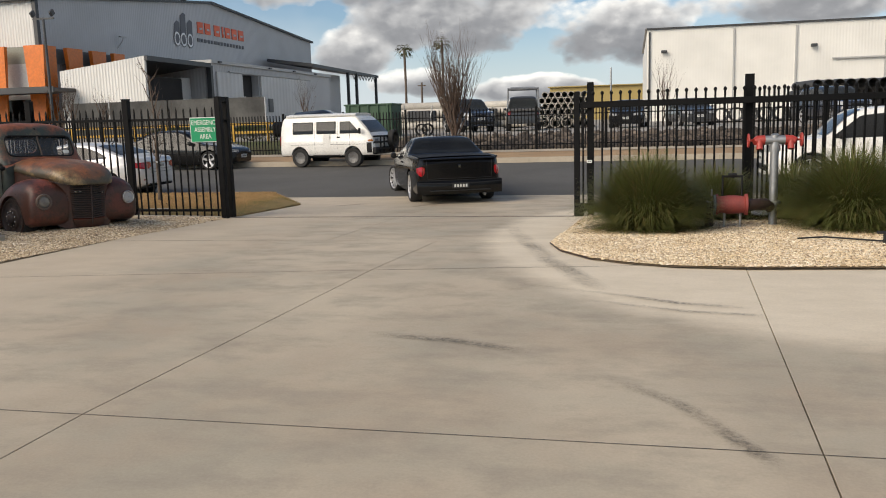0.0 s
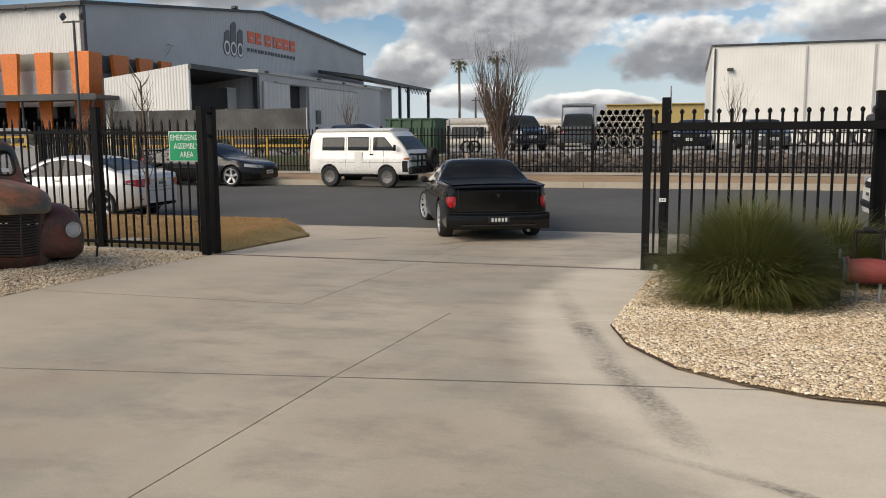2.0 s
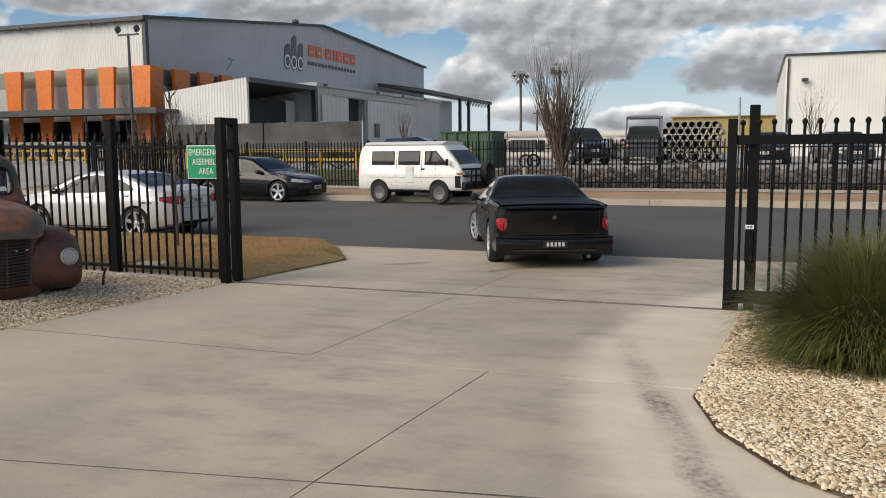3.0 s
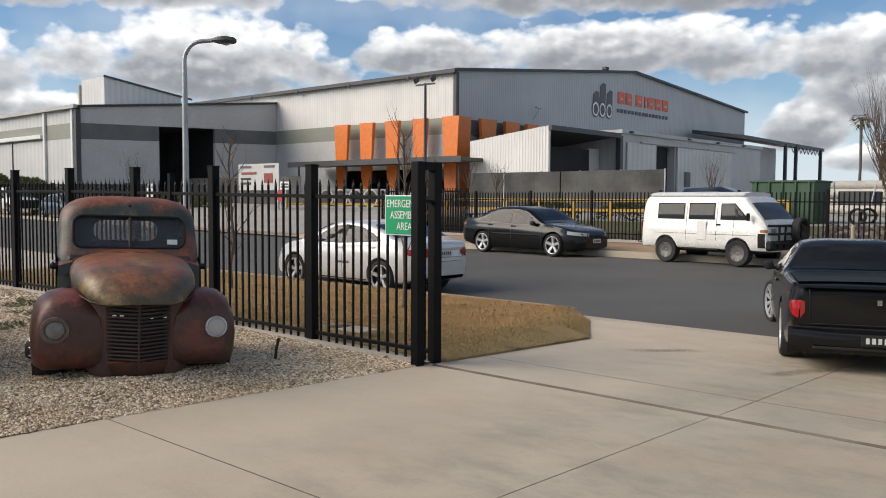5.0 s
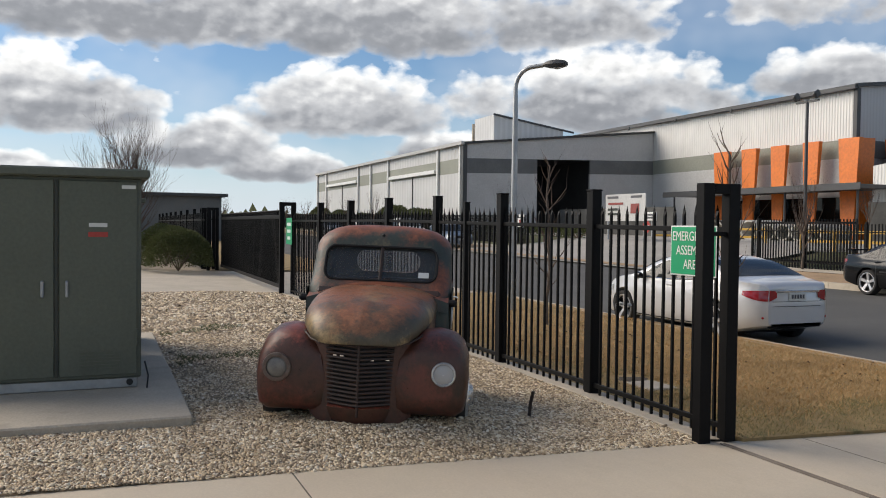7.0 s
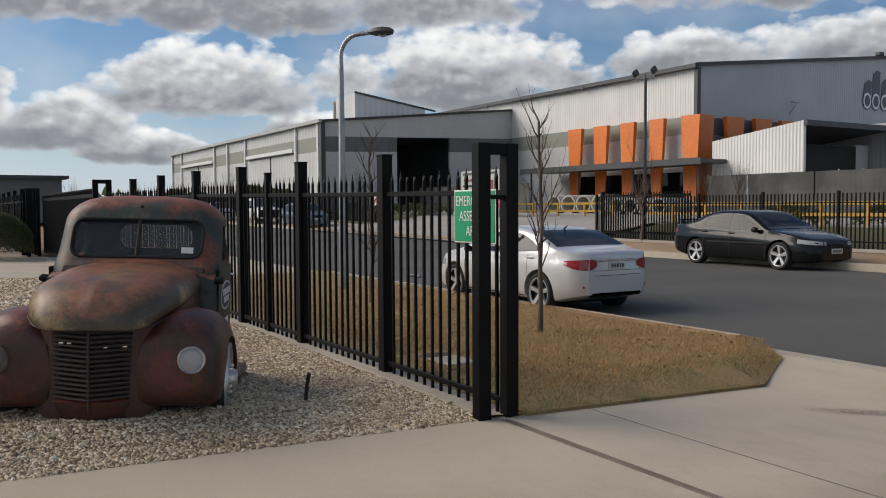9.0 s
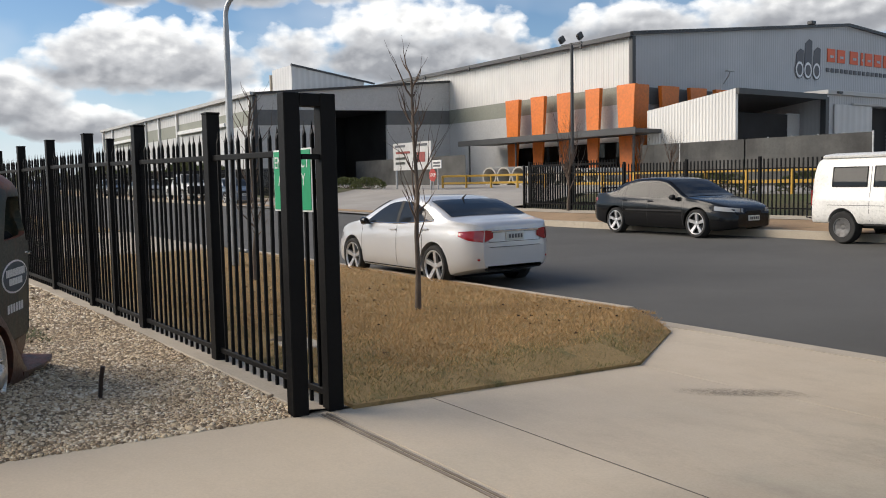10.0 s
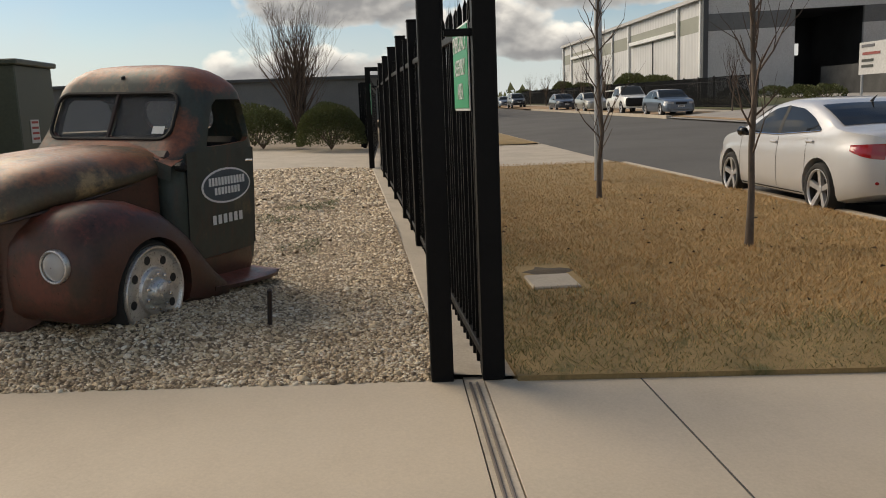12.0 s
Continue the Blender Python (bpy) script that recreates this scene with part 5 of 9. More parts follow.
# added glow in place of daylight: a solid wall stands behind these panes
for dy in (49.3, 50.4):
    part("far_window", M().box((LX - 8.8, dy, 5.1), (0.1, 0.85, 1.0)), "glow_pane", wing, "frosted pane glowing by itself in place of daylight")
sx0 = -119.6
for z0, z1, mat, nm in ((7.55, 8.8, "wall_light", "upper_wall"), (6.3, 7.55, "band_green", "olive_band"), (1.7, 6.3, "wall_light", "lower_wall"), (0.0, 1.7, "band_dark", "base_wall")):
    part(nm, M().box(((sx0 + LX) / 2, LYW + 0.13, (z0 + z1) / 2), (LX - sx0, 0.25, z1 - z0)), mat, wing)
for x in (sx0, -114.6, -99.3, -94.2, -87.9, -73.5, -68.3):
    part("downpipe", M().box((x, LYW - 0.1, 4.4), (0.35, 0.22, 8.6), 0.03), "white_paint", wing)
for a, b, z in ((-87.1, -73.8, 6.65), (-113.8, -99.5, 6.9)):
    part("door_hood", M().box(((a + b) / 2, LYW - 0.15, z), (b - a, 0.4, 0.35), 0.03), "white_paint", wing)
    part("door_gap", M().box(((a + b) / 2, LYW - 0.03, z / 2), (0.12, 0.08, z)), "roof_dark", wing)
part("roof", M().add([(LX + 0.3, LYW - 0.3, 8.85), (sx0 - 0.3, LYW - 0.3, 8.85), (sx0 - 0.3, 58.6, 10.8), (LX + 0.3, 58.6, 10.8)], [(0, 1, 2, 3)]), "roof_steel", wing)
part("barge", M().tube([(LX + 0.1, LYW - 0.3, 8.78), (LX + 0.1, 58.6, 10.74)], 0.14, 4), "roof_dark", wing)
part("gutter", M().box(((sx0 + LX) / 2, LYW - 0.28, 8.78), (LX - sx0 + 0.6, 0.3, 0.28)), "roof_steel", wing)
part("corner_post", M().box((LX + 0.01, LYW, 4.3), (0.4, 0.4, 8.6), 0.03), "roof_dark", wing)
tower = thing("roof_tower", "pale box-shaped plant tower above the factory roof", "building")
part("wall", M().add([(-102.9, 56, 8), (-97.1, 56, 8), (-97.1, 66, 8), (-102.9, 66, 8), (-102.9, 56, 15.75), (-97.1, 56, 15.75), (-97.1, 66, 14.2), (-102.9, 66, 14.2)], [(0, 1, 2, 3), (4, 5, 6, 7), (0, 1, 5, 4), (1, 2, 6, 5), (2, 3, 7, 6), (3, 0, 4, 7)]), "wall_light", tower)
part("barge", M().tube([(-97.0, 55.9, 15.8), (-97.0, 67.5, 14.05)], 0.15, 4), "roof_dark", tower)
part("pipe", M().cyl((-103.3, 56, 9), (-103.3, 56, 15.2), 0.2), "concrete_pale", tower)

# the pale building across the yard
rb = thing("warehouse", "tall cream corrugated warehouse with a dark roof edge", "building")
part("wall", M().box((31.2, 80.0, 4.4), (60, 0.4, 8.9)), "wall_cream", rb)
part("side_wall", M().box((1.3, 100, 4.4), (0.3, 40, 8.8)), "wall_cream", rb)
part("roof_edge", M().box((31.2, 79.72, 8.93), (60.2, 0.2, 0.12)), "roof_dark", rb)
for x in (1.35, 8.5, 13.6, 20.7, 27.8):
    part("downpipe", M().box((x, 79.72, 4.3), (0.14, 0.12, 8.7)), "roof_steel" if x > 2 else "roof_dark", rb)
for x in (2.6, 15.0):
    part("wall_lamp", M().box((x, 79.5, 6.9), (0.5, 0.4, 0.25), 0.04), "roof_dark", rb)
part("door_hood", M().box((21.0, 79.65, 5.75), (9.0, 0.2, 0.12)), "roof_steel", rb)
part("roof", M().add([(1.0, 79.6, 9.0), (61.4, 79.6, 9.0), (61.4, 120, 9.6), (1.0, 120, 9.6)], [(0, 1, 2, 3)]), "roof_steel", rb)
yb = thing("yellow_shed", "long low mustard-yellow shed in the distance", "building")
part("wall", M().box((-4, 150, 3.6), (20, 6, 5.7)), "mustard", yb)
part("roof", M().box((-4, 150, 6.5), (20.6, 7, 0.15)), "mustard", yb)
db = thing("dark_warehouse", "long charcoal warehouse behind the neighbouring yard", "building")
part("wall", M().box((-92, -6, 2.2), (30, 52, 3.6)), "band_dark", db)
part("roof", M().box((-92, -6, 4.1), (31, 53, 0.25)), "roof_dark", db)


# ---- vehicles ----
def flowing(pts, per=5):
    """The points of a profile with a smooth run of points between them that never overshoots."""
    pts = sorted(pts)
    x, y = np.array([p[0] for p in pts], float), np.array([p[1] for p in pts], float)
    if len(x) < 3:
        return pts
    h, d = np.diff(x), np.diff(y) / np.diff(x)
    m = np.zeros(len(x))
    m[0], m[-1] = d[0], d[-1]
    for i in range(1, len(x) - 1):
        if d[i - 1] * d[i] > 0:
            a, b = 2 * h[i] + h[i - 1], h[i] + 2 * h[i - 1]
            m[i] = (a + b) / (a / d[i - 1] + b / d[i])
    out = []
    for i in range(len(h)):
        for k in range(per):
            t = k / per
            out.append((float(x[i] + h[i] * t), float((2 * t**3 - 3 * t**2 + 1) * y[i] + (t**3 - 2 * t**2 + t) * h[i] * m[i] + (3 * t**2 - 2 * t**3) * y[i + 1] + (t**3 - t**2) * h[i] * m[i + 1])))
    return out + [pts[-1]]


class Shape:
    """A car's body as a loft along its length. x runs forward from the middle of the wheelbase, z up from the road."""

    def __init__(self, top, belt, half, sill=0.19, tumble=0.30, floor=None):
        self.top, self.belt, self.half, self.sill, self.tumble = flowing(top), flowing(belt), flowing(half), sill, tumble
        self.low = sorted(floor) if floor else [(-9, sill), (9, sill)]

    def at(self, x):
        zt, w = lerp(self.top, x), lerp(self.half, x)
        zb = min(lerp(self.belt, x), zt - 0.025)
        wb = w * 0.955
        wr = wb - max(0.0, zt - zb - 0.04) * self.tumble
        k = min(1.0, (zt - zb) / 0.30)
        return zt, zb, w, wb, wr, k

    def flank(self, x):
        """The section from the sill up to the roof's shoulder, as half widths and heights: a barrelled side with a crease, then the cabin leaning in."""
        zt, zb, w, wb, wr, k = self.at(x)
        s = lerp(self.low, x)
        h = [(w * f, s + (zb - s) * g) for g, f in ((0.0, 0.80), (0.04, 0.925), (0.12, 0.970), (0.30, 0.994), (0.50, 1.0), (0.68, 0.994), (0.80, 0.986), (0.85, 0.974), (0.94, 0.964), (1.0, 0.955))]
        top = (wr + 0.012, zt - 0.075 * k - 0.004)
        for t in (0.35, 0.7, 1.0):
            h.append((wb + (top[0] - wb) * t ** 1.2, zb + (max(top[1], zb + 0.004) - zb) * t))
        return h

    def ring(self, x):
        zt, zb, w, wb, wr, k = self.at(x)
        h = self.flank(x) + [(wr - 0.012, zt - 0.046 * k), (wr - 0.045, zt - 0.022 * k), (wr - 0.14, zt - 0.004 * k + 0.003), (wr * 0.45, zt + 0.012)]
        return [(x, y, z) for y, z in h] + [(x, -y, z) for y, z in reversed(h)]

    def body(self, n=46, extra=()):
        xs = sorted(set([p[0] for p in self.half] + [p[0] for p in self.top] + list(extra) + list(np.linspace(self.half[0][0], self.half[-1][0], n))))
        out = [xs[0]]
        for x in xs[1:]:
            if x - out[-1] > 0.03 or (x - xs[0] < 0.25 or xs[-1] - x < 0.25) and x - out[-1] > 0.012:
                out.append(x)
        return M().loft([self.ring(x) for x in out])

    def side(self, x, z, off=0.006):
        """The body's half width at a place, a little proud."""
        zt, zb, w, wb, wr, k = self.at(x)
        return lerp([(b, a) for a, b in self.flank(x)] + [(zt - 0.046 * k, wr - 0.012), (zt - 0.022 * k, wr - 0.045)], z) + off

    def side_patch(self, xs, lo, hi, sign, off=0.006, nz=4):
        rows = []
        for x in xs:
            a, b = (lo(x), hi(x)) if callable(lo) else (lo, hi)
            rows.append([(x, sign * self.side(x, a + (b - a) * k / nz, off), a + (b - a) * k / nz) for k in range(nz + 1)])
        return M().sheet(rows)

    def top_patch(self, x0, x1, inset, off=0.008, n=6, across=(-1, 1)):
        rows = []
        for k in range(n + 1):
            x = x0 + (x1 - x0) * k / n
            zt, zb, w, wb, wr, kk = self.at(x)
            rows.append([(x, f * (wr - inset), zt + 0.013 - 0.016 * abs(f) ** 3 + off) for f in np.linspace(across[0], across[1], 9)])
        return M().sheet(rows)


def frange(a, b, n):
    return [a + (b - a) * k / n for k in range(n + 1)]


def tyre_mesh(r, w, k=0.74):
    """k: the rim's share of the radius."""
    s = w / 2
    a = k + (1 - k) * 0.3
    return M().lathe([(-s * 0.8, r * k), (-s, r * a), (-s, r * 0.93), (-s * 0.75, r * 0.99), (0, r), (s * 0.75, r * 0.99), (s, r * 0.93), (s, r * a), (s * 0.8, r * k), (-s * 0.8, r * k)], n=36, cap=False).mesh("tyre", "tyre", 35)


def rim_mesh(r, w, spokes, mat, width=0.36, k=0.74):
    """A wheel's rim, outer face towards +y: a lipped barrel, spokes and a hub."""
    m = M()
    s = w / 2
    m.lathe([(s * 0.60, r * (k + 0.03)), (s * 0.94, r * (k + 0.03)), (s * 0.95, r * (k + 0.005)), (s * 0.90, r * (k - 0.025)), (s * 0.72, r * (k - 0.045))], n=36, cap=False)
    for i in range(spokes):
        t = Matrix.Rotation(-2 * math.pi * i / spokes - math.pi / 2, 4, "Y")
        w0, w1, q = r * width * 0.30, r * width * 0.42, r * (k - 0.01)
        m.add([t @ Vector(p) for p in ((r * 0.10, s * 0.60, -w0), (r * 0.10, s * 0.60, w0), (q, s * 0.84, w1), (q, s * 0.84, -w1), (r * 0.10, s * 0.2, -w0), (r * 0.10, s * 0.2, w0), (q, s * 0.4, w1), (q, s * 0.4, -w1))],
              [(0, 1, 2, 3), (0, 4, 5, 1), (1, 5, 6, 2), (2, 6, 7, 3), (3, 7, 4, 0)])
    m.lathe([(s * 0.2, r * 0.17), (s * 0.66, r * 0.15), (s * 0.70, r * 0.10)], n=12)
    return m.mesh("rim", mat, 35)


def wheels(car, wb, track, r, w, spokes, rim_mat, steer=0.0, width=0.36, k=0.74):
    ty, rim = tyre_mesh(r, w, k), rim_mesh(r, w, spokes, rim_mat, width, k)
    back = M().lathe([(-w * 0.3, r * k), (w * 0.34, r * (k - 0.03)), (w * 0.05, r * (k - 0.06)), (w * 0.05, r * 0.5), (w * 0.09, r * 0.49), (w * 0.09, 0.01)], n=28).mesh("brake", "black")
    for x in (wb / 2, -wb / 2):
        for s in (1, -1):
            turn = Matrix.Rotation((0 if s > 0 else math.pi) + (steer if x > 0 else 0), 4, "Z")
            t = part("tyre", ty, None, car, at=Matrix.Translation((x, s * track / 2, r)) @ turn)
            part("rim", rim, None, t)
            part("brake", back, None, t)


def arches(shape_mesh, wb, r, y_in, extra=0.05, z=None):
    cut = []
    for x in (wb / 2, -wb / 2):
        for s in (1, -1):
            cut.append(M().lathe([(y_in, r + extra), (1.3, r + extra)] if s > 0 else [(-1.3, r + extra), (-y_in, r + extra)], (x, 0, z or r + 0.01), n=26))
    return carve(shape_mesh, cut)


def finish(me, mat, angle=28):
    me.materials.clear()
    me.materials.append(MAT[mat])
    return shade(me, angle)


def dark_bars(parent, y, x, z, wd, face, mat="logo_dark", n=5):
    """Illegible characters on a plate, as bars."""
    for k in range(n):
        part("plate_bar", M().box((x + face * 0.014, y - wd / 2 + wd * (k + 0.5) / n, z), (0.004, wd / n * 0.6, 0.062)), mat, parent)


def sedan(name, label, at, top, belt, half, wb, track, r, tw, paint, side_glass, screen, rear, spokes=5, rim="alloy", lamps=None, sill=0.18, tail=None, mirror=None, group="parked cars", handles=(), head=None, plate_rear=None, plate_front=None, steer=0.0, glass="glass", tumble=0.30, floor=None, strip=None, width=0.36, trunk=None):
    s = Shape(top, belt, half, sill, tumble, floor)
    car = thing(name, label, "car", at, group)
    part("body", finish(arches(s.body().mesh("body"), wb, r, track / 2 - tw * 0.9), paint), None, car)
    part("underbody", M().box((0, 0, sill + 0.12), (wb + 0.8, track - tw * 1.6, 0.26), 0.03), "black", car)
    for x0, x1, lo, hi in side_glass:
        for sg in (1, -1):
            part("side_window", s.side_patch(frange(x0, x1, 8), lambda x: lerp(lo, x), lambda x: lerp(hi, x), sg), glass, car)
    part("windscreen", s.top_patch(screen[0], screen[1], 0.06), glass, car)
    part("rear_window", s.top_patch(rear[0], rear[1], 0.07), glass, car)
    x_tail, x_nose = half and min(p[0] for p in half), max(p[0] for p in half)
    if tail:
        x0, z0, z1, yin = tail
        for sg in (1, -1):
            m = s.side_patch(frange(x_tail + 0.004, x0, 8), lambda x: z0 + (z1 - z0) * 0.50 * max(0.0, (x - x_tail) / (x0 - x_tail)) ** 1.4, lambda x: z1 - (z1 - z0) * 0.12 * max(0.0, (x - x_tail) / (x0 - x_tail)), sg, 0.008)
            w0 = s.side(x_tail, (z0 + z1) / 2, 0)
            m.add([(x_tail - 0.012, sg * yy, zz) for yy, zz in ((w0 + 0.006, z0), (yin, z0 + (z1 - z0) * 0.34), (yin, z1 - 0.012), (w0 + 0.006, z1))], [(0, 1, 2, 3)])
            part("tail_lamp", m, "tail_red", car)
    if head:
        x0, z0, z1, yin = head
        for sg in (1, -1):
            m = s.side_patch(frange(x_nose - 0.004, x0, 8), lambda x: z0 + 0.10 * (x_nose - x), lambda x: z1 + 0.12 * (x_nose - x), sg, 0.008)
            w0 = s.side(x_nose, (z0 + z1) / 2, 0)
            m.add([(x_nose + 0.010, sg * yy, zz) for yy, zz in ((w0 + 0.006, z0), (yin, z0), (yin, z1), (w0 + 0.006, z1))], [(0, 1, 2, 3)])
            part("head_lamp", m, "head_lens", car)
    if mirror:
        x, z = mirror
        for sg in (1, -1):
            y = s.side(x, z, 0)
            mm = M().lathe([(-0.07, 0.02), (-0.06, 0.055), (0.03, 0.075), (0.06, 0.06), (0.07, 0.02)], (x, sg * (y + 0.11), z + 0.02), "x", 10)
            mm.box((x - 0.01, sg * (y + 0.04), z - 0.02), (0.05, 0.10, 0.04), 0.008)
            part("mirror", mm, "plastic" if paint != "silver" else "black_car", car, smooth=40)
    for x, z in handles:
        for sg in (1, -1):
            part("door_handle", M().box((x, sg * (s.side(x, z, 0) + 0.014), z), (0.19, 0.025, 0.035), 0.01), paint, car)
    if plate_rear:
        z, wd = plate_rear
        pl = part("number_plate", M().box((x_tail - 0.012, 0, z), (0.012, wd, 0.12), 0.004), "plate", car)
        dark_bars(pl, 0, x_tail - 0.012, z, wd * 0.8, -1)
    if plate_front:
        z, wd = plate_front
        pl = part("number_plate", M().box((x_nose + 0.012, 0, z), (0.012, wd, 0.12), 0.004), "plate", car)
        dark_bars(pl, 0, x_nose + 0.012, z, wd * 0.8, 1)
    if strip:
        z, mat = strip
        for sg in (1, -1):
            part("side_strip", s.side_patch(frange(-wb / 2 + r + 0.1, wb / 2 - r - 0.1, 8), z, z + 0.04, sg, 0.012, 1), mat, car)
    wheels(car, wb, track, r, tw, spokes, rim, steer, width=width)
    return car, s


def door_seams(car, s, xs, z0, z1):
    """Shut lines: thin dark strips down the body side."""
    for x in xs:
        for sg in (1, -1):
            part("door_seam", s.side_patch([x - 0.005, x + 0.005], z0, min(z1, lerp(s.belt, x) - 0.01), sg, 0.003, 8), "black", car)


def stand(x, y, yaw, lift=0.0):
    return pose(x, y, ground_z(x, y) + lift, 0, 0, yaw)


# the silver sedan at the near kerb, nose away down the street
cz, s = sedan(
    "sedan", "clean silver sedan parked at the kerb by the lawn", stand(-14.22, 20.62, 180.0, -0.01),
    top=[(2.24, 0.56), (2.17, 0.72), (1.95, 0.84), (1.55, 0.95), (1.12, 1.02), (0.58, 1.265), (0.22, 1.385), (-0.2, 1.438), (-0.65, 1.420), (-1.05, 1.335), (-1.45, 1.198), (-1.68, 1.108), (-1.95, 1.062), (-2.16, 1.045), (-2.24, 1.015), (-2.28, 0.95)],
    belt=[(2.24, 0.53), (1.5, 0.86), (0.9, 0.93), (-0.2, 0.965), (-1.2, 1.012), (-1.9, 0.995), (-2.18, 0.95), (-2.28, 0.89)],
    half=[(2.24, 0.48), (2.17, 0.64), (2.02, 0.77), (1.72, 0.862), (1.2, 0.893), (-1.0, 0.898), (-1.65, 0.885), (-2.0, 0.825), (-2.18, 0.735), (-2.28, 0.60)],
    wb=2.66, track=1.55, r=0.335, tw=0.225, paint="silver", spokes=5, width=0.27,
    side_glass=[(0.82, -0.19, [(-0.19, 0.985), (0.82, 0.965)], [(-0.19, 1.352), (0.15, 1.318), (0.45, 1.195), (0.82, 0.995)]), (-0.27, -1.32, [(-1.32, 1.055), (-0.27, 0.99)], [(-1.32, 1.070), (-1.08, 1.195), (-0.7, 1.315), (-0.27, 1.352)])],
    screen=(1.08, 0.33), rear=(-0.98, -1.66), tail=(-1.94, 0.745, 0.925, 0.43), mirror=(0.72, 0.985), handles=((-0.12, 0.885), (-1.10, 0.92)), plate_rear=(0.82, 0.36), head=(1.72, 0.60, 0.71, 0.33),
    floor=[(2.24, 0.30), (1.9, 0.20), (-1.7, 0.20), (-2.28, 0.34)], tumble=0.40)
for sg in (1, -1):
    part("pillar_trim", s.side_patch([-0.275, -0.185], 0.985, 1.355, sg, 0.007, 6), "plastic", cz)
    part("sill_trim", s.side_patch(frange(-0.92, 0.92, 8), 0.22, 0.27, sg, 0.014, 1), "plastic", cz)
    part("window_trim", M().tube([(x, sg * s.side(x, 0.982 if x > -0.2 else 0.985 - (x + 0.2) * 0.062, 0.010), 0.966 if x > 0.5 else 0.982 if x > -0.2 else 0.982 - (x + 0.2) * 0.062) for x in frange(0.80, -1.30, 12)], 0.008, 5), "chrome", cz)
door_seams(cz, s, (0.95, -0.23, -1.02), 0.30, 0.96)
part("boot_seam", M().tube([(-2.285, -0.55, 0.93), (-2.285, -0.50, 0.74), (-2.285, 0.50, 0.74), (-2.285, 0.55, 0.93)], 0.004, 4), "black", cz)
part("boot_trim", M().box((-2.29, 0, 0.905), (0.02, 0.92, 0.035), 0.006), "chrome", cz)
part("bumper_seam", M().tube([(-2.29, -0.50, 0.665), (-2.295, 0, 0.66), (-2.29, 0.50, 0.665)], 0.005, 4), "black", cz)
part("bumper_lower", M().box((-2.23, 0, 0.36), (0.10, 1.12, 0.10), 0.03), "plastic", cz)
for sg in (1, -1):
    part("reflector", M().box((-2.23, sg * 0.60, 0.48), (0.03, 0.16, 0.035), 0.008), "tail_red", cz)
part("aerial", M().tube([(-0.92, 0, 1.375), (-0.98, 0, 1.42), (-1.04, 0, 1.455)], [0.02, 0.012, 0.005], 6), "black", cz)

# the black sedan facing along the street on the far side
bc, s = sedan(
    "sedan", "glossy black sedan with silver five-spoke wheels parked on the verge", stand(-16.02, 29.35, -5.0, -0.04),
    top=[(2.30, 0.56), (2.22, 0.68), (1.95, 0.79), (1.5, 0.885), (1.08, 0.945), (0.55, 1.22), (0.25, 1.36), (-0.2, 1.415), (-0.7, 1.41), (-1.15, 1.33), (-1.75, 1.06), (-2.3, 1.03), (-2.42, 0.98), (-2.48, 0.80)],
    belt=[(2.30, 0.53), (1.4, 0.81), (0.9, 0.875), (-1.3, 0.945), (-2.2, 0.93), (-2.48, 0.76)],
    half=[(2.30, 0.50), (2.22, 0.64), (1.98, 0.80), (1.5, 0.890), (0.0, 0.92), (-1.6, 0.905), (-2.1, 0.86), (-2.36, 0.76), (-2.48, 0.62)],
    wb=2.79, track=1.58, r=0.33, tw=0.235, paint="black_car", spokes=5, width=0.30, tumble=0.40,
    side_glass=[(0.86, -0.16, [(-0.16, 0.925), (0.86, 0.91)], [(-0.16, 1.335), (0.2, 1.295), (0.5, 1.155), (0.86, 0.945)]), (-0.22, -1.02, [(-1.02, 0.955), (-0.22, 0.93)], [(-1.02, 1.27), (-0.6, 1.33), (-0.22, 1.338)]), (-1.07, -1.50, [(-1.5, 0.972), (-1.07, 0.957)], [(-1.5, 1.01), (-1.3, 1.14), (-1.07, 1.25)])],
    screen=(1.06, 0.30), rear=(-1.18, -1.70), head=(1.86, 0.60, 0.69, 0.36), tail=(-2.15, 0.78, 0.93, 0.5), mirror=(0.72, 0.92), handles=((-0.1, 0.84), (-1.05, 0.86)), plate_front=(0.46, 0.37), glass="glass",
    floor=[(2.30, 0.26), (1.9, 0.17), (-1.8, 0.19), (-2.48, 0.33)], strip=(0.60, "plastic"))
door_seams(bc, s, (0.98, -0.19, -1.10), 0.28, 0.9)
sp = M().box((-2.30, 0, 1.16), (0.22, 1.2, 0.035), 0.012)
for y in (-0.5, 0.5):
    sp.box((-2.28, y, 1.10), (0.10, 0.06, 0.10), 0.01)
part("spoiler", sp, "black_car", bc)
part("grille", M().box((2.305, 0, 0.60), (0.02, 0.46, 0.07), 0.008), "plastic", bc)

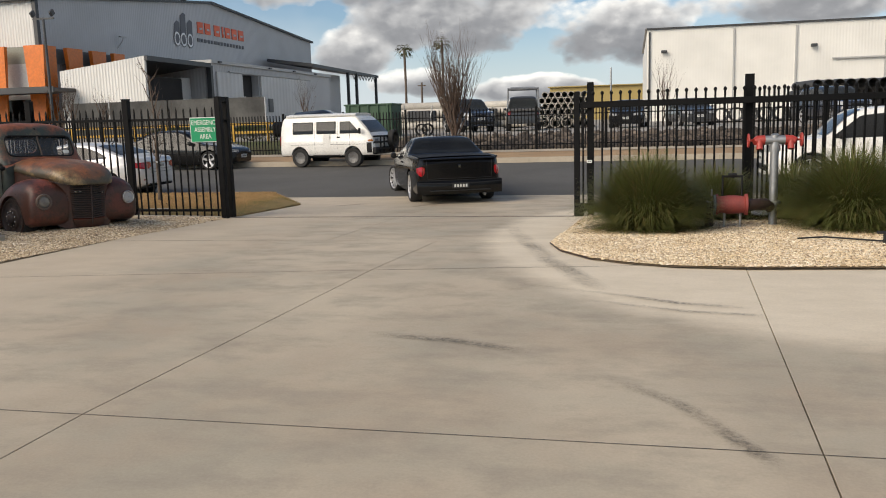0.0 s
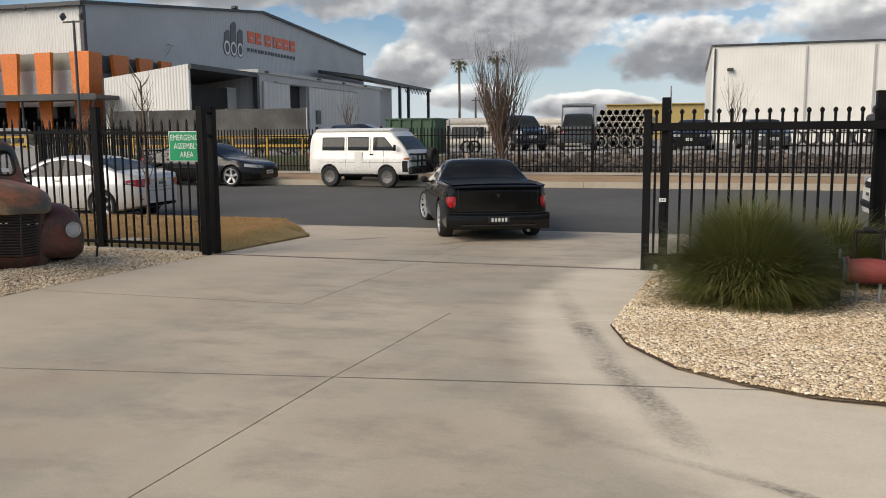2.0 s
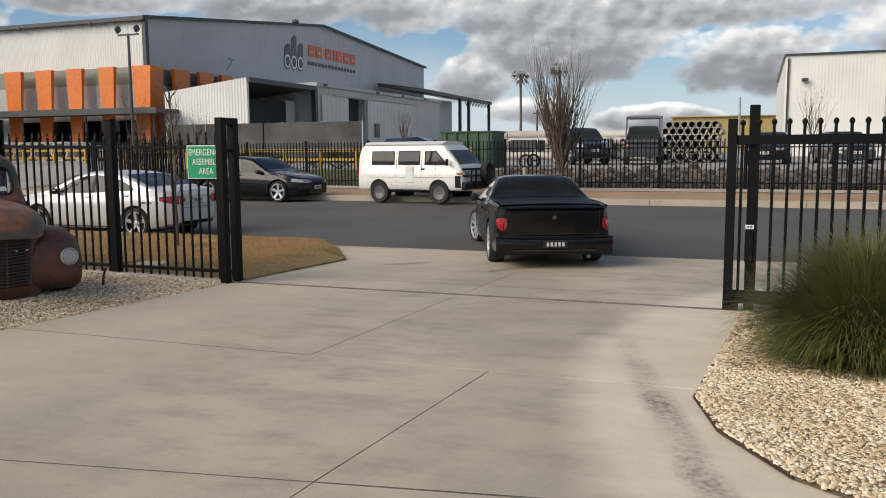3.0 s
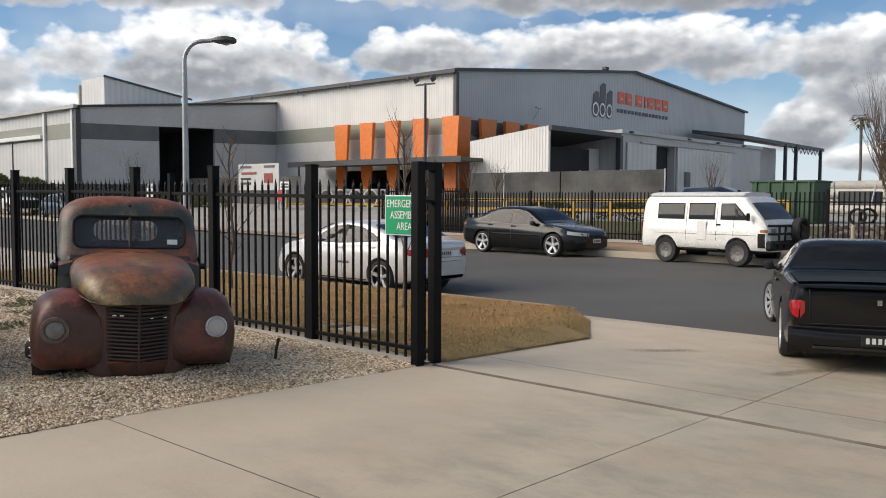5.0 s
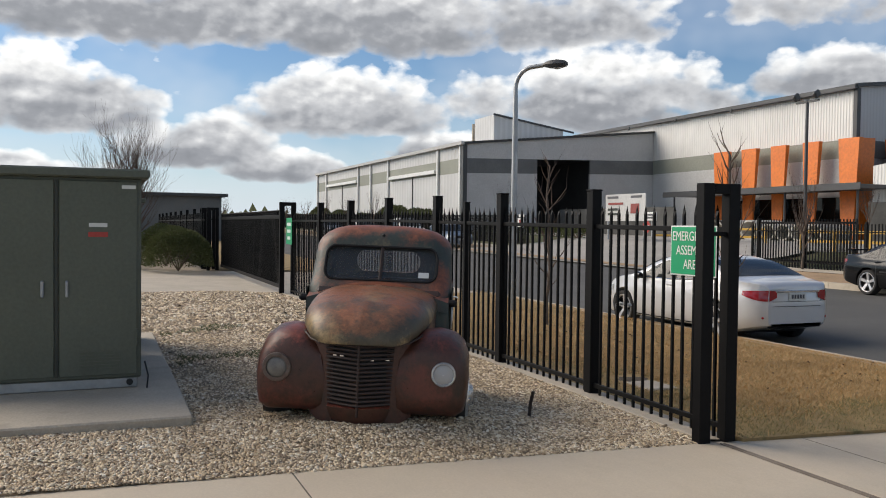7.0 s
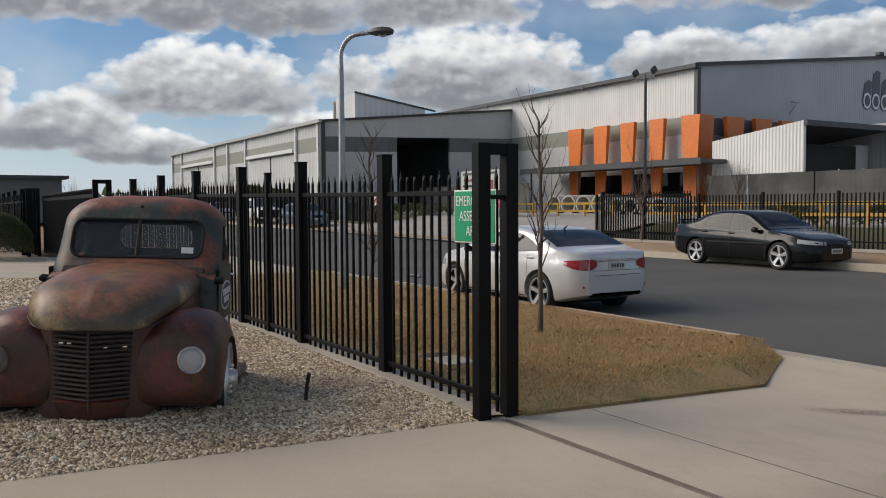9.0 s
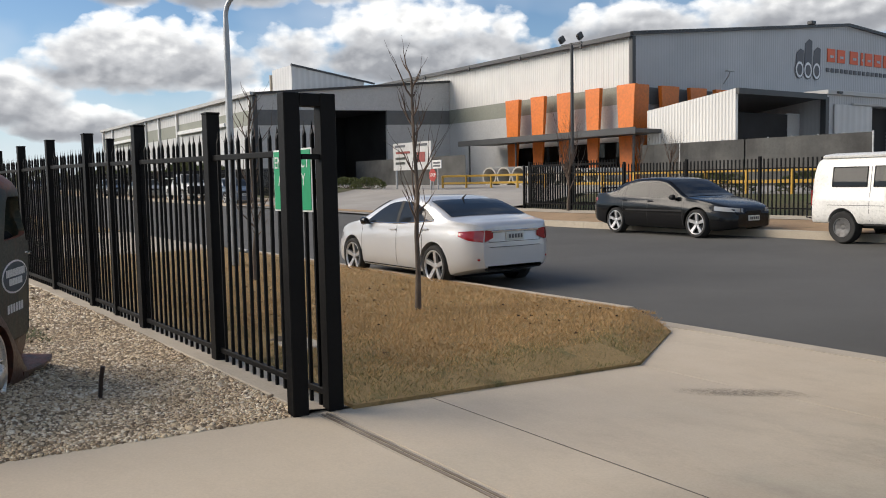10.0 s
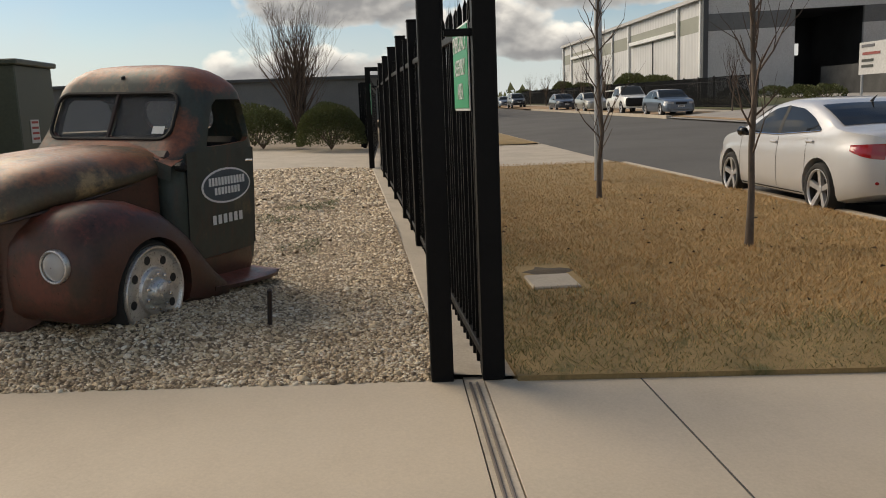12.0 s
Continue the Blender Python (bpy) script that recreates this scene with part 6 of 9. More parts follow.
# the black utility leaving through the gate
ut, s = sedan(
    "utility", "low black two-door utility with tinted glass rolling out of the drive", stand(-4.46, 20.36, 113.0),
    top=[(2.40, 0.56), (2.30, 0.70), (2.0, 0.80), (1.5, 0.89), (1.12, 0.94), (0.60, 1.205), (0.30, 1.325), (-0.1, 1.372), (-0.40, 1.362), (-0.58, 1.305), (-0.98, 1.025), (-1.12, 0.992), (-2.3, 0.975), (-2.43, 0.955), (-2.50, 0.86)],
    belt=[(2.40, 0.53), (1.4, 0.80), (0.9, 0.865), (-1.0, 0.93), (-2.3, 0.925), (-2.5, 0.80)],
    half=[(2.40, 0.52), (2.30, 0.68), (2.0, 0.82), (1.5, 0.905), (0.0, 0.925), (-1.6, 0.925), (-2.2, 0.90), (-2.42, 0.85), (-2.50, 0.79)],
    wb=2.94, track=1.60, r=0.335, tw=0.245, paint="black_car", spokes=10, rim="alloy", width=0.22, steer=radians(14),
    side_glass=[(0.92, -0.42, [(-0.42, 0.95), (0.92, 0.90)], [(-0.42, 1.268), (0.1, 1.283), (0.5, 1.15), (0.92, 0.93)])],
    screen=(1.08, 0.34), rear=(-0.55, -0.99), tail=(-2.32, 0.60, 0.80, 0.735), mirror=(0.78, 0.92), handles=((-0.2, 0.82),), plate_rear=(0.40, 0.37), group="vehicles on the drive",
    floor=[(2.40, 0.24), (1.9, 0.15), (-1.9, 0.16), (-2.5, 0.25)], tumble=0.56)
door_seams(ut, s, (0.98, -0.5), 0.26, 0.9)
for ob in ut.children:
    if ob.name.startswith("number_plate"):
        ob.data.materials[0] = MAT["black"]
        ob.data.transform(Matrix.Translation((-0.085, 0, 0)))
        for bar in ob.children:
            bar.data.materials[0] = MAT["plate"]
            bar.data.transform(Matrix.Translation((-0.085, 0, 0)))
part("tonneau", M().sheet([[(x, y, 0.994 + 0.016 * (1 - (y / 0.8) ** 2) + 0.004 * math.sin(x * 9)) for y in np.linspace(-0.80, 0.80, 9)] for x in frange(-1.12, -2.34, 10)]), "plastic", ut, "black fabric load cover", smooth=60)
for sg in (1, -1):
    part("tub_rail", M().tube([(-1.05, sg * 0.84, 0.985), (-1.7, sg * 0.855, 0.985), (-2.36, sg * 0.83, 0.97)], 0.018, 8), "black_car", ut, smooth=60)
part("bumper", M().loft([[(-2.50 - d * (1 - (y / 0.93) ** 4), y, z) for y in np.linspace(-0.90, 0.90, 13)] for z, d in ((0.23, 0.02), (0.27, 0.06), (0.36, 0.085), (0.45, 0.085), (0.50, 0.05), (0.51, -0.01))], cap=False, closed=False), "black_car", ut, smooth=60)
part("bumper_step", M().tube([(-2.53, -0.86, 0.515), (-2.585, -0.4, 0.515), (-2.59, 0, 0.515), (-2.585, 0.4, 0.515), (-2.53, 0.86, 0.515)], 0.010, 6), "plastic", ut)
part("exhaust", M().cyl((-2.40, -0.52, 0.205), (-2.56, -0.52, 0.205), 0.03, n=14), "steel_wheel", ut)
part("tailgate_lip", M().box((-2.475, 0, 0.945), (0.07, 1.52, 0.022), 0.008), "black_car", ut)
part("tailgate_seam", M().tube([(-2.508, -0.69, 0.92), (-2.508, -0.68, 0.55), (-2.508, 0.68, 0.55), (-2.508, 0.69, 0.92)], 0.005, 4), "black", ut)
part("bumper_slot", M().box((-2.578, 0, 0.30), (0.02, 1.3, 0.03), 0.008), "black", ut)
part("tailgate_badge", M().box((-2.512, 0, 0.80), (0.010, 0.05, 0.06), 0.003), "chrome", ut)
part("brake_lamp", M().box((-0.575, 0, 1.297), (0.02, 0.32, 0.022), 0.005), "tail_red", ut)
sk = M()
for k in range(5):
    sk.box((-0.78 + 0.07 * k, s.side(-0.7, 1.06 + 0.02 * k, 0.004), 1.04 + 0.025 * k), (0.045, 0.003, 0.10 - 0.012 * k))
part("side_decal", sk, "logo_white", ut, "pale worn sticker shapes")


# the white van on the far verge
def van():
    s = Shape(
        top=[(2.02, 0.62), (1.98, 0.98), (1.90, 1.14), (1.42, 1.66), (1.28, 1.78), (1.0, 1.82), (-1.7, 1.82), (-1.86, 1.78), (-1.98, 1.45), (-2.03, 0.9)],
        belt=[(2.02, 0.6), (1.9, 1.06), (1.5, 1.10), (-2.0, 1.10), (-2.03, 0.85)],
        half=[(2.02, 0.70), (1.95, 0.80), (1.7, 0.838), (0.0, 0.845), (-1.7, 0.835), (-1.95, 0.79), (-2.03, 0.72)], sill=0.40, tumble=0.13)
    v = thing("van", "old white high-riding passenger van with a black bull bar", "van", stand(-10.28, 29.45, -7.0, -0.075), "parked cars")
    wb, r = 2.28, 0.325
    part("body", finish(arches(s.body(50).mesh("body"), wb, r, 0.52, 0.055, 0.37), "van_white", 30), None, v)
    part("underbody", M().box((0, 0, 0.44), (3.2, 1.1, 0.24), 0.03), "black", v)
    for x0, x1, z0, z1 in ((1.42, 0.62, 1.20, 1.60), (0.42, -0.38, 1.20, 1.61), (-0.55, -1.42, 1.20, 1.60)):
        for sg in (1, -1):
            lo = lambda x, a=z0: a + (0.0 if x < 1.0 else 0.0)
            hi = lambda x, b=z1: b - max(0, x - 1.02) * 0.92
            g = part("side_window", s.side_patch(frange(x0, x1, 6), lo, hi, sg, 0.008, 4), "glass", v)
            pts = [(x, sg * s.side(x, z, 0.010), z) for x, z in ((x0, lo(x0)), (x0, hi(x0)), ((x0 + x1) / 2, hi((x0 + x1) / 2)), (x1, hi(x1)), (x1, lo(x1)), (x0, lo(x0)))]
            part("window_seal", M().tube(pts, 0.014, 5), "plastic", g)
    part("windscreen", s.top_patch(1.86, 1.46, 0.05), "glass_mid", v)
    roof = M().loft([[(x, y * k, z) for y, z in ((-0.72, 1.80), (-0.73, 1.84), (-0.66, 1.875), (-0.3, 1.90 + 0.01 * k), (0.3, 1.90 + 0.01 * k), (0.66, 1.875), (0.73, 1.84), (0.72, 1.80))] for x, k in ((1.22, 0.90), (1.12, 0.98), (0.4, 1), (-1.6, 1), (-1.75, 0.97))])
    part("pop_top", roof, "van_white", v, "white fibreglass pop-top roof", smooth=35)
    bar = M()
    for z in (0.62, 0.86, 1.06):
        bar.tube([(1.95, -0.72, z), (2.16, -0.60, z), (2.20, 0, z), (2.16, 0.60, z), (1.95, 0.72, z)], 0.032, 8)
    for y in (-0.55, -0.25, 0.25, 0.55):
        bar.tube([(2.17, y, 0.50), (2.19, y, 1.08)], 0.03, 8)
    part("bull_bar", bar, "plastic", v, "black steel bull bar", smooth=40)
    part("front_bumper", M().box((2.03, 0, 0.56), (0.22, 1.62, 0.24), 0.05), "plastic", v)
    part("front_panel", s.side_patch(frange(1.74, 1.985, 4), 0.50, 0.86, 1, 0.006), "plastic", v)
    part("front_panel", s.side_patch(frange(1.74, 1.985, 4), 0.50, 0.86, -1, 0.006), "plastic", v)
    for sg in (1, -1):
        part("indicator", s.side_patch(frange(1.80, 1.975, 4), 0.89, 0.96, sg, 0.012), "amber", v)
        part("head_lamp", M().box((2.01, sg * 0.55, 0.90), (0.03, 0.28, 0.17), 0.01), "head_lens", v)
        part("tail_lamp", M().box((-2.02, sg * 0.68, 0.95), (0.03, 0.14, 0.34), 0.01), "tail_red", v)
        part("sill_step", M().box((0, sg * 0.80, 0.41), (1.2, 0.10, 0.05), 0.015), "plastic", v)
        y = s.side(1.3, 1.2, 0)
        part("mirror", M().box((1.50, sg * (y + 0.12), 1.27), (0.06, 0.14, 0.20), 0.025), "plastic", v)
        part("door_handle", M().box((0.56, sg * (s.side(0.56, 1.05, 0) + 0.012), 1.06), (0.14, 0.025, 0.045), 0.01), "plastic", v)
    part("door_patch", M().box((0.05, -(s.side(0.05, 0.9, 0) + 0.008), 0.90), (0.30, 0.016, 0.50), 0.006), "van_white", v, "square white repair panel on the sliding door")
    for x in (0.50, -0.46, 1.02):
        for sg in (1, -1):
            part("door_seam", s.side_patch([x - 0.006, x + 0.006], 0.48, 1.62, sg, 0.003, 6), "black", v)
    for sg in (1, -1):
        part("waist_line", s.side_patch(frange(-1.95, 1.7, 8), 0.80, 0.812, sg, 0.003, 1), "steel_wheel", v)
    part("tow_bar", M().tube([(-1.9, 0, 0.42), (-2.15, 0, 0.42), (-2.22, 0, 0.48)], 0.03, 6), "black", v)
    ladder = M()
    ladder.tube([(-2.04, -0.66, 0.5), (-2.20, -0.68, 0.52), (-2.20, -0.68, 0.80), (-2.06, -0.66, 0.84)], 0.018, 6)
    part("rear_bar", ladder, "plastic", v)
    wheels(v, wb, 1.42, r, 0.235, 8, "steel_wheel", width=0.45, k=0.58)
    sparew = part("spare_wheel", tyre_mesh(0.33, 0.2), None, v, at=Matrix.Translation((2.30, 0.3, 0.9)) @ Matrix.Rotation(radians(90), 4, "Z"))
    # a short-wheelbase body
    for ob in v.children:
        if ob.name.startswith(("tyre", "spare")):
            ob.location.x *= 0.90
        else:
            for o in (ob, *ob.children):
                o.data.transform(Matrix.Diagonal((0.90, 1, 0.965, 1)))
    return v


van()


# plainer vehicles further off
def far_car(kind, paint, label, x, y, yaw, glass="glass_mid", lift=0.0, group="far parked cars"):
    if kind == "suv":
        t = [(2.30, 0.75), (2.2, 0.95), (1.5, 1.08), (1.15, 1.12), (0.65, 1.55), (0.3, 1.70), (-0.5, 1.74), (-1.9, 1.68), (-2.15, 1.2), (-2.3, 0.8)]
        b, sl, rr = [(2.3, 0.7), (1.2, 1.02), (-2.1, 1.08), (-2.3, 0.75)], 0.30, 0.37
        side = [(0.95, -0.10, [(-0.1, 1.10), (0.95, 1.08)], [(-0.1, 1.60), (0.4, 1.56), (0.95, 1.14)]), (-0.18, -1.9, [(-1.9, 1.13), (-0.18, 1.10)], [(-1.9, 1.5), (-1.2, 1.62), (-0.18, 1.62)])]
        scr, rear = (1.12, 0.40), (-1.93, -2.12)
    elif kind == "pickup":
        t = [(2.5, 0.80), (2.4, 1.0), (1.6, 1.10), (1.2, 1.14), (0.75, 1.55), (0.45, 1.74), (-0.4, 1.76), (-0.62, 1.66), (-0.75, 1.10), (-0.8, 1.02), (-2.4, 1.02), (-2.5, 0.85)]
        b, sl, rr = [(2.5, 0.75), (1.2, 1.04), (-0.75, 1.06), (-2.5, 0.82)], 0.36, 0.38
        side = [(0.98, -0.55, [(-0.55, 1.12), (0.98, 1.10)], [(-0.55, 1.60), (0.45, 1.60), (0.98, 1.16)])]
        scr, rear = (1.16, 0.50), (-0.62, -0.74)
    else:
        t = [(2.25, 0.60), (2.15, 0.74), (1.5, 0.90), (1.1, 0.95), (0.55, 1.27), (0.25, 1.40), (-0.6, 1.44), (-1.1, 1.34), (-1.7, 1.05), (-2.2, 1.02), (-2.3, 0.8)]
        b, sl, rr = [(2.25, 0.56), (1.0, 0.89), (-1.6, 0.95), (-2.3, 0.75)], 0.20, 0.32
        side = [(0.85, -0.15, [(-0.15, 0.94), (0.85, 0.92)], [(-0.15, 1.36), (0.3, 1.31), (0.85, 0.97)]), (-0.22, -1.4, [(-1.4, 0.97), (-0.22, 0.94)], [(-1.4, 1.06), (-0.9, 1.30), (-0.22, 1.37)])]
        scr, rear = (1.05, 0.30), (-1.15, -1.65)
    n = {"suv": 2.3, "pickup": 2.5}.get(kind, 2.25)
    h = [(n, 0.60), (n - 0.12, 0.76), (n - 0.45, 0.87), (0, 0.90), (-n + 0.4, 0.88), (-n + 0.1, 0.80), (min(p[0] for p in t), 0.70)]
    zf = {"suv": (1.9, 0.80, 0.95, 0.5), "pickup": (2.1, 0.85, 1.0, 0.5)}.get(kind, (1.9, 0.62, 0.73, 0.42))
    zr = {"suv": (-2.1, 0.9, 1.15, 0.62), "pickup": (-2.35, 0.78, 0.98, 0.68)}.get(kind, (-2.1, 0.76, 0.92, 0.5))
    car, s = sedan({"suv": "suv", "pickup": "pickup_truck"}.get(kind, "sedan"), label, stand(x, y, yaw, lift), t, b, h, {"suv": 2.75, "pickup": 3.0}.get(kind, 2.65), 1.54, rr, 0.23, paint, side, scr, rear, sill=sl, head=zf, tail=zr, mirror=(0.8, 1.12 if kind != "sedan" else 0.95), group=group, plate_front=(0.5 if kind == "sedan" else 0.66, 0.37), glass=glass)
    part("grille", M().box((n + 0.004, 0, zf[1] + 0.03), (0.02, 0.62, 0.12), 0.01), "plastic", car)
    part("bumper", M().box((n - 0.02, 0, sl + 0.16), (0.10, 1.3, 0.16), 0.04), "plastic" if kind != "sedan" else paint, car)
    return car


row = "cars parked down the street"
far_car("sedan", "steel_blue", "dark blue-grey sedan parked down the street", -50.0, 30.3, 0, group=row)
pk = far_car("pickup", "van_white", "white pickup with a black front bar parked down the street", -58.0, 30.3, 0, group=row)
part("front_bar", M().box((2.55, 0, 0.72), (0.22, 1.7, 0.5), 0.08), "plastic", pk, "black steel front bar")
part("tray_frame", M().box((-1.6, 0, 1.5), (1.7, 1.7, 0.06), 0.01), "van_white", pk)
far_car("sedan", "champagne", "pale champagne sedan parked down the street", -68.5, 30.4, 0, group=row)
far_car("sedan", "dark_grey_car", "dark grey sedan parked down the street", -79.5, 30.4, 0, group=row)
far_car("suv", "dark_grey_car", "dark grey wagon parked far down the street", -107, 30.4, 0, group=row)
far_car("sedan", "steel_blue", "blue-grey sedan parked far down the street", -118, 30.4, 0, group=row)
yard = "vehicles in the yard across the street"
far_car("suv", "navy", "dark blue four-wheel drive facing the fence", -8.6, 45.5, -62, group=yard, lift=0.02)
rk = far_car("pickup", "dark_grey_car", "dark tray truck with a steel ladder rack", -5.7, 45.8, 98, group=yard, lift=0.02)
rack = M()
for x in (-2.2, -0.9, 0.5):
    for y in (-0.8, 0.8):
        rack.tube([(x, y, 0.9), (x, y * 0.95, 2.12)], 0.03, 6)
    rack.tube([(x, -0.76, 2.12), (x, 0.76, 2.12)], 0.03, 6)
for y in (-0.76, 0.76):
    rack.tube([(-2.2, y, 2.12), (0.9, y, 2.12), (1.3, y, 1.75)], 0.03, 6)
rack.box((0.3, 0, 2.2), (0.5, 1.3, 0.14), 0.04)
part("ladder_rack", rack, "galv", rk, "grey steel ladder rack")
part("tray", M().box((-1.6, 0, 1.05), (1.9, 1.75, 0.12), 0.02), "steel_wheel", rk)
far_car("sedan", "black_car", "black car parked in the yard", -0.2, 46.5, -95, group=yard, lift=0.02)
far_car("sedan", "dark_grey_car", "dark grey car parked in the yard", 2.9, 47.5, -80, group=yard, lift=0.02)
far_car("suv", "navy", "dark blue four-wheel drive by the pipe stacks", 9.4, 45.0, -75, group=yard, lift=0.02)
far_car("suv", "van_white", "white four-wheel drive parked on the street beyond the gate", 5.2, 21.4, 180, group="parked cars", glass="glass")


# ---- the rusted truck on the pebbles ----
def rounded(x0, x1, hw, z, r, n=5):
    """A rounded rectangle in plan: from x0 (rear) to x1 (front), half width hw."""
    pts = []
    for cx, cy, a0 in ((x1 - r, hw - r, 0), (x0 + r, hw - r, 90), (x0 + r, -hw + r, 180), (x1 - r, -hw + r, 270)):
        for k in range(n + 1):
            a = radians(a0 + 90 * k / n)
            pts.append((cx + r * math.cos(a), cy + r * math.sin(a), z))
    return pts


def pill(y0, y1, z0, z1, r, n=5):
    pts = []
    for cy, cz, a0 in ((y1 - r, z1 - r, 0), (y0 + r, z1 - r, 90), (y0 + r, z0 + r, 180), (y1 - r, z0 + r, 270)):
        for k in range(n + 1):
            a = radians(a0 + 90 * k / n)
            pts.append((cy + r * math.cos(a), cz + r * math.sin(a)))
    return pts


def truck():
    t = thing("truck_shell", "rusted old pickup cab and front sunk on the pebbles", "old truck", pose(-8.03, 12.05, -0.065, -1.8, 0, -24.2))
    # cab: rings from the sill to the roof: rear x, front x, half width, height, corner radius
    levels = [(-1.99, -1.02, 0.650, 0.22, 0.10), (-2.01, -1.00, 0.670, 0.40, 0.12), (-2.03, -1.00, 0.680, 0.75, 0.14), (-2.03, -1.02, 0.680, 1.02, 0.16), (-2.02, -1.11, 0.677, 1.12, 0.17), (-2.00, -1.19, 0.674, 1.22, 0.18),
              (-1.97, -1.26, 0.668, 1.36, 0.19), (-1.94, -1.31, 0.658, 1.48, 0.20), (-1.915, -1.33, 0.630, 1.540, 0.21), (-1.87, -1.36, 0.580, 1.592, 0.22), (-1.80, -1.42, 0.50, 1.638, 0.18), (-1.73, -1.49, 0.38, 1.667, 0.11), (-1.65, -1.56, 0.18, 1.682, 0.04)]
    outer = M().loft([rounded(a, b, w, z, r) for a, b, w, z, r in levels])
    inner = M().loft([rounded(a + 0.04, b - 0.04, w - 0.04, z - (0.035 if z > 1.5 else 0), max(r - 0.03, 0.05)) for a, b, w, z, r in levels[1:]])
    screen = M().prism(pill(-0.525, 0.525, 1.168, 1.470, 0.085), -1.55, -0.9, "x")
    rear = M().prism(pill(-0.33, 0.33, 1.20, 1.42, 0.10), -2.3, -1.8, "x")
    side = M().prism([(-1.36, 1.10), (-1.39, 1.20), (-1.43, 1.32), (-1.47, 1.40), (-1.52, 1.43), (-1.82, 1.43), (-1.88, 1.40), (-1.91, 1.33), (-1.91, 1.22), (-1.89, 1.15), (-1.83, 1.12), (-1.6, 1.105)], -1.0, 1.0, "y")
    cab = carve(outer.mesh("cab"), [inner, screen, rear, side])
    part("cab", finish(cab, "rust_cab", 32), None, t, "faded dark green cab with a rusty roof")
    for y0, y1 in ((-0.52, -0.015), (0.015, 0.52)):
        g = M().add([(-1.17, y, 1.165) if z < 1.3 else (-1.325, y * 0.985, 1.465) for y, z in ((y0, 1.165), (y1, 1.165), (y1, 1.465), (y0, 1.465))], [(0, 1, 2, 3)])
        part("windscreen_pane", g, "glass_truck", t)
    part("centre_post", M().tube([(-1.145, 0, 1.15), (-1.305, 0, 1.475)], 0.016, 6), "rust_dark", t)
    seal = [(-1.148 - (z - 1.165) * 0.49, y, z) for y, z in pill(-0.532, 0.532, 1.162, 1.476, 0.09)]
    part("screen_seal", M().tube(seal + seal[:1], 0.014, 6), "plastic", t)
    part("sticker", M().add([(-1.178, 0.36, 1.20), (-1.178, 0.46, 1.20), (-1.205, 0.46, 1.25), (-1.205, 0.36, 1.25)], [(0, 1, 2, 3)]), "plate", t, "small pale sticker on the windscreen")
    part("rear_glass", M().prism(pill(-0.34, 0.34, 1.19, 1.43, 0.10), -1.995, -1.99, "x"), "glass_rear", t)
    part("seat", M().box((-1.72, 0, 0.82), (0.45, 1.15, 0.30), 0.06).box((-1.90, 0, 1.0), (0.10, 1.15, 0.30), 0.04), "plastic", t, "dark bench seat")
    part("dash", M().box((-1.12, 0, 1.02), (0.16, 1.2, 0.14), 0.04), "rust_dark", t)
    part("roof_lamp", M().lathe([(0, 0.018), (0.018, 0.016), (0.026, 0.008)], (-1.36, 0, 1.575), "z", 10), "plastic", t)
    # doors, a little proud of the cab
    for sg in (1, -1):
        rows = []
        for z in (0.32, 0.45, 0.60, 0.75, 0.90, 1.02, 1.075):
            w = lerp([(0.22, 0.650), (0.40, 0.670), (0.75, 0.680), (1.02, 0.680), (1.12, 0.677)], z) + 0.006
            rows.append([(x, sg * w, z) for x in (-1.115, -1.13, -1.5, -1.90, -1.915)])
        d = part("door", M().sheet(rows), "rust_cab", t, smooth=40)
        if sg > 0:
            oval = [(-1.56 + 0.300 * math.cos(a), 0.815 + 0.128 * math.sin(a)) for a in [2 * math.pi * k / 28 for k in range(28)]]
            oval2 = [(-1.56 + 0.282 * math.cos(a), 0.815 + 0.114 * math.sin(a)) for a in [2 * math.pi * k / 28 for k in range(28)]]
            em = part("emblem", M().prism(oval, 0.687, 0.691, "y"), "logo_white", d, "faded white oval emblem")
            part("emblem_field", M().prism(oval2, 0.691, 0.6925, "y"), "emblem_blue", d)
            for zz, n, wd, hh in ((0.850, 12, 0.45, 0.058), (0.780, 8, 0.32, 0.052)):
                for k in range(n):
                    part("emblem_bar", M().box((-1.56 - wd / 2 + wd * (k + 0.5) / n, 0.694, zz), (wd / n * 0.66, 0.003, hh)), "logo_white", d)
            for k in range(6):
                part("number_bar", M().box((-1.72 + 0.065 * k, 0.6875, 0.575), (0.040, 0.003, 0.066)), "logo_white", d)
        part("handle", M().tube([(-1.84, sg * 0.69, 0.98), (-1.84, sg * 0.725, 0.98), (-1.74, sg * 0.73, 0.985)], 0.010, 6), "chrome", d)
        part("hinge_knob", M().lathe([(0, 0.03), (0.05, 0.034), (0.07, 0.02)] if sg > 0 else [(-0.07, 0.02), (-0.05, 0.034), (0, 0.03)], (-1.04, sg * 0.665, 0.985), "y", 10), "plastic", d)
        for x in (-1.115, -1.915):
            part("door_gap", M().tube([(x, sg * 0.674, 0.34), (x, sg * 0.687, 1.07)], 0.004, 4), "black", d)
    # bonnet: rings from the scuttle to the nose: x, half width, crown, shoulder, lower edge
    rows = []
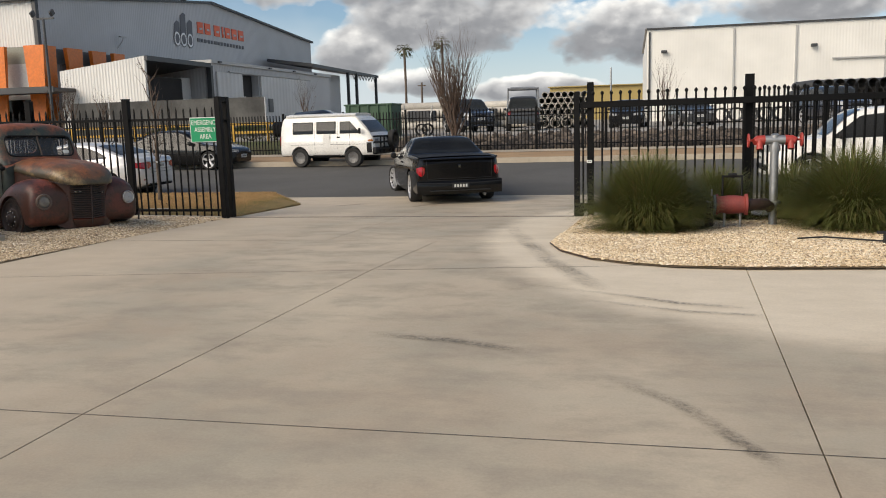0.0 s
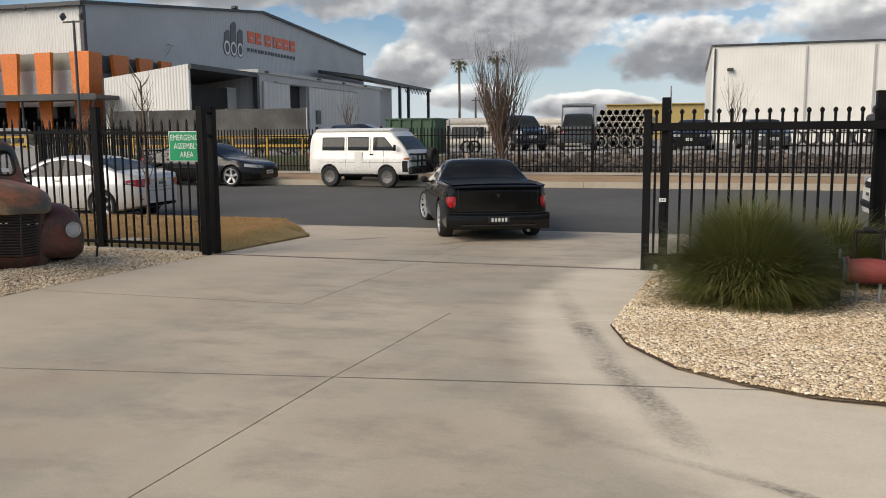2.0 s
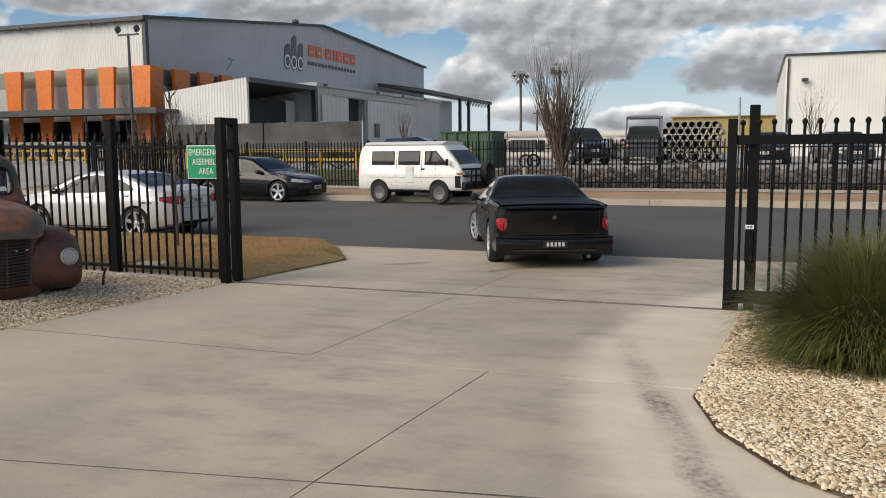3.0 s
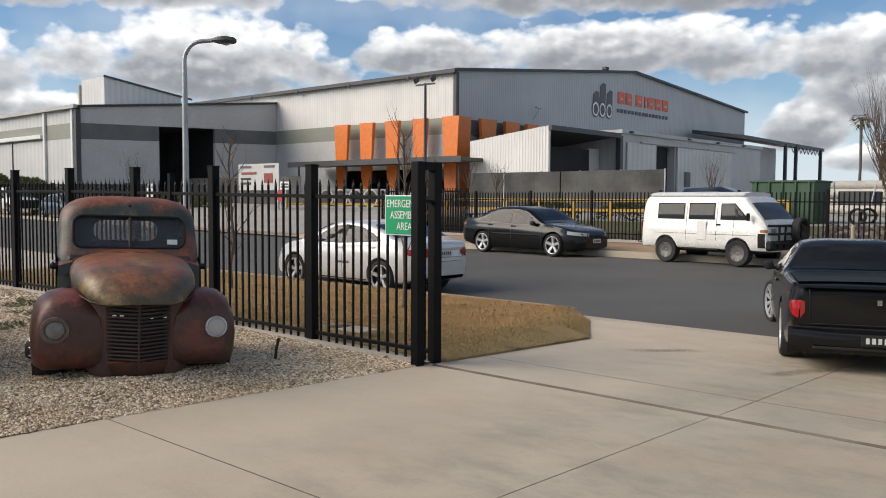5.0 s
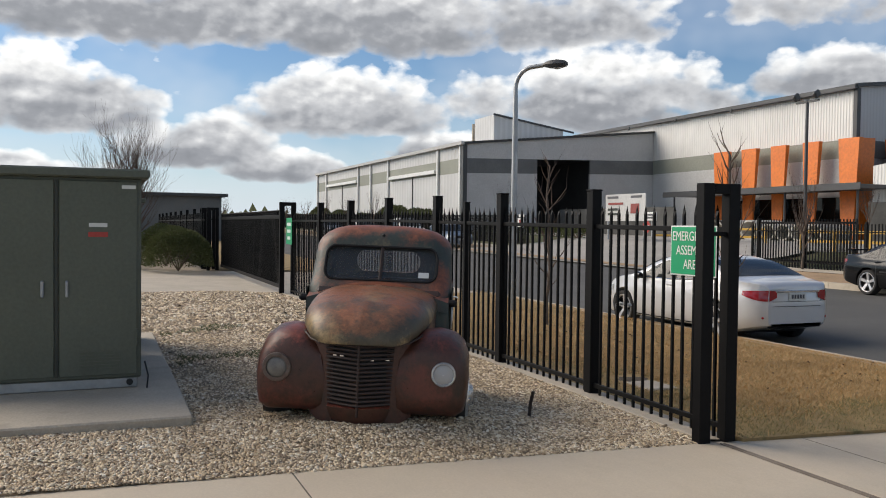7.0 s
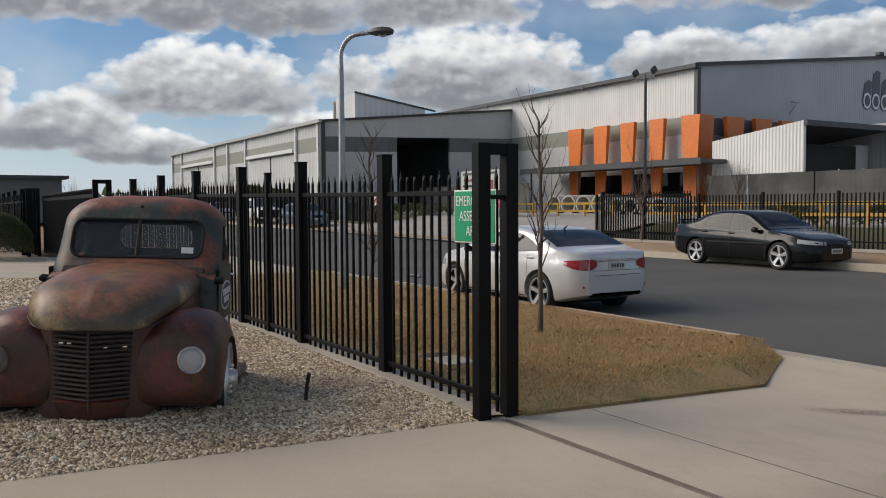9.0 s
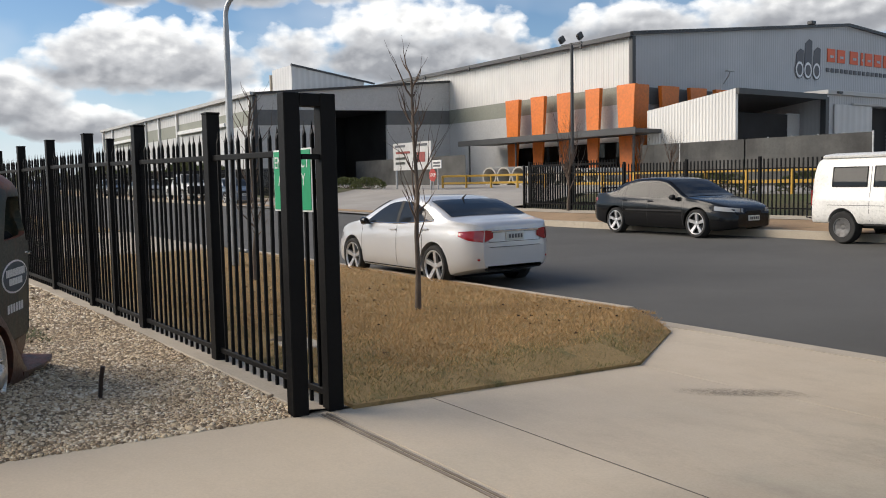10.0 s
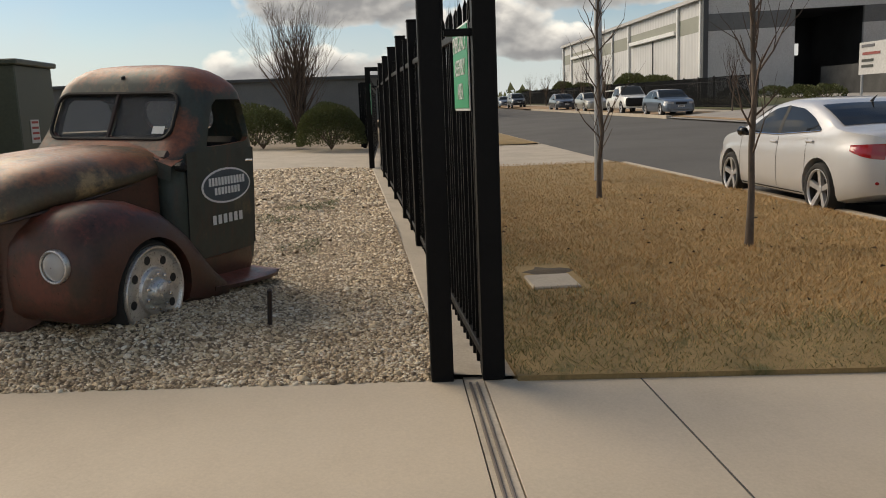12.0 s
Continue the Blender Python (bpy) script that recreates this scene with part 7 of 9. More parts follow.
    for x, hw, zt, zs, zl in ((-1.05, 0.560, 1.130, 0.99, 0.925), (-0.80, 0.565, 1.125, 0.975, 0.895), (-0.50, 0.552, 1.108, 0.945, 0.855), (-0.25, 0.525, 1.085, 0.920, 0.825), (-0.08, 0.488, 1.055, 0.900, 0.805), (0.04, 0.442, 1.000, 0.868, 0.775), (0.12, 0.400, 0.950, 0.840, 0.757), (0.175, 0.345, 0.902, 0.815, 0.745), (0.208, 0.285, 0.860, 0.795, 0.740), (0.226, 0.21, 0.822, 0.780, 0.741), (0.230, 0.12, 0.790, 0.768, 0.748)):
        h = [(hw * 0.94, zl), (hw * 0.995, zl + (zs - zl) * 0.45), (hw * 0.985, zs), (hw * 0.915, zs + (zt - zs) * 0.40), (hw * 0.77, zs + (zt - zs) * 0.70), (hw * 0.55, zs + (zt - zs) * 0.895), (hw * 0.28, zt - 0.010), (0.040, zt - 0.004), (0.012, zt + 0.001)]
        rows.append([(x, y, z) for y, z in h] + [(x, -y, z) for y, z in reversed(h)])
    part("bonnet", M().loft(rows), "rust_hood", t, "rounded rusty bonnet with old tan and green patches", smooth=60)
    part("bonnet_bead", M().tube([(-1.01, y, 1.118 - 0.30 * y * y) for y in np.linspace(-0.54, 0.54, 11)], 0.011, 6), "rust_dark", t)
    scuttle = [[(x, y, z - 0.26 * y * y) for y in np.linspace(-0.66, 0.66, 9)] for x, z in ((-1.20, 1.175), (-1.08, 1.135), (-0.99, 1.105), (-0.975, 1.0))]
    part("scuttle", M().sheet(scuttle), "rust_cab", t, "faded green scuttle below the windscreen", smooth=50)
    for sg in (1, -1):
        part("bonnet_trim", M().tube([(-0.95, sg * 0.535, 0.912), (-0.4, sg * 0.515, 0.842), (-0.05, sg * 0.475, 0.795), (0.10, sg * 0.395, 0.760), (0.18, sg * 0.31, 0.744)], 0.009, 6), "rust_dark", t)
        # the engine side, running round into the apron beside the grille
        ap = []
        for x, z0, z1, y in ((-0.98, 0.25, 0.935, 0.55), (-0.4, 0.25, 0.86, 0.51), (-0.15, 0.20, 0.83, 0.46), (-0.02, 0.14, 0.82, 0.41), (0.035, 0.10, 0.81, 0.34), (0.070, 0.09, 0.80, 0.265), (0.075, 0.09, 0.80, 0.215)):
            ap.append([(x, sg * y, z0 + (z1 - z0) * k / 4) for k in range(5)])
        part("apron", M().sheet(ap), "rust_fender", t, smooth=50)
    # grille: a V-prowed stack of bars before a dark well
    back = M().loft([[(0.060, -0.265, z), (0.120 + bow, 0, z), (0.060, 0.265, z), (-0.17, 0.265, z), (-0.17, -0.265, z)] for z, bow in ((0.08, -0.03), (0.25, 0.0), (0.5, 0.01), (0.80, -0.01))])
    gr = part("grille", back, "black", t, "dark rusty grille with horizontal bars")
    for k in range(15):
        z = 0.255 + 0.0335 * k
        hw = 0.272 - 0.022 * (0.73 - z) / 0.475
        part("grille_bar", M().tube([(0.088, -hw, z + 0.004), (0.128, -hw * 0.6, z), (0.180, 0, z - 0.006), (0.128, hw * 0.6, z), (0.088, hw, z + 0.004)], 0.0115, 6), "rust_dark", gr)
    for y in (-0.20, -0.14, 0.10, 0.22):
        part("grille_clip", M().box((0.182 - abs(y) * 0.36, y, 0.640 if y < 0 else 0.615), (0.02, 0.035, 0.018), 0.004), "chrome", gr, "small bright clip")
    part("grille_nose", M().tube([(0.170, 0, 0.16), (0.186, 0, 0.40), (0.188, 0, 0.66), (0.180, 0, 0.76)], 0.011, 8), "rust_dark", gr)
    lowpan = M().loft([[(x, y, z) for x, y, z in ((0.070 + d, -hw, zz), (0.105 + d, -hw * 0.6, zz), (0.145 + d, 0, zz), (0.105 + d, hw * 0.6, zz), (0.070 + d, hw, zz), (-0.17, hw, zz), (-0.17, -hw, zz))] for zz, hw, d in ((0.05, 0.14, -0.05), (0.09, 0.19, -0.01), (0.14, 0.225, 0.02), (0.225, 0.255, 0.03), (0.245, 0.25, 0.0))])
    part("lower_pan", lowpan, "rust_fender", t, smooth=50)
    # front wings
    for sg in (1, -1):
        rings = []
        for x, zt, zb, y0, y1 in ((0.070, 0.59, 0.32, 0.32, 0.74), (0.058, 0.665, 0.235, 0.27, 0.80), (0.022, 0.735, 0.18, 0.25, 0.842), (-0.05, 0.795, 0.155, 0.24, 0.865), (-0.14, 0.828, 0.145, 0.26, 0.875), (-0.25, 0.842, 0.14, 0.30, 0.880), (-0.38, 0.840, 0.13, 0.35, 0.885), (-0.52, 0.815, 0.13, 0.40, 0.888), (-0.70, 0.745, 0.12, 0.44, 0.89), (-0.88, 0.615, 0.10, 0.48, 0.88), (-1.03, 0.450, 0.07, 0.50, 0.87), (-1.17, 0.295, 0.05, 0.52, 0.86), (-1.30, 0.185, 0.04, 0.52, 0.85)):
            h = zt - zb
            sec = [(y0 + 0.04, zb), (y0 + 0.01, zb + h * 0.45), (y0 + 0.05, zb + h * 0.86), (y0 + (y1 - y0) * 0.30, zb + h * 0.985), (y0 + (y1 - y0) * 0.52, zt), (y0 + (y1 - y0) * 0.72, zb + h * 0.965), (y0 + (y1 - y0) * 0.88, zb + h * 0.87), (y0 + (y1 - y0) * 0.965, zb + h * 0.70), (y1, zb + h * 0.47), (y1 - 0.008, zb + h * 0.22), (y1 - 0.030, zb + h * 0.07), (y1 - 0.095, zb)]
            rings.append([(x, sg * y, z) for y, z in sec])
        me = M().loft(rings).mesh("wing")
        lo, hi = (0.60, 1.2) if sg > 0 else (-1.2, -0.60)
        me = carve(me, [M().lathe([(lo, 0.338), (hi, 0.338)], (-0.51, 0, 0.262), n=36), M().box((-0.51, sg * 0.9, 0.06), (0.672, 0.60, 0.40))])
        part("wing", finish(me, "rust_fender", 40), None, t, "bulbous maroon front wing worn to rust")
        ring = 0.100 if sg > 0 else 0.118
        lamp = part("headlamp", M().lathe([(-0.10, ring * 0.9), (0.020, ring), (0.036, ring * 0.965), (0.040, ring * 0.90), (0.036, 0.084), (0.0, 0.083), (-0.02, 0.0)], (0.056, sg * 0.672, 0.515), "x", 30), "disc" if sg > 0 else "lamp_rim", t, "round headlamp", smooth=40)
        part("lens", M().lathe([(0.022, 0.083), (0.032, 0.076), (0.042, 0.055), (0.048, 0.028), (0.049, 0.003)], (0.056, sg * 0.672, 0.515), "x", 24, cap=False), "fluted_glass" if sg > 0 else "dusty_glass", lamp, "clear fluted glass lens" if sg > 0 else "dull dusty lens", smooth=50)
        part("reflector", M().lathe([(0.018, 0.083), (0.004, 0.066), (-0.006, 0.045), (-0.012, 0.022), (-0.014, 0.001)], (0.056, sg * 0.672, 0.515), "x", 24, cap=False), "reflector" if sg > 0 else "lamp_rim", lamp, smooth=60)
        part("bulb", M().lathe([(0.0, 0.012), (0.022, 0.014), (0.032, 0.006)], (0.052, sg * 0.672, 0.515), "x", 10), "white_paint" if sg > 0 else "plastic", lamp)
        # running board
        rb = M().loft([[(x, sg * y, z) for y, z in ((0.50, zt + 0.10 * g), (0.62, zt + 0.03 * g), (0.74, zt), (0.82, zt - 0.004), (yo, zt - 0.018), (yo - 0.005, zt - 0.045), (0.74, zt - 0.035), (0.50, zt - 0.02))] for x, zt, yo, g in ((-1.12, 0.175, 0.865, 1), (-1.35, 0.150, 0.862, 1), (-1.6, 0.132, 0.86, 1), (-1.85, 0.122, 0.855, 0.7), (-1.97, 0.118, 0.835, 0.3), (-2.03, 0.114, 0.78, 0.1))])
        part("running_board", rb, "rust_fender", t, smooth=50)
        skirt = M().loft([[(x, sg * y, z) for y, z in ((0.56, 0.12), (0.64 - d, 0.13), (0.668 - d, 0.22), (0.672 - d, 0.31), (0.56, 0.32))] for x, d in ((-1.05, 0.0), (-1.5, 0.0), (-1.88, 0.012), (-1.97, 0.05))])
        part("sill_skirt", skirt, "rust_fender", t, smooth=50)
        # wheel: a polished disc with hand holes, steered outward a little
        tyre = part("tyre", tyre_mesh(0.322, 0.22, 0.85), None, t, at=Matrix.Translation((-0.51, sg * 0.735, 0.262)) @ Matrix.Rotation((0 if sg > 0 else math.pi) + radians(3), 4, "Z"))
        rim = M()
        rim.lathe([(0.02, 0.275), (0.125, 0.285), (0.134, 0.280), (0.132, 0.268), (0.118, 0.256), (0.112, 0.245), (0.108, 0.16), (0.112, 0.150), (0.128, 0.140), (0.132, 0.128), (0.132, 0.088), (0.152, 0.083), (0.172, 0.074), (0.186, 0.055), (0.190, 0.0)], n=44)
        # the rim at -y takes a dark material, so it hardly shows
        part("rim", rim, "disc" if sg > 0 else "rust_dark", tyre, "polished alloy disc wheel" if sg > 0 else "dark disc wheel", smooth=35)
        for k in range(8):
            a = 2 * math.pi * (k + 0.3) / 8
            part("hand_hole", M().lathe([(0.10, 0.027), (0.1125, 0.028)], (0.205 * math.sin(a), 0, 0.205 * math.cos(a)), n=14), "black", tyre)
        for k in range(10):
            a = 2 * math.pi * k / 10
            part("wheel_nut", M().lathe([(0.125, 0.012), (0.150, 0.011), (0.157, 0.006)], (0.112 * math.sin(a), 0, 0.112 * math.cos(a)), n=6), "chrome", tyre)
    part("chassis", M().box((-1.15, 0, 0.16), (1.8, 0.6, 0.16), 0.02), "black", t)
    part("wing_chip", M().add([(-0.06, -0.36, 0.835), (-0.16, -0.30, 0.855), (-0.22, -0.40, 0.885), (-0.10, -0.45, 0.868)], [(0, 1, 2, 3)]), "rust_hood", t)
    return t


truck()


# ---- things in the yard ----
cabinet = thing("transformer_cabinet", "tall dull green steel electrical cabinet on a concrete pad", "electrical cabinet")
CX1, CYR, PADZ = -9.75, 10.46, 0.085
pad = M().box((-11.15, 9.035, PADZ - 0.10), (5.5, 3.52, 0.20), 0.015)
solid("cabinet_pad", pad, "concrete_pale", "worn pale concrete plinth under the cabinet", "plinth", kind="structure")
part("plinth", M().box((CX1 - 1.05, CYR - 0.95, PADZ + 0.05), (2.04, 1.84, 0.10), 0.01), "galv", cabinet, "grey steel plinth frame")
part("body", M().box((CX1 - 1.05, CYR - 0.95, PADZ + 1.02), (2.1, 1.9, 1.84), 0.012), "cab_green", cabinet)
part("lid", M().box((CX1 - 1.04, CYR - 0.94, PADZ + 1.975), (2.24, 2.02, 0.085), 0.015), "cab_green", cabinet)
for y0, y1 in ((CYR - 0.70, CYR - 0.03), (CYR - 1.40, CYR - 0.73)):
    d = part("door", M().box((CX1 + 0.012, (y0 + y1) / 2, PADZ + 1.02), (0.025, y1 - y0 - 0.012, 1.77), 0.006), "cab_green", cabinet)
    hy = y0 + 0.07 if y0 > CYR - 0.72 else y1 - 0.10
    part("handle", M().box((CX1 + 0.04, hy, PADZ + 0.93), (0.03, 0.028, 0.15), 0.008), "galv", d, "grey lever handle")
    part("hinge", M().cyl((CX1 + 0.02, y1 - 0.01, PADZ + 0.4), (CX1 + 0.02, y1 - 0.01, PADZ + 0.55), 0.012, n=8), "cab_green", d)
part("door_gap", M().box((CX1 + 0.010, CYR - 0.715, PADZ + 1.02), (0.03, 0.022, 1.77)), "cab_dark", cabinet)
part("notice", M().box((CX1 + 0.028, CYR - 0.37, PADZ + 1.505), (0.004, 0.155, 0.035)), "plate", cabinet, "small white label")
part("warning", M().box((CX1 + 0.028, CYR - 0.37, PADZ + 1.42), (0.004, 0.165, 0.045)), "red", cabinet, "small red warning strip")
part("maker_plate", M().box((CX1 + 0.028, CYR - 0.11, PADZ + 1.855), (0.004, 0.12, 0.032)), "plate", cabinet)
for k in range(6):
    part("louvre", M().box((CX1 + 0.028, CYR - 0.35, PADZ + 0.20 + 0.03 * k), (0.008, 0.34, 0.010)), "cab_green", cabinet)
part("cable_port", M().lathe([(0, 0.03), (0.02, 0.03)], (CX1 + 0.0, CYR - 0.10, PADZ + 0.06), "x", 12), "black", cabinet)
part("earth_cable", M().tube([(CX1 + 0.02, CYR + 0.03, PADZ + 0.25), (CX1 + 0.06, CYR + 0.06, PADZ + 0.12), (CX1 + 0.03, CYR + 0.05, PADZ + 0.0)], 0.008, 6), "black", cabinet)
kiosk = thing("switch_kiosk", "lower green steel switch cabinet behind the taller one", "electrical cabinet")
part("body", M().box((-12.9, 10.05, PADZ + 0.92), (1.0, 1.05, 1.70), 0.012), "cab_green", kiosk)
part("lid", M().box((-12.9, 10.05, PADZ + 1.80), (1.1, 1.15, 0.06), 0.012), "cab_green", kiosk)
part("notice", M().box((-12.75, 10.58, PADZ + 1.05), (0.22, 0.006, 0.26)), "plate", kiosk, "pale notice with red lines")
for k in range(4):
    part("notice_bar", M().box((-12.75, 10.585, PADZ + 0.97 + 0.06 * k), (0.17, 0.004, 0.025)), "red", kiosk)

sign = thing("assembly_sign", "green and white emergency assembly area sign on the fence", "safety sign", Matrix.Translation((-7.51, 14.942, -0.02)) @ Matrix.Rotation(0.045, 4, "Z") @ Matrix.Translation((7.51, -14.902, 0)))
part("panel", M().box((-7.51, 14.902, 1.445), (0.585, 0.006, 0.445), 0.003), "white_paint", sign)
part("field", M().box((-7.51, 14.897, 1.445), (0.560, 0.005, 0.420), 0.002), "sign_green", sign)


def words(text, size, m, mat, parent, name="lettering"):
    cu = bpy.data.curves.new(name, "FONT")
    cu.body, cu.size, cu.align_x, cu.align_y, cu.extrude = text, size, "CENTER", "CENTER", 0.001
    o = bpy.data.objects.new("text", cu)
    scene.collection.objects.link(o)
    dg = bpy.context.evaluated_depsgraph_get()
    dg.update()
    me = bpy.data.meshes.new_from_object(o.evaluated_get(dg))
    bpy.data.objects.remove(o)
    me.materials.clear()
    me.materials.append(MAT[mat])
    return part(name, me, None, parent, at=m)


for text, z in (("EMERGENCY", 1.570), ("ASSEMBLY", 1.445), ("AREA", 1.320)):
    words(text, 0.115, Matrix.Translation((-7.51, 14.892, z)) @ Matrix.Rotation(radians(90), 4, "X") @ Matrix.Diagonal((0.80, 1.05, 1, 1)), "white_paint", sign)
sign2 = thing("assembly_sign", "small green assembly sign on the neighbouring fence", "safety sign")
part("panel", M().box((-21.0, 14.20, 1.46), (0.60, 0.006, 0.62), 0.003), "sign_green", sign2)
for k in range(3):
    part("text_bar", M().box((-21.0, 14.194, 1.62 - 0.16 * k), (0.42 - 0.06 * k, 0.004, 0.075)), "white_paint", sign2)

tag = thing("fence_latch", "small grey latch bolt on the fence pickets", "latch")
part("bolt", M().box((-8.55, FENCE(-8.55) + 0.04, 0.86), (0.18, 0.03, 0.028), 0.006), "galv", tag)
stake = thing("ground_stake", "short rusty iron stake leaning in the pebbles", "stake")
part("rod", M().tube([(-8.23, 13.72, -0.12), (-8.22, 13.73, 0.02), (-8.19, 13.74, 0.13)], 0.016, 7), "rust_dark", stake)
lid = thing("pit_lid", "square pale concrete service pit lid in the lawn", "pit lid")
part("lid", M().box((-9.13, 15.72, -0.120), (0.46, 0.36, 0.05), 0.012), "concrete_pale", lid)
hollow = [(-9.56 + (0.20 + 0.05 * math.sin(2.3 * k) + 0.02 * math.sin(5.1 * k)) * math.cos(0.3927 * k), 15.78 + (0.23 + 0.04 * math.sin(1.7 * k)) * math.sin(0.3927 * k)) for k in range(16)]
part("hollow", M().add([(x, y, -0.118) for x, y in hollow] + [(-9.56, 15.78, -0.100)], [(k, (k + 1) % 16, 16) for k in range(16)]), "humus", lid, "bare dark soil beside the lid")


def lamp_post():
    p = thing("street_lamp", "grey galvanised street lamp with a curved arm", "street lamp", pose(-17.15, 18.10, -0.12))
    pts = [(0, 0, 0), (0, 0, 2.0), (0, 0, 4.2), (0.0, 0.0, 4.62)]
    for k in range(1, 8):
        a = radians(90 * k / 7)
        pts.append((0.27 * (1 - math.cos(a)), 0.27 * (1 - math.cos(a)), 4.62 + 0.42 * math.sin(a)))
    pts.append((0.42, 0.42, 5.06))
    part("pole", M().tube(pts, [0.075, 0.070, 0.055] + [0.045] * (len(pts) - 3), 12), "galv", p, smooth=40)
    part("base_flange", M().lathe([(0, 0.10), (0.012, 0.10), (0.02, 0.08)], axis="z", n=14), "roof_dark", p)
    head = M().loft([[(0.42 + d * 0.7071 - w * s * 0.7071, 0.42 + d * 0.7071 + w * s * 0.7071, 5.06 + z) for s, z in ((-1, 0), (-0.7, 0.06 * k), (0.7, 0.06 * k), (1, 0), (0.7, -0.05 * k), (-0.7, -0.05 * k))] for d, w, k in ((0, 0.05, 0.6), (0.12, 0.11, 1.2), (0.30, 0.14, 1.4), (0.46, 0.10, 1.0), (0.50, 0.04, 0.5))])
    part("lantern", head, "roof_dark", p, smooth=40)
    part("glass", M().lathe([(-0.07, 0.02), (-0.05, 0.08), (0, 0.10)], (0.62, 0.62, 5.03), "z", 12), "head_lens", p)


lamp_post()
flood = thing("floodlight_pole", "tall dark pole with two floodlights", "floodlight", pose(-26.1, 35.2, 0.5))
part("pole", M().cyl((0, 0, 0), (0, 0, 6.1), 0.075, 0.055, 10), "roof_dark", flood)
part("crossbar", M().box((0, 0, 6.05), (1.1, 0.07, 0.07)), "roof_dark", flood)
for x in (-0.5, 0.5):
    part("lamp_head", M().box((x, -0.05, 6.28), (0.14, 0.30, 0.26), 0.04, Matrix.Rotation(radians(35), 4, "X")), "roof_dark", flood)


# ---- trees ----
def grow(m, p, d, length, r, depth, rnd, spread, up, kids, bend=0.12):
    """A limb that bends, tapers and forks."""
    pts, rad, q = [p.copy()], [r], p.copy()
    n = 4
    d = d.normalized()
    for k in range(n):
        d = (d + Vector((rnd.gauss(0, bend), rnd.gauss(0, bend), rnd.gauss(0, bend * 0.5) + up))).normalized()
        q = q + d * (length / n)
        pts.append(q.copy())
        rad.append(r * (1 - 0.62 * (k + 1) / n))
    m.tube(pts, rad, 6 if r > 0.02 else 4 if r > 0.007 else 3, cap=False)
    if depth == 0:
        return
    for k in range(kids):
        i = rnd.choice((1, 2, 3, 4)) if k else 4
        side = Vector((rnd.gauss(0, 1), rnd.gauss(0, 1), rnd.gauss(0, 0.3))).normalized()
        nd = (d * (1 - spread) + side * spread).normalized()
        grow(m, pts[i], nd, length * rnd.uniform(0.55, 0.85), max(rad[i] * 0.75, 0.003), depth - 1, rnd, spread, up, kids, bend)


def bare_tree(name, label, at, seed, height, trunk, r, limbs, depth, spread, up, kids, base_limb=0.3, reach=0.5, mat="bark", limb_r=0.42, shoot=None):
    rnd = random.Random(seed)
    t = thing(name, label, "tree", at, "bare street trees")
    tm = M()
    pts = [Vector((0, 0, -0.05))]
    for k in range(1, 7):
        pts.append(Vector((rnd.gauss(0, 0.014) * (k if shoot is None else 2), rnd.gauss(0, 0.014) * (k if shoot is None else 2), trunk * k / 6)))
    tm.tube(pts, [r * (1.25 if k == 0 else 1 - 0.55 * k / 6) for k in range(7)], 9)
    part("trunk", tm, mat, t, smooth=60)
    for k in range(limbs):
        f = base_limb + (1 - base_limb) * k / max(1, limbs - 1)
        a = k * 2.4 + rnd.uniform(-0.4, 0.4)
        i = min(5, int(f * 6))
        p = pts[i].lerp(pts[i + 1], f * 6 - i) if i < 6 else pts[-1]
        d = Vector((math.cos(a) * reach, math.sin(a) * reach, 1.0)).normalized()
        m = M()
        grow(m, p, d, shoot * rnd.uniform(0.5, 1.3) * (1.25 - 0.6 * f) if shoot else (height - p.z + 0.25) * rnd.uniform(0.75, 1.05) / sum(0.7 ** j for j in range(depth + 1)), r * limb_r, depth, rnd, spread, up, kids)
        part("limb", m, "twig", t)
    return t


bare_tree("bare_tree", "slender leafless young tree planted in the dry lawn", pose(-10.25, 17.74, -0.11), 4, 2.75, 2.70, 0.034, 18, 1, 0.40, 0.15, 3, 0.30, 0.85, "bark", 0.36, 0.54)
bare_tree("bare_tree", "slender leafless young tree beside the street lamp", pose(-14.55, 17.45, -0.12), 9, 2.9, 2.8, 0.034, 18, 1, 0.40, 0.15, 3, 0.20, 0.85, "bark", 0.36, 0.56)
bare_tree("bare_tree", "leafless vase-shaped street tree on the far verge", pose(-6.55, 32.2, ground_z(-6.5, 32.2)), 12, 4.7, 1.5, 0.085, 34, 2, 0.17, 0.13, 4, 0.28, 0.44)
for k, (x, y, h) in enumerate(((-24.0, 33.0, 3.6), (-47.5, 33.0, 3.8), (9.5, 32.4, 3.8), (-19.6, 50, 3.4), (-35.5, 49.4, 3.6), (-33.2, 49.4, 3.2), (1.6, 48.6, 3.6))):
    bare_tree("bare_tree", "small leafless street tree with upright twigs", pose(x, y, ground_z(x, y)), 30 + k, h, h * 0.5, 0.05, 12, 2, 0.22, 0.14, 3, 0.4, 0.4)
bare_tree("bare_tree", "large leafless tree with dense twigs behind the second drive", pose(-36.0, 11.1, 0.0), 77, 5.7, 2.6, 0.13, 40, 3, 0.27, 0.10, 3, 0.10, 0.42)
for k, x in enumerate((-74, -83, -92, -101, -112)):
    bare_tree("bare_tree", "leafless street tree far down the street", pose(x, 33.0, ground_z(x, 33.0)), 50 + k, 4.2, 2.0, 0.06, 10, 2, 0.25, 0.12, 3, 0.35, 0.45)
for k, (x, y) in enumerate(((-150, 24), (-158, 31), (-170, 20))):
    bare_tree("bare_tree", "leafless tree on the skyline", pose(x, y, 0.3), 90 + k, 7, 3, 0.12, 12, 2, 0.28, 0.1, 3, 0.3, 0.5)


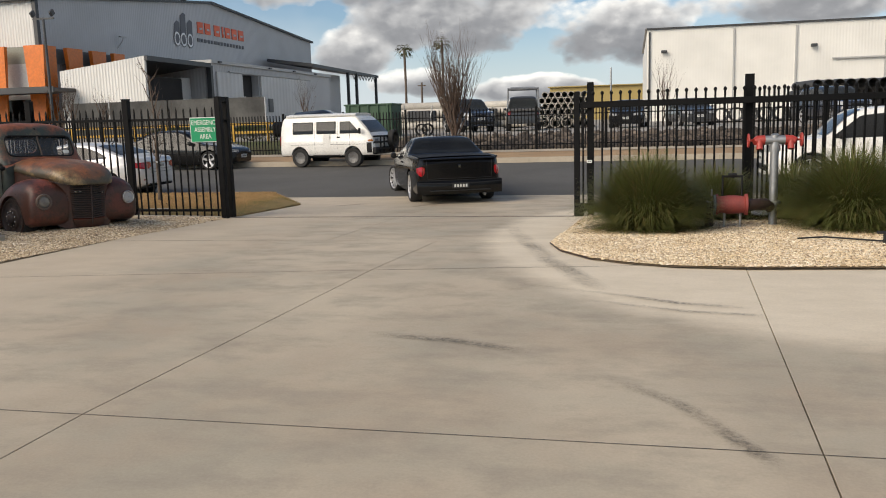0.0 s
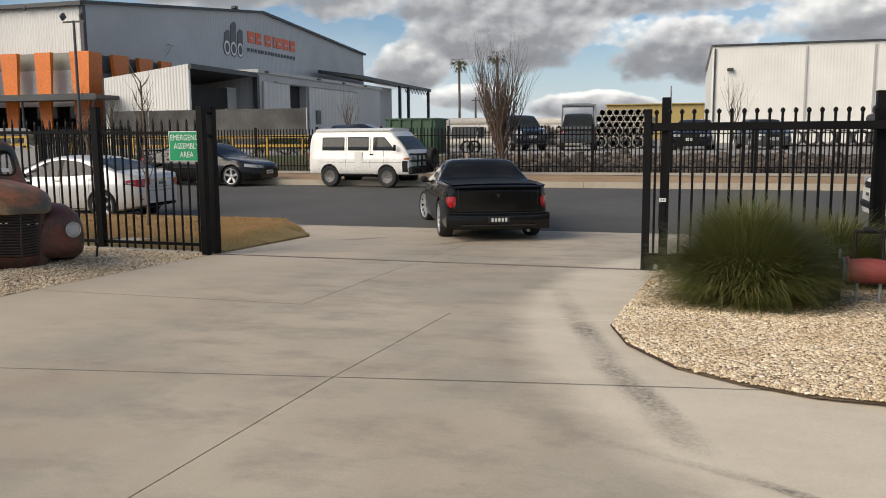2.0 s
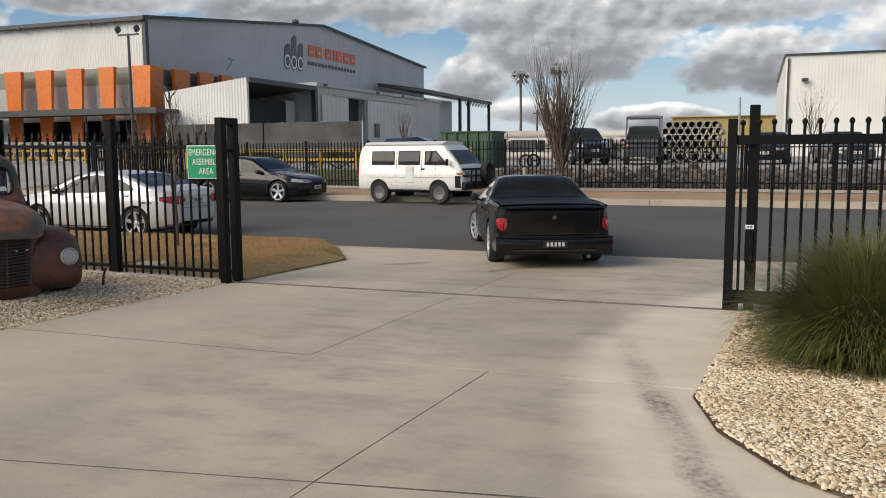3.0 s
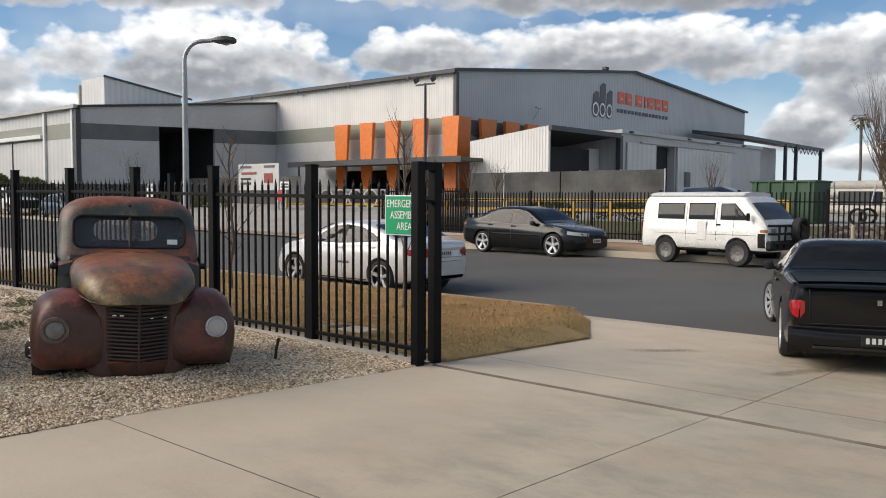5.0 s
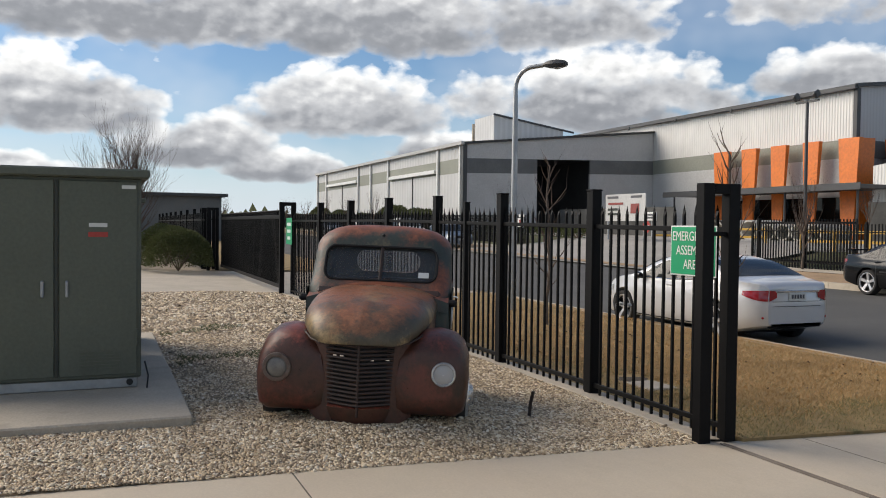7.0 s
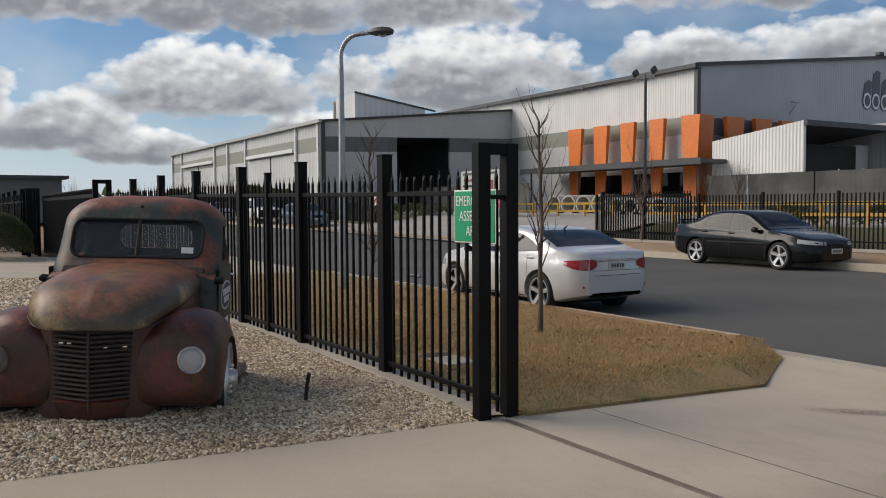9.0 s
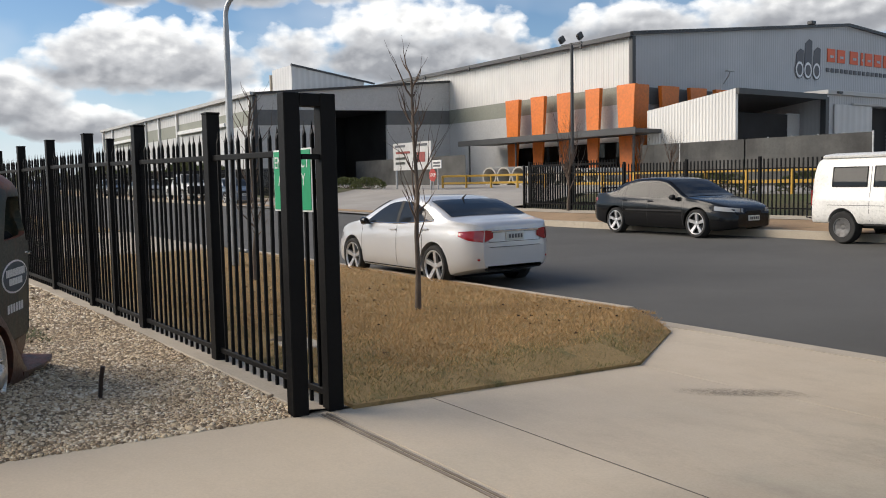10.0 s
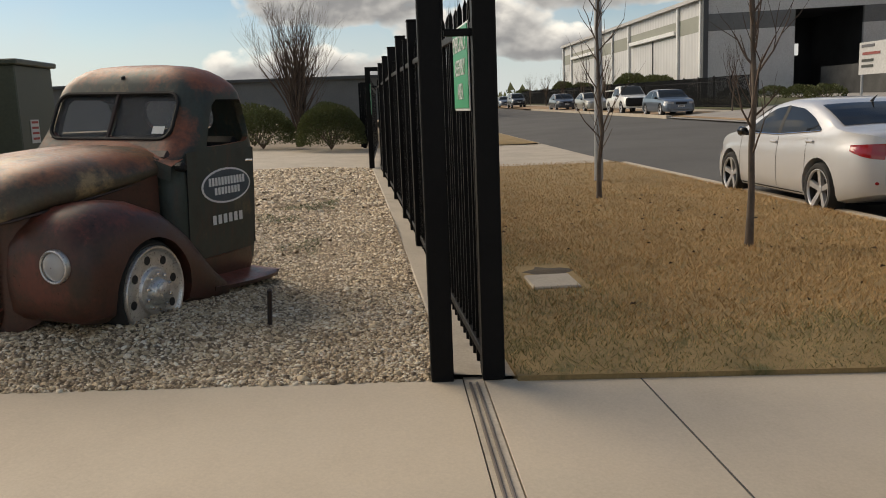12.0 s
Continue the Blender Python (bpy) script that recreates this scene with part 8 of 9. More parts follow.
def leaf_ball(m, c, rx, ry, rz, n, size, rnd, low=-0.2):
    for k in range(n):
        v = Vector((rnd.gauss(0, 1), rnd.gauss(0, 1), rnd.gauss(0, 1))).normalized()
        if v.z < low:
            v.z = abs(v.z)
        q = 1 - 0.25 * rnd.random() ** 2 + 0.10 * noise.noise((v.x * 2.1 + c[0], v.y * 2.1, v.z * 2.1))
        p = Vector((c[0] + v.x * rx * q, c[1] + v.y * ry * q, c[2] + v.z * rz * q))
        a = Vector((rnd.gauss(0, 1), rnd.gauss(0, 1), rnd.gauss(0, 1))).normalized() * size * 0.35
        b = (v + Vector((rnd.gauss(0, 0.6), rnd.gauss(0, 0.6), rnd.gauss(0, 0.6) + 0.5))).normalized() * size
        m.v += [tuple(p - a), tuple(p + a), tuple(p + b)]
        i = len(m.v)
        m.f.append((i - 3, i - 2, i - 1))


def raw_mesh(m, name, mat):
    me = bpy.data.meshes.new(name)
    me.from_pydata(m.v, [], m.f)
    me.materials.append(MAT[mat])
    return me


def shrub(x, y, z, rx, ry, rz, n, size, seed, label, mat="leaf", group="shrubs"):
    rnd = random.Random(seed)
    t = thing("shrub", label, "shrub", pose(x, y, z), group)
    m = M()
    leaf_ball(m, (0, 0, rz * 0.35), rx, ry, rz, n, size, rnd)
    part("foliage", raw_mesh(m, "foliage", mat), None, t)
    core = M()
    for k in range(12):
        a = 2 * math.pi * k / 12
        core.tube([(0, 0, 0), (rx * 0.4 * math.cos(a), ry * 0.4 * math.sin(a), rz * 0.6), (rx * 0.75 * math.cos(a), ry * 0.75 * math.sin(a), rz * 0.95)], [0.02, 0.012, 0.005], 4)
    part("stems", core, "twig", t)


shrub(-31.5, 12.6, -0.02, 1.35, 1.15, 1.10, 16000, 0.065, 1, "rounded olive-green clipped shrub by the second drive")
shrub(-33.8, 10.0, 0.0, 1.2, 1.2, 1.05, 9000, 0.07, 2, "loose olive-green shrub below the bare tree")
shrub(-34.5, 12.4, 0.0, 1.3, 1.2, 1.15, 10000, 0.07, 3, "dense green shrub beside the dark fence")
shrub(-37.0, 9.2, 0.0, 1.6, 1.6, 1.2, 3000, 0.12, 6, "twiggy green shrub among the bare branches")
for k, (x, y) in enumerate(((-46.5, 37.6), (-50, 38.0), (-54, 38.2), (-60, 38.2), (-22, 38.5), (-18, 38.8))):
    shrub(x, y, ground_z(x, y), 1.6, 0.8, 0.55, 1200, 0.13, 20 + k, "low green shrub in the factory garden")
for k, (x, y) in enumerate(((-72, 36.6), (-79, 36.5), (-88, 36.4), (-97, 36.3), (-106, 36), (-118, 36), (-130, 35))):
    shrub(x, y, ground_z(x, y), 4.2, 1.4, 1.5 + 0.35 * math.sin(2.1 * k), 4200, 0.22, 40 + k, "dark green tree clump down the street")


def palm(x, y, z, h, seed):
    rnd = random.Random(seed)
    t = thing("palm_tree", "tall slim palm standing against the sky", "tree", pose(x, y, z), "palms")
    part("trunk", M().tube([(0, 0, 0), (0.1, 0, h * 0.5), (0, 0, h)], [0.32, 0.24, 0.26], 8), "bark", t)
    m = M()
    for k in range(34):
        a, el = rnd.uniform(0, 6.283), rnd.uniform(-0.7, 1.2)
        d = Vector((math.cos(a) * math.cos(el), math.sin(a) * math.cos(el), math.sin(el)))
        p0, p1, p2 = Vector((0, 0, h)), Vector((0, 0, h)) + d * 1.3, Vector((0, 0, h)) + d * 2.1 - Vector((0, 0, 0.7))
        s = Vector((-math.sin(a), math.cos(a), 0))
        for j in range(7):
            f = j / 6 - 0.5
            m.add([p1 + s * f * 0.5, p1 + s * (f + 0.06), p2 + s * f * 2.0], [(0, 1, 2)])
        m.add([p0 - s * 0.04, p0 + s * 0.04, p1], [(0, 1, 2)])
    part("crown", raw_mesh(m, "crown", "palm"), None, t)


palm(-45.7, 170, 0, 16.0, 1)
palm(-37.8, 170, 0, 16.9, 2)


# ---- tussocks and fire main beside the gate ----
def tussock(x, y, z, r, h, n, seed, label):
    """A mop of fine blades that rise from a tight crown, bend outward and droop at their tips."""
    rnd = random.Random(seed)
    t = thing("grass_tussock", label, "ornamental grass", pose(x, y, z), "grass tussocks")
    for name, mat, count in (("green_tuft", "tuft", n), ("dry_tuft", "tuft_dry", n // 8)):
        m = M()
        for k in range(count):
            a, q = rnd.uniform(0, 6.2832), rnd.random() ** 0.72
            base = Vector((math.cos(a) * q * r * 0.34, math.sin(a) * q * r * 0.34, 0))
            side = a + rnd.gauss(0, 0.5)
            w = rnd.uniform(0.0032, 0.0062)
            if rnd.random() < 0.22:
                # the skirt that lies out over the stones
                ln, pitch, droop = h * rnd.uniform(0.50, 0.80), radians(rnd.uniform(12, 48)), rnd.uniform(0.10, 0.26)
            else:
                ln = h * rnd.uniform(0.72, 1.12) * (1.03 - 0.16 * q * q)
                pitch = radians(rnd.uniform(84, 96) - 46 * q ** 1.4 - rnd.uniform(0, 10))
                droop = rnd.uniform(0.06, 0.20) + 0.16 * q
            p, pts = base.copy(), [base.copy()]
            for j in range(5):
                side += rnd.gauss(0, 0.09)
                d = Vector((math.cos(side), math.sin(side), 0))
                p = p + (d * math.cos(pitch) + Vector((0, 0, math.sin(pitch)))) * ln / 5
                pitch -= droop * (0.5 + 0.32 * j)
                p.z = max(p.z, 0.02)
                pts.append(p.copy())
            s = Vector((-math.sin(side), math.cos(side), 0)) * w
            i = len(m.v)
            for j, c in enumerate(pts):
                f = 1 - (j / 5.4) ** 2
                m.v += [tuple(c - s * f), tuple(c + s * f)]
            m.f += [(i + 2 * j, i + 2 * j + 1, i + 2 * j + 3, i + 2 * j + 2) for j in range(5)]
        part(name, raw_mesh(m, name, mat), None, t)["kind"] = "stuff"


tussock(0.22, 12.62, -0.08, 0.88, 1.02, 11500, 1, "large arching olive-green grass tussock by the gate")
tussock(2.86, 12.80, -0.09, 1.0, 1.06, 11500, 2, "large arching olive-green grass tussock beside the hydrant")
tussock(1.25, 14.1, -0.10, 0.70, 0.84, 3600, 3, "smaller grass tussock against the gate")
tussock(2.35, 14.0, -0.10, 0.7, 0.88, 3200, 4, "smaller grass tussock behind the hydrant")
tussock(4.9, 12.9, -0.10, 1.0, 1.1, 6000, 5, "arching olive-green grass tussock along the fence")

hyd = thing("fire_hydrant", "galvanised hydrant standpipe with two red valves", "hydrant", pose(1.92, 13.15, -0.10))
part("standpipe", M().tube([(0, 0, 0), (0, 0, 1.08)], 0.055, 14), "galv", hyd, smooth=40)
part("flange", M().lathe([(0.30, 0.10), (0.34, 0.10)], axis="z", n=14).lathe([(1.02, 0.075), (1.10, 0.075)], axis="z", n=14), "galv", hyd)
part("tee", M().tube([(-0.15, 0, 1.17), (0.15, 0, 1.17)], 0.062, 12).lathe([(1.08, 0.06), (1.24, 0.055), (1.26, 0.03)], axis="z", n=12), "galv", hyd, smooth=40)
for s in (1, -1):
    v = part("valve", M().tube([(s * 0.13, 0, 1.17), (s * 0.22, 0, 1.17), (s * 0.27, -0.02, 1.15)], [0.07, 0.065, 0.05], 12).tube([(s * 0.20, -0.02, 1.17), (s * 0.20, -0.06, 1.05)], 0.045, 10), "red", hyd, smooth=40)
    ring = [(s * 0.34 + 0.0, 0.085 * math.sin(a), 1.17 + 0.085 * math.cos(a)) for a in [2 * math.pi * k / 16 for k in range(17)]]
    part("handwheel", M().tube(ring, 0.013, 6).tube([(s * 0.34, -0.08, 1.17), (s * 0.34, 0.08, 1.17)], 0.010, 5).tube([(s * 0.34, 0, 1.09), (s * 0.34, 0, 1.25)], 0.010, 5).tube([(s * 0.25, 0, 1.17), (s * 0.35, 0, 1.17)], 0.015, 6), "red", v)
pipe = thing("backflow_valve", "faded red cast-iron backflow valve on low supports", "pipe valve", pose(1.34, 12.85, -0.10) @ Matrix.Diagonal((0.86, 0.86, 0.90, 1)))
part("body", M().lathe([(-0.23, 0.16), (-0.20, 0.16), (-0.19, 0.125), (-0.05, 0.14), (0.06, 0.14), (0.19, 0.125), (0.20, 0.16), (0.24, 0.16)], (0, 0, 0.36), "x", 20), "red_dull", pipe, smooth=40)
part("riser", M().tube([(0.24, 0, 0.36), (0.52, 0.08, 0.36), (0.60, 0.2, 0.30)], 0.085, 12), "rust_dark", pipe, smooth=40)
part("inlet", M().tube([(-0.22, 0, 0.36), (-0.30, 0, 0.36), (-0.33, 0, 0.2), (-0.33, 0, -0.03)], 0.07, 12), "rust_dark", pipe, smooth=40)
part("flange", M().lathe([(-0.27, 0.15), (-0.235, 0.15)], (0, 0, 0.36), "x", 18), "steel_blue", pipe)
fr = M()
for x in (-0.13, 0.16):
    fr.tube([(x, 0.05, 0.45), (x, 0.05, 0.80)], 0.016, 6)
fr.tube([(-0.13, 0.05, 0.78), (0.16, 0.05, 0.78)], 0.018, 6)
fr.tube([(-0.05, 0.05, 0.80), (0.08, 0.05, 0.80)], 0.03, 8)
part("stem_frame", fr, "plastic", pipe)
for x in (-0.10, 0.14):
    part("support", M().tube([(x, 0, -0.05), (x, 0, 0.24)], 0.02, 8).box((x, 0, 0.02), (0.12, 0.12, 0.02), 0.004), "galv", pipe)
part("gauge_cock", M().tube([(-0.31, -0.06, 0.40), (-0.38, -0.10, 0.42)], 0.016, 6).tube([(-0.30, -0.05, 0.50), (-0.30, -0.05, 0.60)], 0.014, 6), "galv", pipe)
drip = thing("drip_line", "thin black irrigation pipe with a riser in the pebbles", "irrigation pipe")
part("line", M().tube([(1.9, 11.2, 0.0), (2.2, 11.25, 0.01), (2.75, 11.0, 0.0), (3.4, 11.1, 0.0)], 0.011, 6), "black", drip)
part("riser", M().tube([(2.76, 10.97, -0.06), (2.76, 10.97, 0.10)], 0.016, 6).box((2.76, 10.97, 0.10), (0.16, 0.03, 0.03), 0.006), "black", drip)

# ---- across the street ----
bin_ = thing("waste_skip", "large dark green steel waste skip behind the fence", "skip bin", pose(-12.2, 40.2, 0.74))
part("body", M().box((0, 0, 0.80), (2.3, 1.7, 1.55), 0.04), "bin_green", bin_)
for k in range(5):
    part("rib", M().box((-0.95 + 0.475 * k, -0.88, 0.8), (0.07, 0.06, 1.5), 0.01), "bin_green", bin_)
part("rim", M().box((0, 0, 1.56), (2.4, 1.8, 0.08), 0.02), "bin_green", bin_)
trailer = thing("trailer", "small dark tipper trailer with a pale frame", "trailer", pose(-9.95, 40.8, 0.75))
part("tray", M().box((0, 0, 0.95), (1.1, 1.5, 0.5), 0.03), "roof_dark", trailer)
part("frame", M().tube([(-0.6, -0.75, 0.7), (-0.7, -0.75, 1.55)], 0.03, 6).tube([(0.55, -0.75, 0.7), (0.7, -0.75, 1.45)], 0.03, 6), "galv", trailer)
for y in (-0.65, 0.65):
    part("tyre", tyre_mesh(0.3, 0.18), None, trailer, at=Matrix.Translation((0.1, y, 0.3)))
suv_roof = thing("parked_wagon", "dark wagon roof showing behind the van", "car", pose(-14.2, 38.2, 0.68))
part("roof", M().loft([[(x, y * w, z) for y, z in ((-0.75, 0.9), (-0.68, 1.0 + h * 0.6), (-0.4, 1.0 + h), (0.4, 1.0 + h), (0.68, 1.0 + h * 0.6), (0.75, 0.9))] for x, h, w in ((-1.3, 0.1, 0.95), (-1.0, 0.35, 1), (0.3, 0.42, 1), (0.9, 0.2, 1), (1.4, 0.0, 1))]), "black_car", suv_roof, smooth=40)
part("body", M().box((0, 0, 0.6), (4.2, 1.7, 0.7), 0.15), "black_car", suv_roof)
for x in (-1.3, 1.3):
    for y in (-0.75, 0.75):
        part("tyre", tyre_mesh(0.33, 0.2), None, suv_roof, at=Matrix.Translation((x, y, 0.33)))


def pipe_mesh(r, ln, mat, wall=0.12):
    m = M()
    ri = r * (1 - wall * 1.6)
    prof = [(-ln / 2, ri), (-ln / 2, r), (ln / 2, r), (ln / 2, ri)]
    n = 16
    for h, q in prof + [prof[0]]:
        for k in range(n):
            a = 2 * math.pi * k / n
            m.v.append((q * math.cos(a), h, q * math.sin(a)))
    for i in range(4):
        for k in range(n):
            m.f.append((i * n + k, (i + 1) * n + k, (i + 1) * n + (k + 1) % n, i * n + (k + 1) % n))
    return m.mesh("pipe", mat, 40)


def stack(x, y, z, r, ln, rows, cols, mat, label, turn=0.0, wall=0.12):
    t = thing("pipe_stack", label, "pipes", pose(x, y, z, 0, 0, turn), "pipe stacks")
    me = pipe_mesh(r, ln, mat, wall)
    for j in range(rows):
        for i in range(cols - j % 2):
            part("pipe", me, None, t, at=Matrix.Translation(((i + 0.5 * (j % 2)) * 2.04 * r, 0, r + j * 1.77 * r)))
    part("bearer", M().box((cols * r, 0, -0.04), (cols * 2 * r, 0.15, 0.12)), "bark", t)
    return t


stack(-5.2, 52.5, 0.92, 0.185, 4.0, 6, 8, "pipe_conc", "stack of short concrete pipes with dark open ends", 0, 0.10)
stack(-5.0, 50.0, 0.86, 0.32, 0.6, 1, 4, "pipe_conc", "row of large concrete pipe rings", 0, 0.08)
stack(-13.4, 55.0, 0.9, 0.24, 4.0, 4, 3, "pipe_conc", "stack of long pale concrete pipes seen from the side", 90, 0.1)
stack(-11.0, 55.5, 0.9, 0.24, 4.0, 3, 5, "pipe_conc", "stack of long pale concrete pipes seen from the side", 90, 0.1)
stack(-8.4, 57.0, 0.9, 0.24, 4.0, 4, 4, "pipe_conc", "stack of pale concrete pipes beyond the vehicles", 60, 0.1)
stack(10.6, 60.0, 0.9, 0.33, 4.0, 4, 9, "pipe_black", "tall stack of black pipes with pale rims", 8, 0.05)
stack(17.6, 60.0, 0.9, 0.40, 4.0, 4, 8, "pipe_conc", "tall stack of grey concrete pipes", 5, 0.1)
stack(3.6, 56.0, 0.9, 0.42, 1.2, 1, 9, "pipe_black", "row of coiled black pipe hoops", 0, 0.06)
stack(-46.3, 48.0, 1.0, 0.62, 3.0, 1, 4, "pipe_conc", "row of large concrete pipes at the factory entrance", 10, 0.1)
stack(-40.9, 48.6, 1.0, 0.5, 3.0, 1, 4, "pipe_conc", "row of concrete pipes by the office", 10, 0.1)


def rail(x0, y0, x1, y1, z, label):
    r = thing("guard_rail", label, "guard rail", group="yellow guard rails")
    n = max(2, int(math.hypot(x1 - x0, y1 - y0) / 1.6))
    for h in (0.45, 0.85):
        part("bar", M().box(((x0 + x1) / 2, (y0 + y1) / 2, z + h), (math.hypot(x1 - x0, y1 - y0), 0.06, 0.12), 0.01, Matrix.Rotation(math.atan2(y1 - y0, x1 - x0), 4, "Z")), "yellow", r)
    for k in range(n + 1):
        part("post", M().box((x0 + (x1 - x0) * k / n, y0 + (y1 - y0) * k / n, z + 0.45), (0.10, 0.10, 0.9), 0.01), "yellow", r)


rail(-42.0, 40.0, -34.8, 41.5, 0.80, "bright yellow steel guard rail beside the entrance")
rail(-29.0, 38.0, -11.5, 38.0, 0.72, "long yellow steel guard rail behind the far fence")
for x0, x1 in ((-36.0, -29.0), (-29.0, -22.3)):
    sc = thing("shade_screen", "dull grey shade-cloth screen on posts", "screen fence", group="shade screens")
    part("cloth", M().sheet([[(x, 50 + 0.05 * math.sin(x * 3), z) for x in np.linspace(x0, x1, 24)] for z in (0.8, 1.6, 2.4, 3.25)]), "mesh_screen", sc)
    for k in range(6):
        part("post", M().box((x0 + (x1 - x0) * k / 5, 50.06, 2.05), (0.06, 0.06, 2.5)), "galv", sc)
sc = thing("shade_screen", "dull grey shade-cloth screen by the factory", "screen fence", group="shade screens")
part("cloth", M().sheet([[(x, 47.5, z) for x in np.linspace(-66, -50, 24)] for z in (0.9, 2.0, 3.2)]), "mesh_screen", sc)
part("post", M().box((-66, 47.6, 2.0), (0.08, 0.08, 2.4)), "galv", sc)

board = thing("site_signboard", "white site notice board with red and grey panels", "sign board")
# the board's shade is put into its colours: grey panel, dull bars
part("panel", M().box((-42.1, 38.0, 2.82), (3.95, 0.06, 1.55), 0.01), "wall_panel", board)
for z, wd, x, mat in ((3.42, 1.0, -41.0, "logo_dark"), (3.42, 1.1, -43.3, "logo_dark"), (3.05, 1.5, -43.0, "red_dull"), (2.72, 1.0, -43.3, "cab_dark"), (2.45, 1.0, -43.3, "cab_dark"), (2.75, 0.8, -41.1, "red_dull")):
    part("text_bar", M().box((x, 37.955, z), (wd, 0.02, 0.13 if z != 2.75 else 0.55)), mat, board)
for x in (-43.9, -40.3):
    part("post", M().box((x, 38.06, 1.8), (0.10, 0.08, 3.4)), "galv", board)
notice = thing("notice_sign", "small white notice with dark bars", "sign board")
part("panel", M().box((-39.6, 38.0, 2.30), (0.85, 0.04, 0.46), 0.01), "white_paint", notice)
for z in (2.38, 2.22):
    part("text_bar", M().box((-39.6, 37.975, z), (0.65, 0.01, 0.10)), "logo_dark", notice)
part("post", M().box((-39.6, 38.05, 1.5), (0.07, 0.05, 2.0)), "galv", notice)
stop = thing("stop_sign", "small red octagonal stop sign", "road sign")
part("plate", M().prism([(-40.0 + 0.36 * math.cos(radians(22.5 + 45 * k)), 1.72 + 0.36 * math.sin(radians(22.5 + 45 * k))) for k in range(8)], 37.96, 37.98, "y"), "red", stop)
words("STOP", 0.24, Matrix.Translation((-40.0, 37.955, 1.72)) @ Matrix.Rotation(radians(90), 4, "X"), "white_paint", stop)
part("post", M().box((-40.0, 38.0, 1.2), (0.06, 0.03, 1.0)), "galv", stop)
ns = thing("notice_sign", "white notice plates on the thin black fence", "sign board")
part("panel", M().box((-47.5, 34.1, 1.90), (0.75, 0.03, 0.55)), "white_paint", ns)
part("panel", M().box((-47.4, 34.1, 2.32), (0.70, 0.03, 0.18)), "white_paint", ns)
part("text_bar", M().box((-47.5, 34.08, 1.92), (0.3, 0.01, 0.3)), "red", ns)
bol = thing("marker_post", "short pale marker post at the far footpath", "bollard")
part("post", M().cyl((-8.0, 33.1, 0.2), (-8.0, 33.1, 0.95), 0.05, n=10), "concrete_pale", bol)
pole = thing("power_pole", "slim dark utility pole far behind the yard", "utility pole")
part("pole", M().cyl((-41, 165, 0), (-41, 165, 9.0), 0.25, 0.18, 8), "bark", pole)
part("crossarm", M().box((-41, 165, 8.4), (1.6, 0.2, 0.2)), "bark", pole)
mast = thing("radio_mast", "thin pale mast beside the yellow shed", "mast")
part("mast", M().cyl((-3.6, 140, 0), (-3.6, 140, 9.0), 0.2, 0.12, 8), "galv", mast)

# distant tree lines
for nm, x0, x1, y, h, n, lab in (("tree_line", -260, 120, 330, 7.0, 9000, "dark band of distant trees on the horizon"), ("tree_line_west", -420, -200, 40, 7.0, 5000, "dark band of distant trees down the street")):
    rnd = random.Random(7)
    m = M()
    for k in range(n):
        x = rnd.uniform(x0, x1)
        yy = y + rnd.uniform(-4, 4) if nm == "tree_line" else rnd.uniform(-90, 60)
        top = h * (0.55 + 0.45 * noise.noise((x * 0.03, yy * 0.05, 1.3)) + 0.25 * noise.noise((x * 0.2, yy * 0.2, 4)))
        p = Vector((x, yy, rnd.uniform(0, max(top, 1.0)) + 0.5))
        s = rnd.uniform(0.7, 1.4)
        i = len(m.v)
        m.v += [(p.x - s, p.y + rnd.uniform(-s, s), p.z - s * 0.5), (p.x + s, p.y + rnd.uniform(-s, s), p.z - s * 0.4), (p.x + rnd.uniform(-s, s) * 0.4, p.y, p.z + s)]
        m.f.append((i, i + 1, i + 2))
    ob = new(nm, raw_mesh(m, nm, "leaf"))
    tagged(ob, lab, "trees", kind="stuff")


# ---- loose stuff ----
ICO_V = np.array([(0, 0, 1), (0.894, 0, 0.447), (0.276, 0.851, 0.447), (-0.724, 0.526, 0.447), (-0.724, -0.526, 0.447), (0.276, -0.851, 0.447), (0.724, 0.526, -0.447), (-0.276, 0.851, -0.447), (-0.894, 0, -0.447), (-0.276, -0.851, -0.447), (0.724, -0.526, -0.447), (0, 0, -1)])
ICO_F = np.array([(0, 1, 2), (0, 2, 3), (0, 3, 4), (0, 4, 5), (0, 5, 1), (1, 6, 2), (2, 7, 3), (3, 8, 4), (4, 9, 5), (5, 10, 1), (6, 7, 2), (7, 8, 3), (8, 9, 4), (9, 10, 5), (10, 6, 1)])


def inside(poly, x, y):
    r = np.zeros(len(x), bool)
    n = len(poly)
    for i in range(n):
        (x0, y0), (x1, y1) = poly[i], poly[(i + 1) % n]
        hit = ((y0 > y) != (y1 > y)) & (x < (x1 - x0) * (y - y0) / (y1 - y0 + 1e-12) + x0)
        r ^= hit
    return r


def big_mesh(name, verts, faces, mat, smooth=False):
    me = bpy.data.meshes.new(name)
    k = faces.shape[1]
    me.vertices.add(len(verts))
    me.vertices.foreach_set("co", verts.astype(np.float32).ravel())
    me.loops.add(faces.size)
    me.loops.foreach_set("vertex_index", faces.astype(np.int32).ravel())
    me.polygons.add(len(faces))
    me.polygons.foreach_set("loop_start", np.arange(0, faces.size, k, dtype=np.int32))
    me.update(calc_edges=True)
    me.validate()
    me.materials.append(MAT[mat])
    if smooth:
        me.polygons.foreach_set("use_smooth", [True] * len(me.polygons))
    return me


TENT_V = np.array([(0, 0, 0.95)] + [(math.cos(a), math.sin(a), -0.35) for a in (0, 1.05, 2.1, 3.14, 4.19, 5.24)])
TENT_F = np.array([(0, k, k % 6 + 1) for k in range(1, 7)])


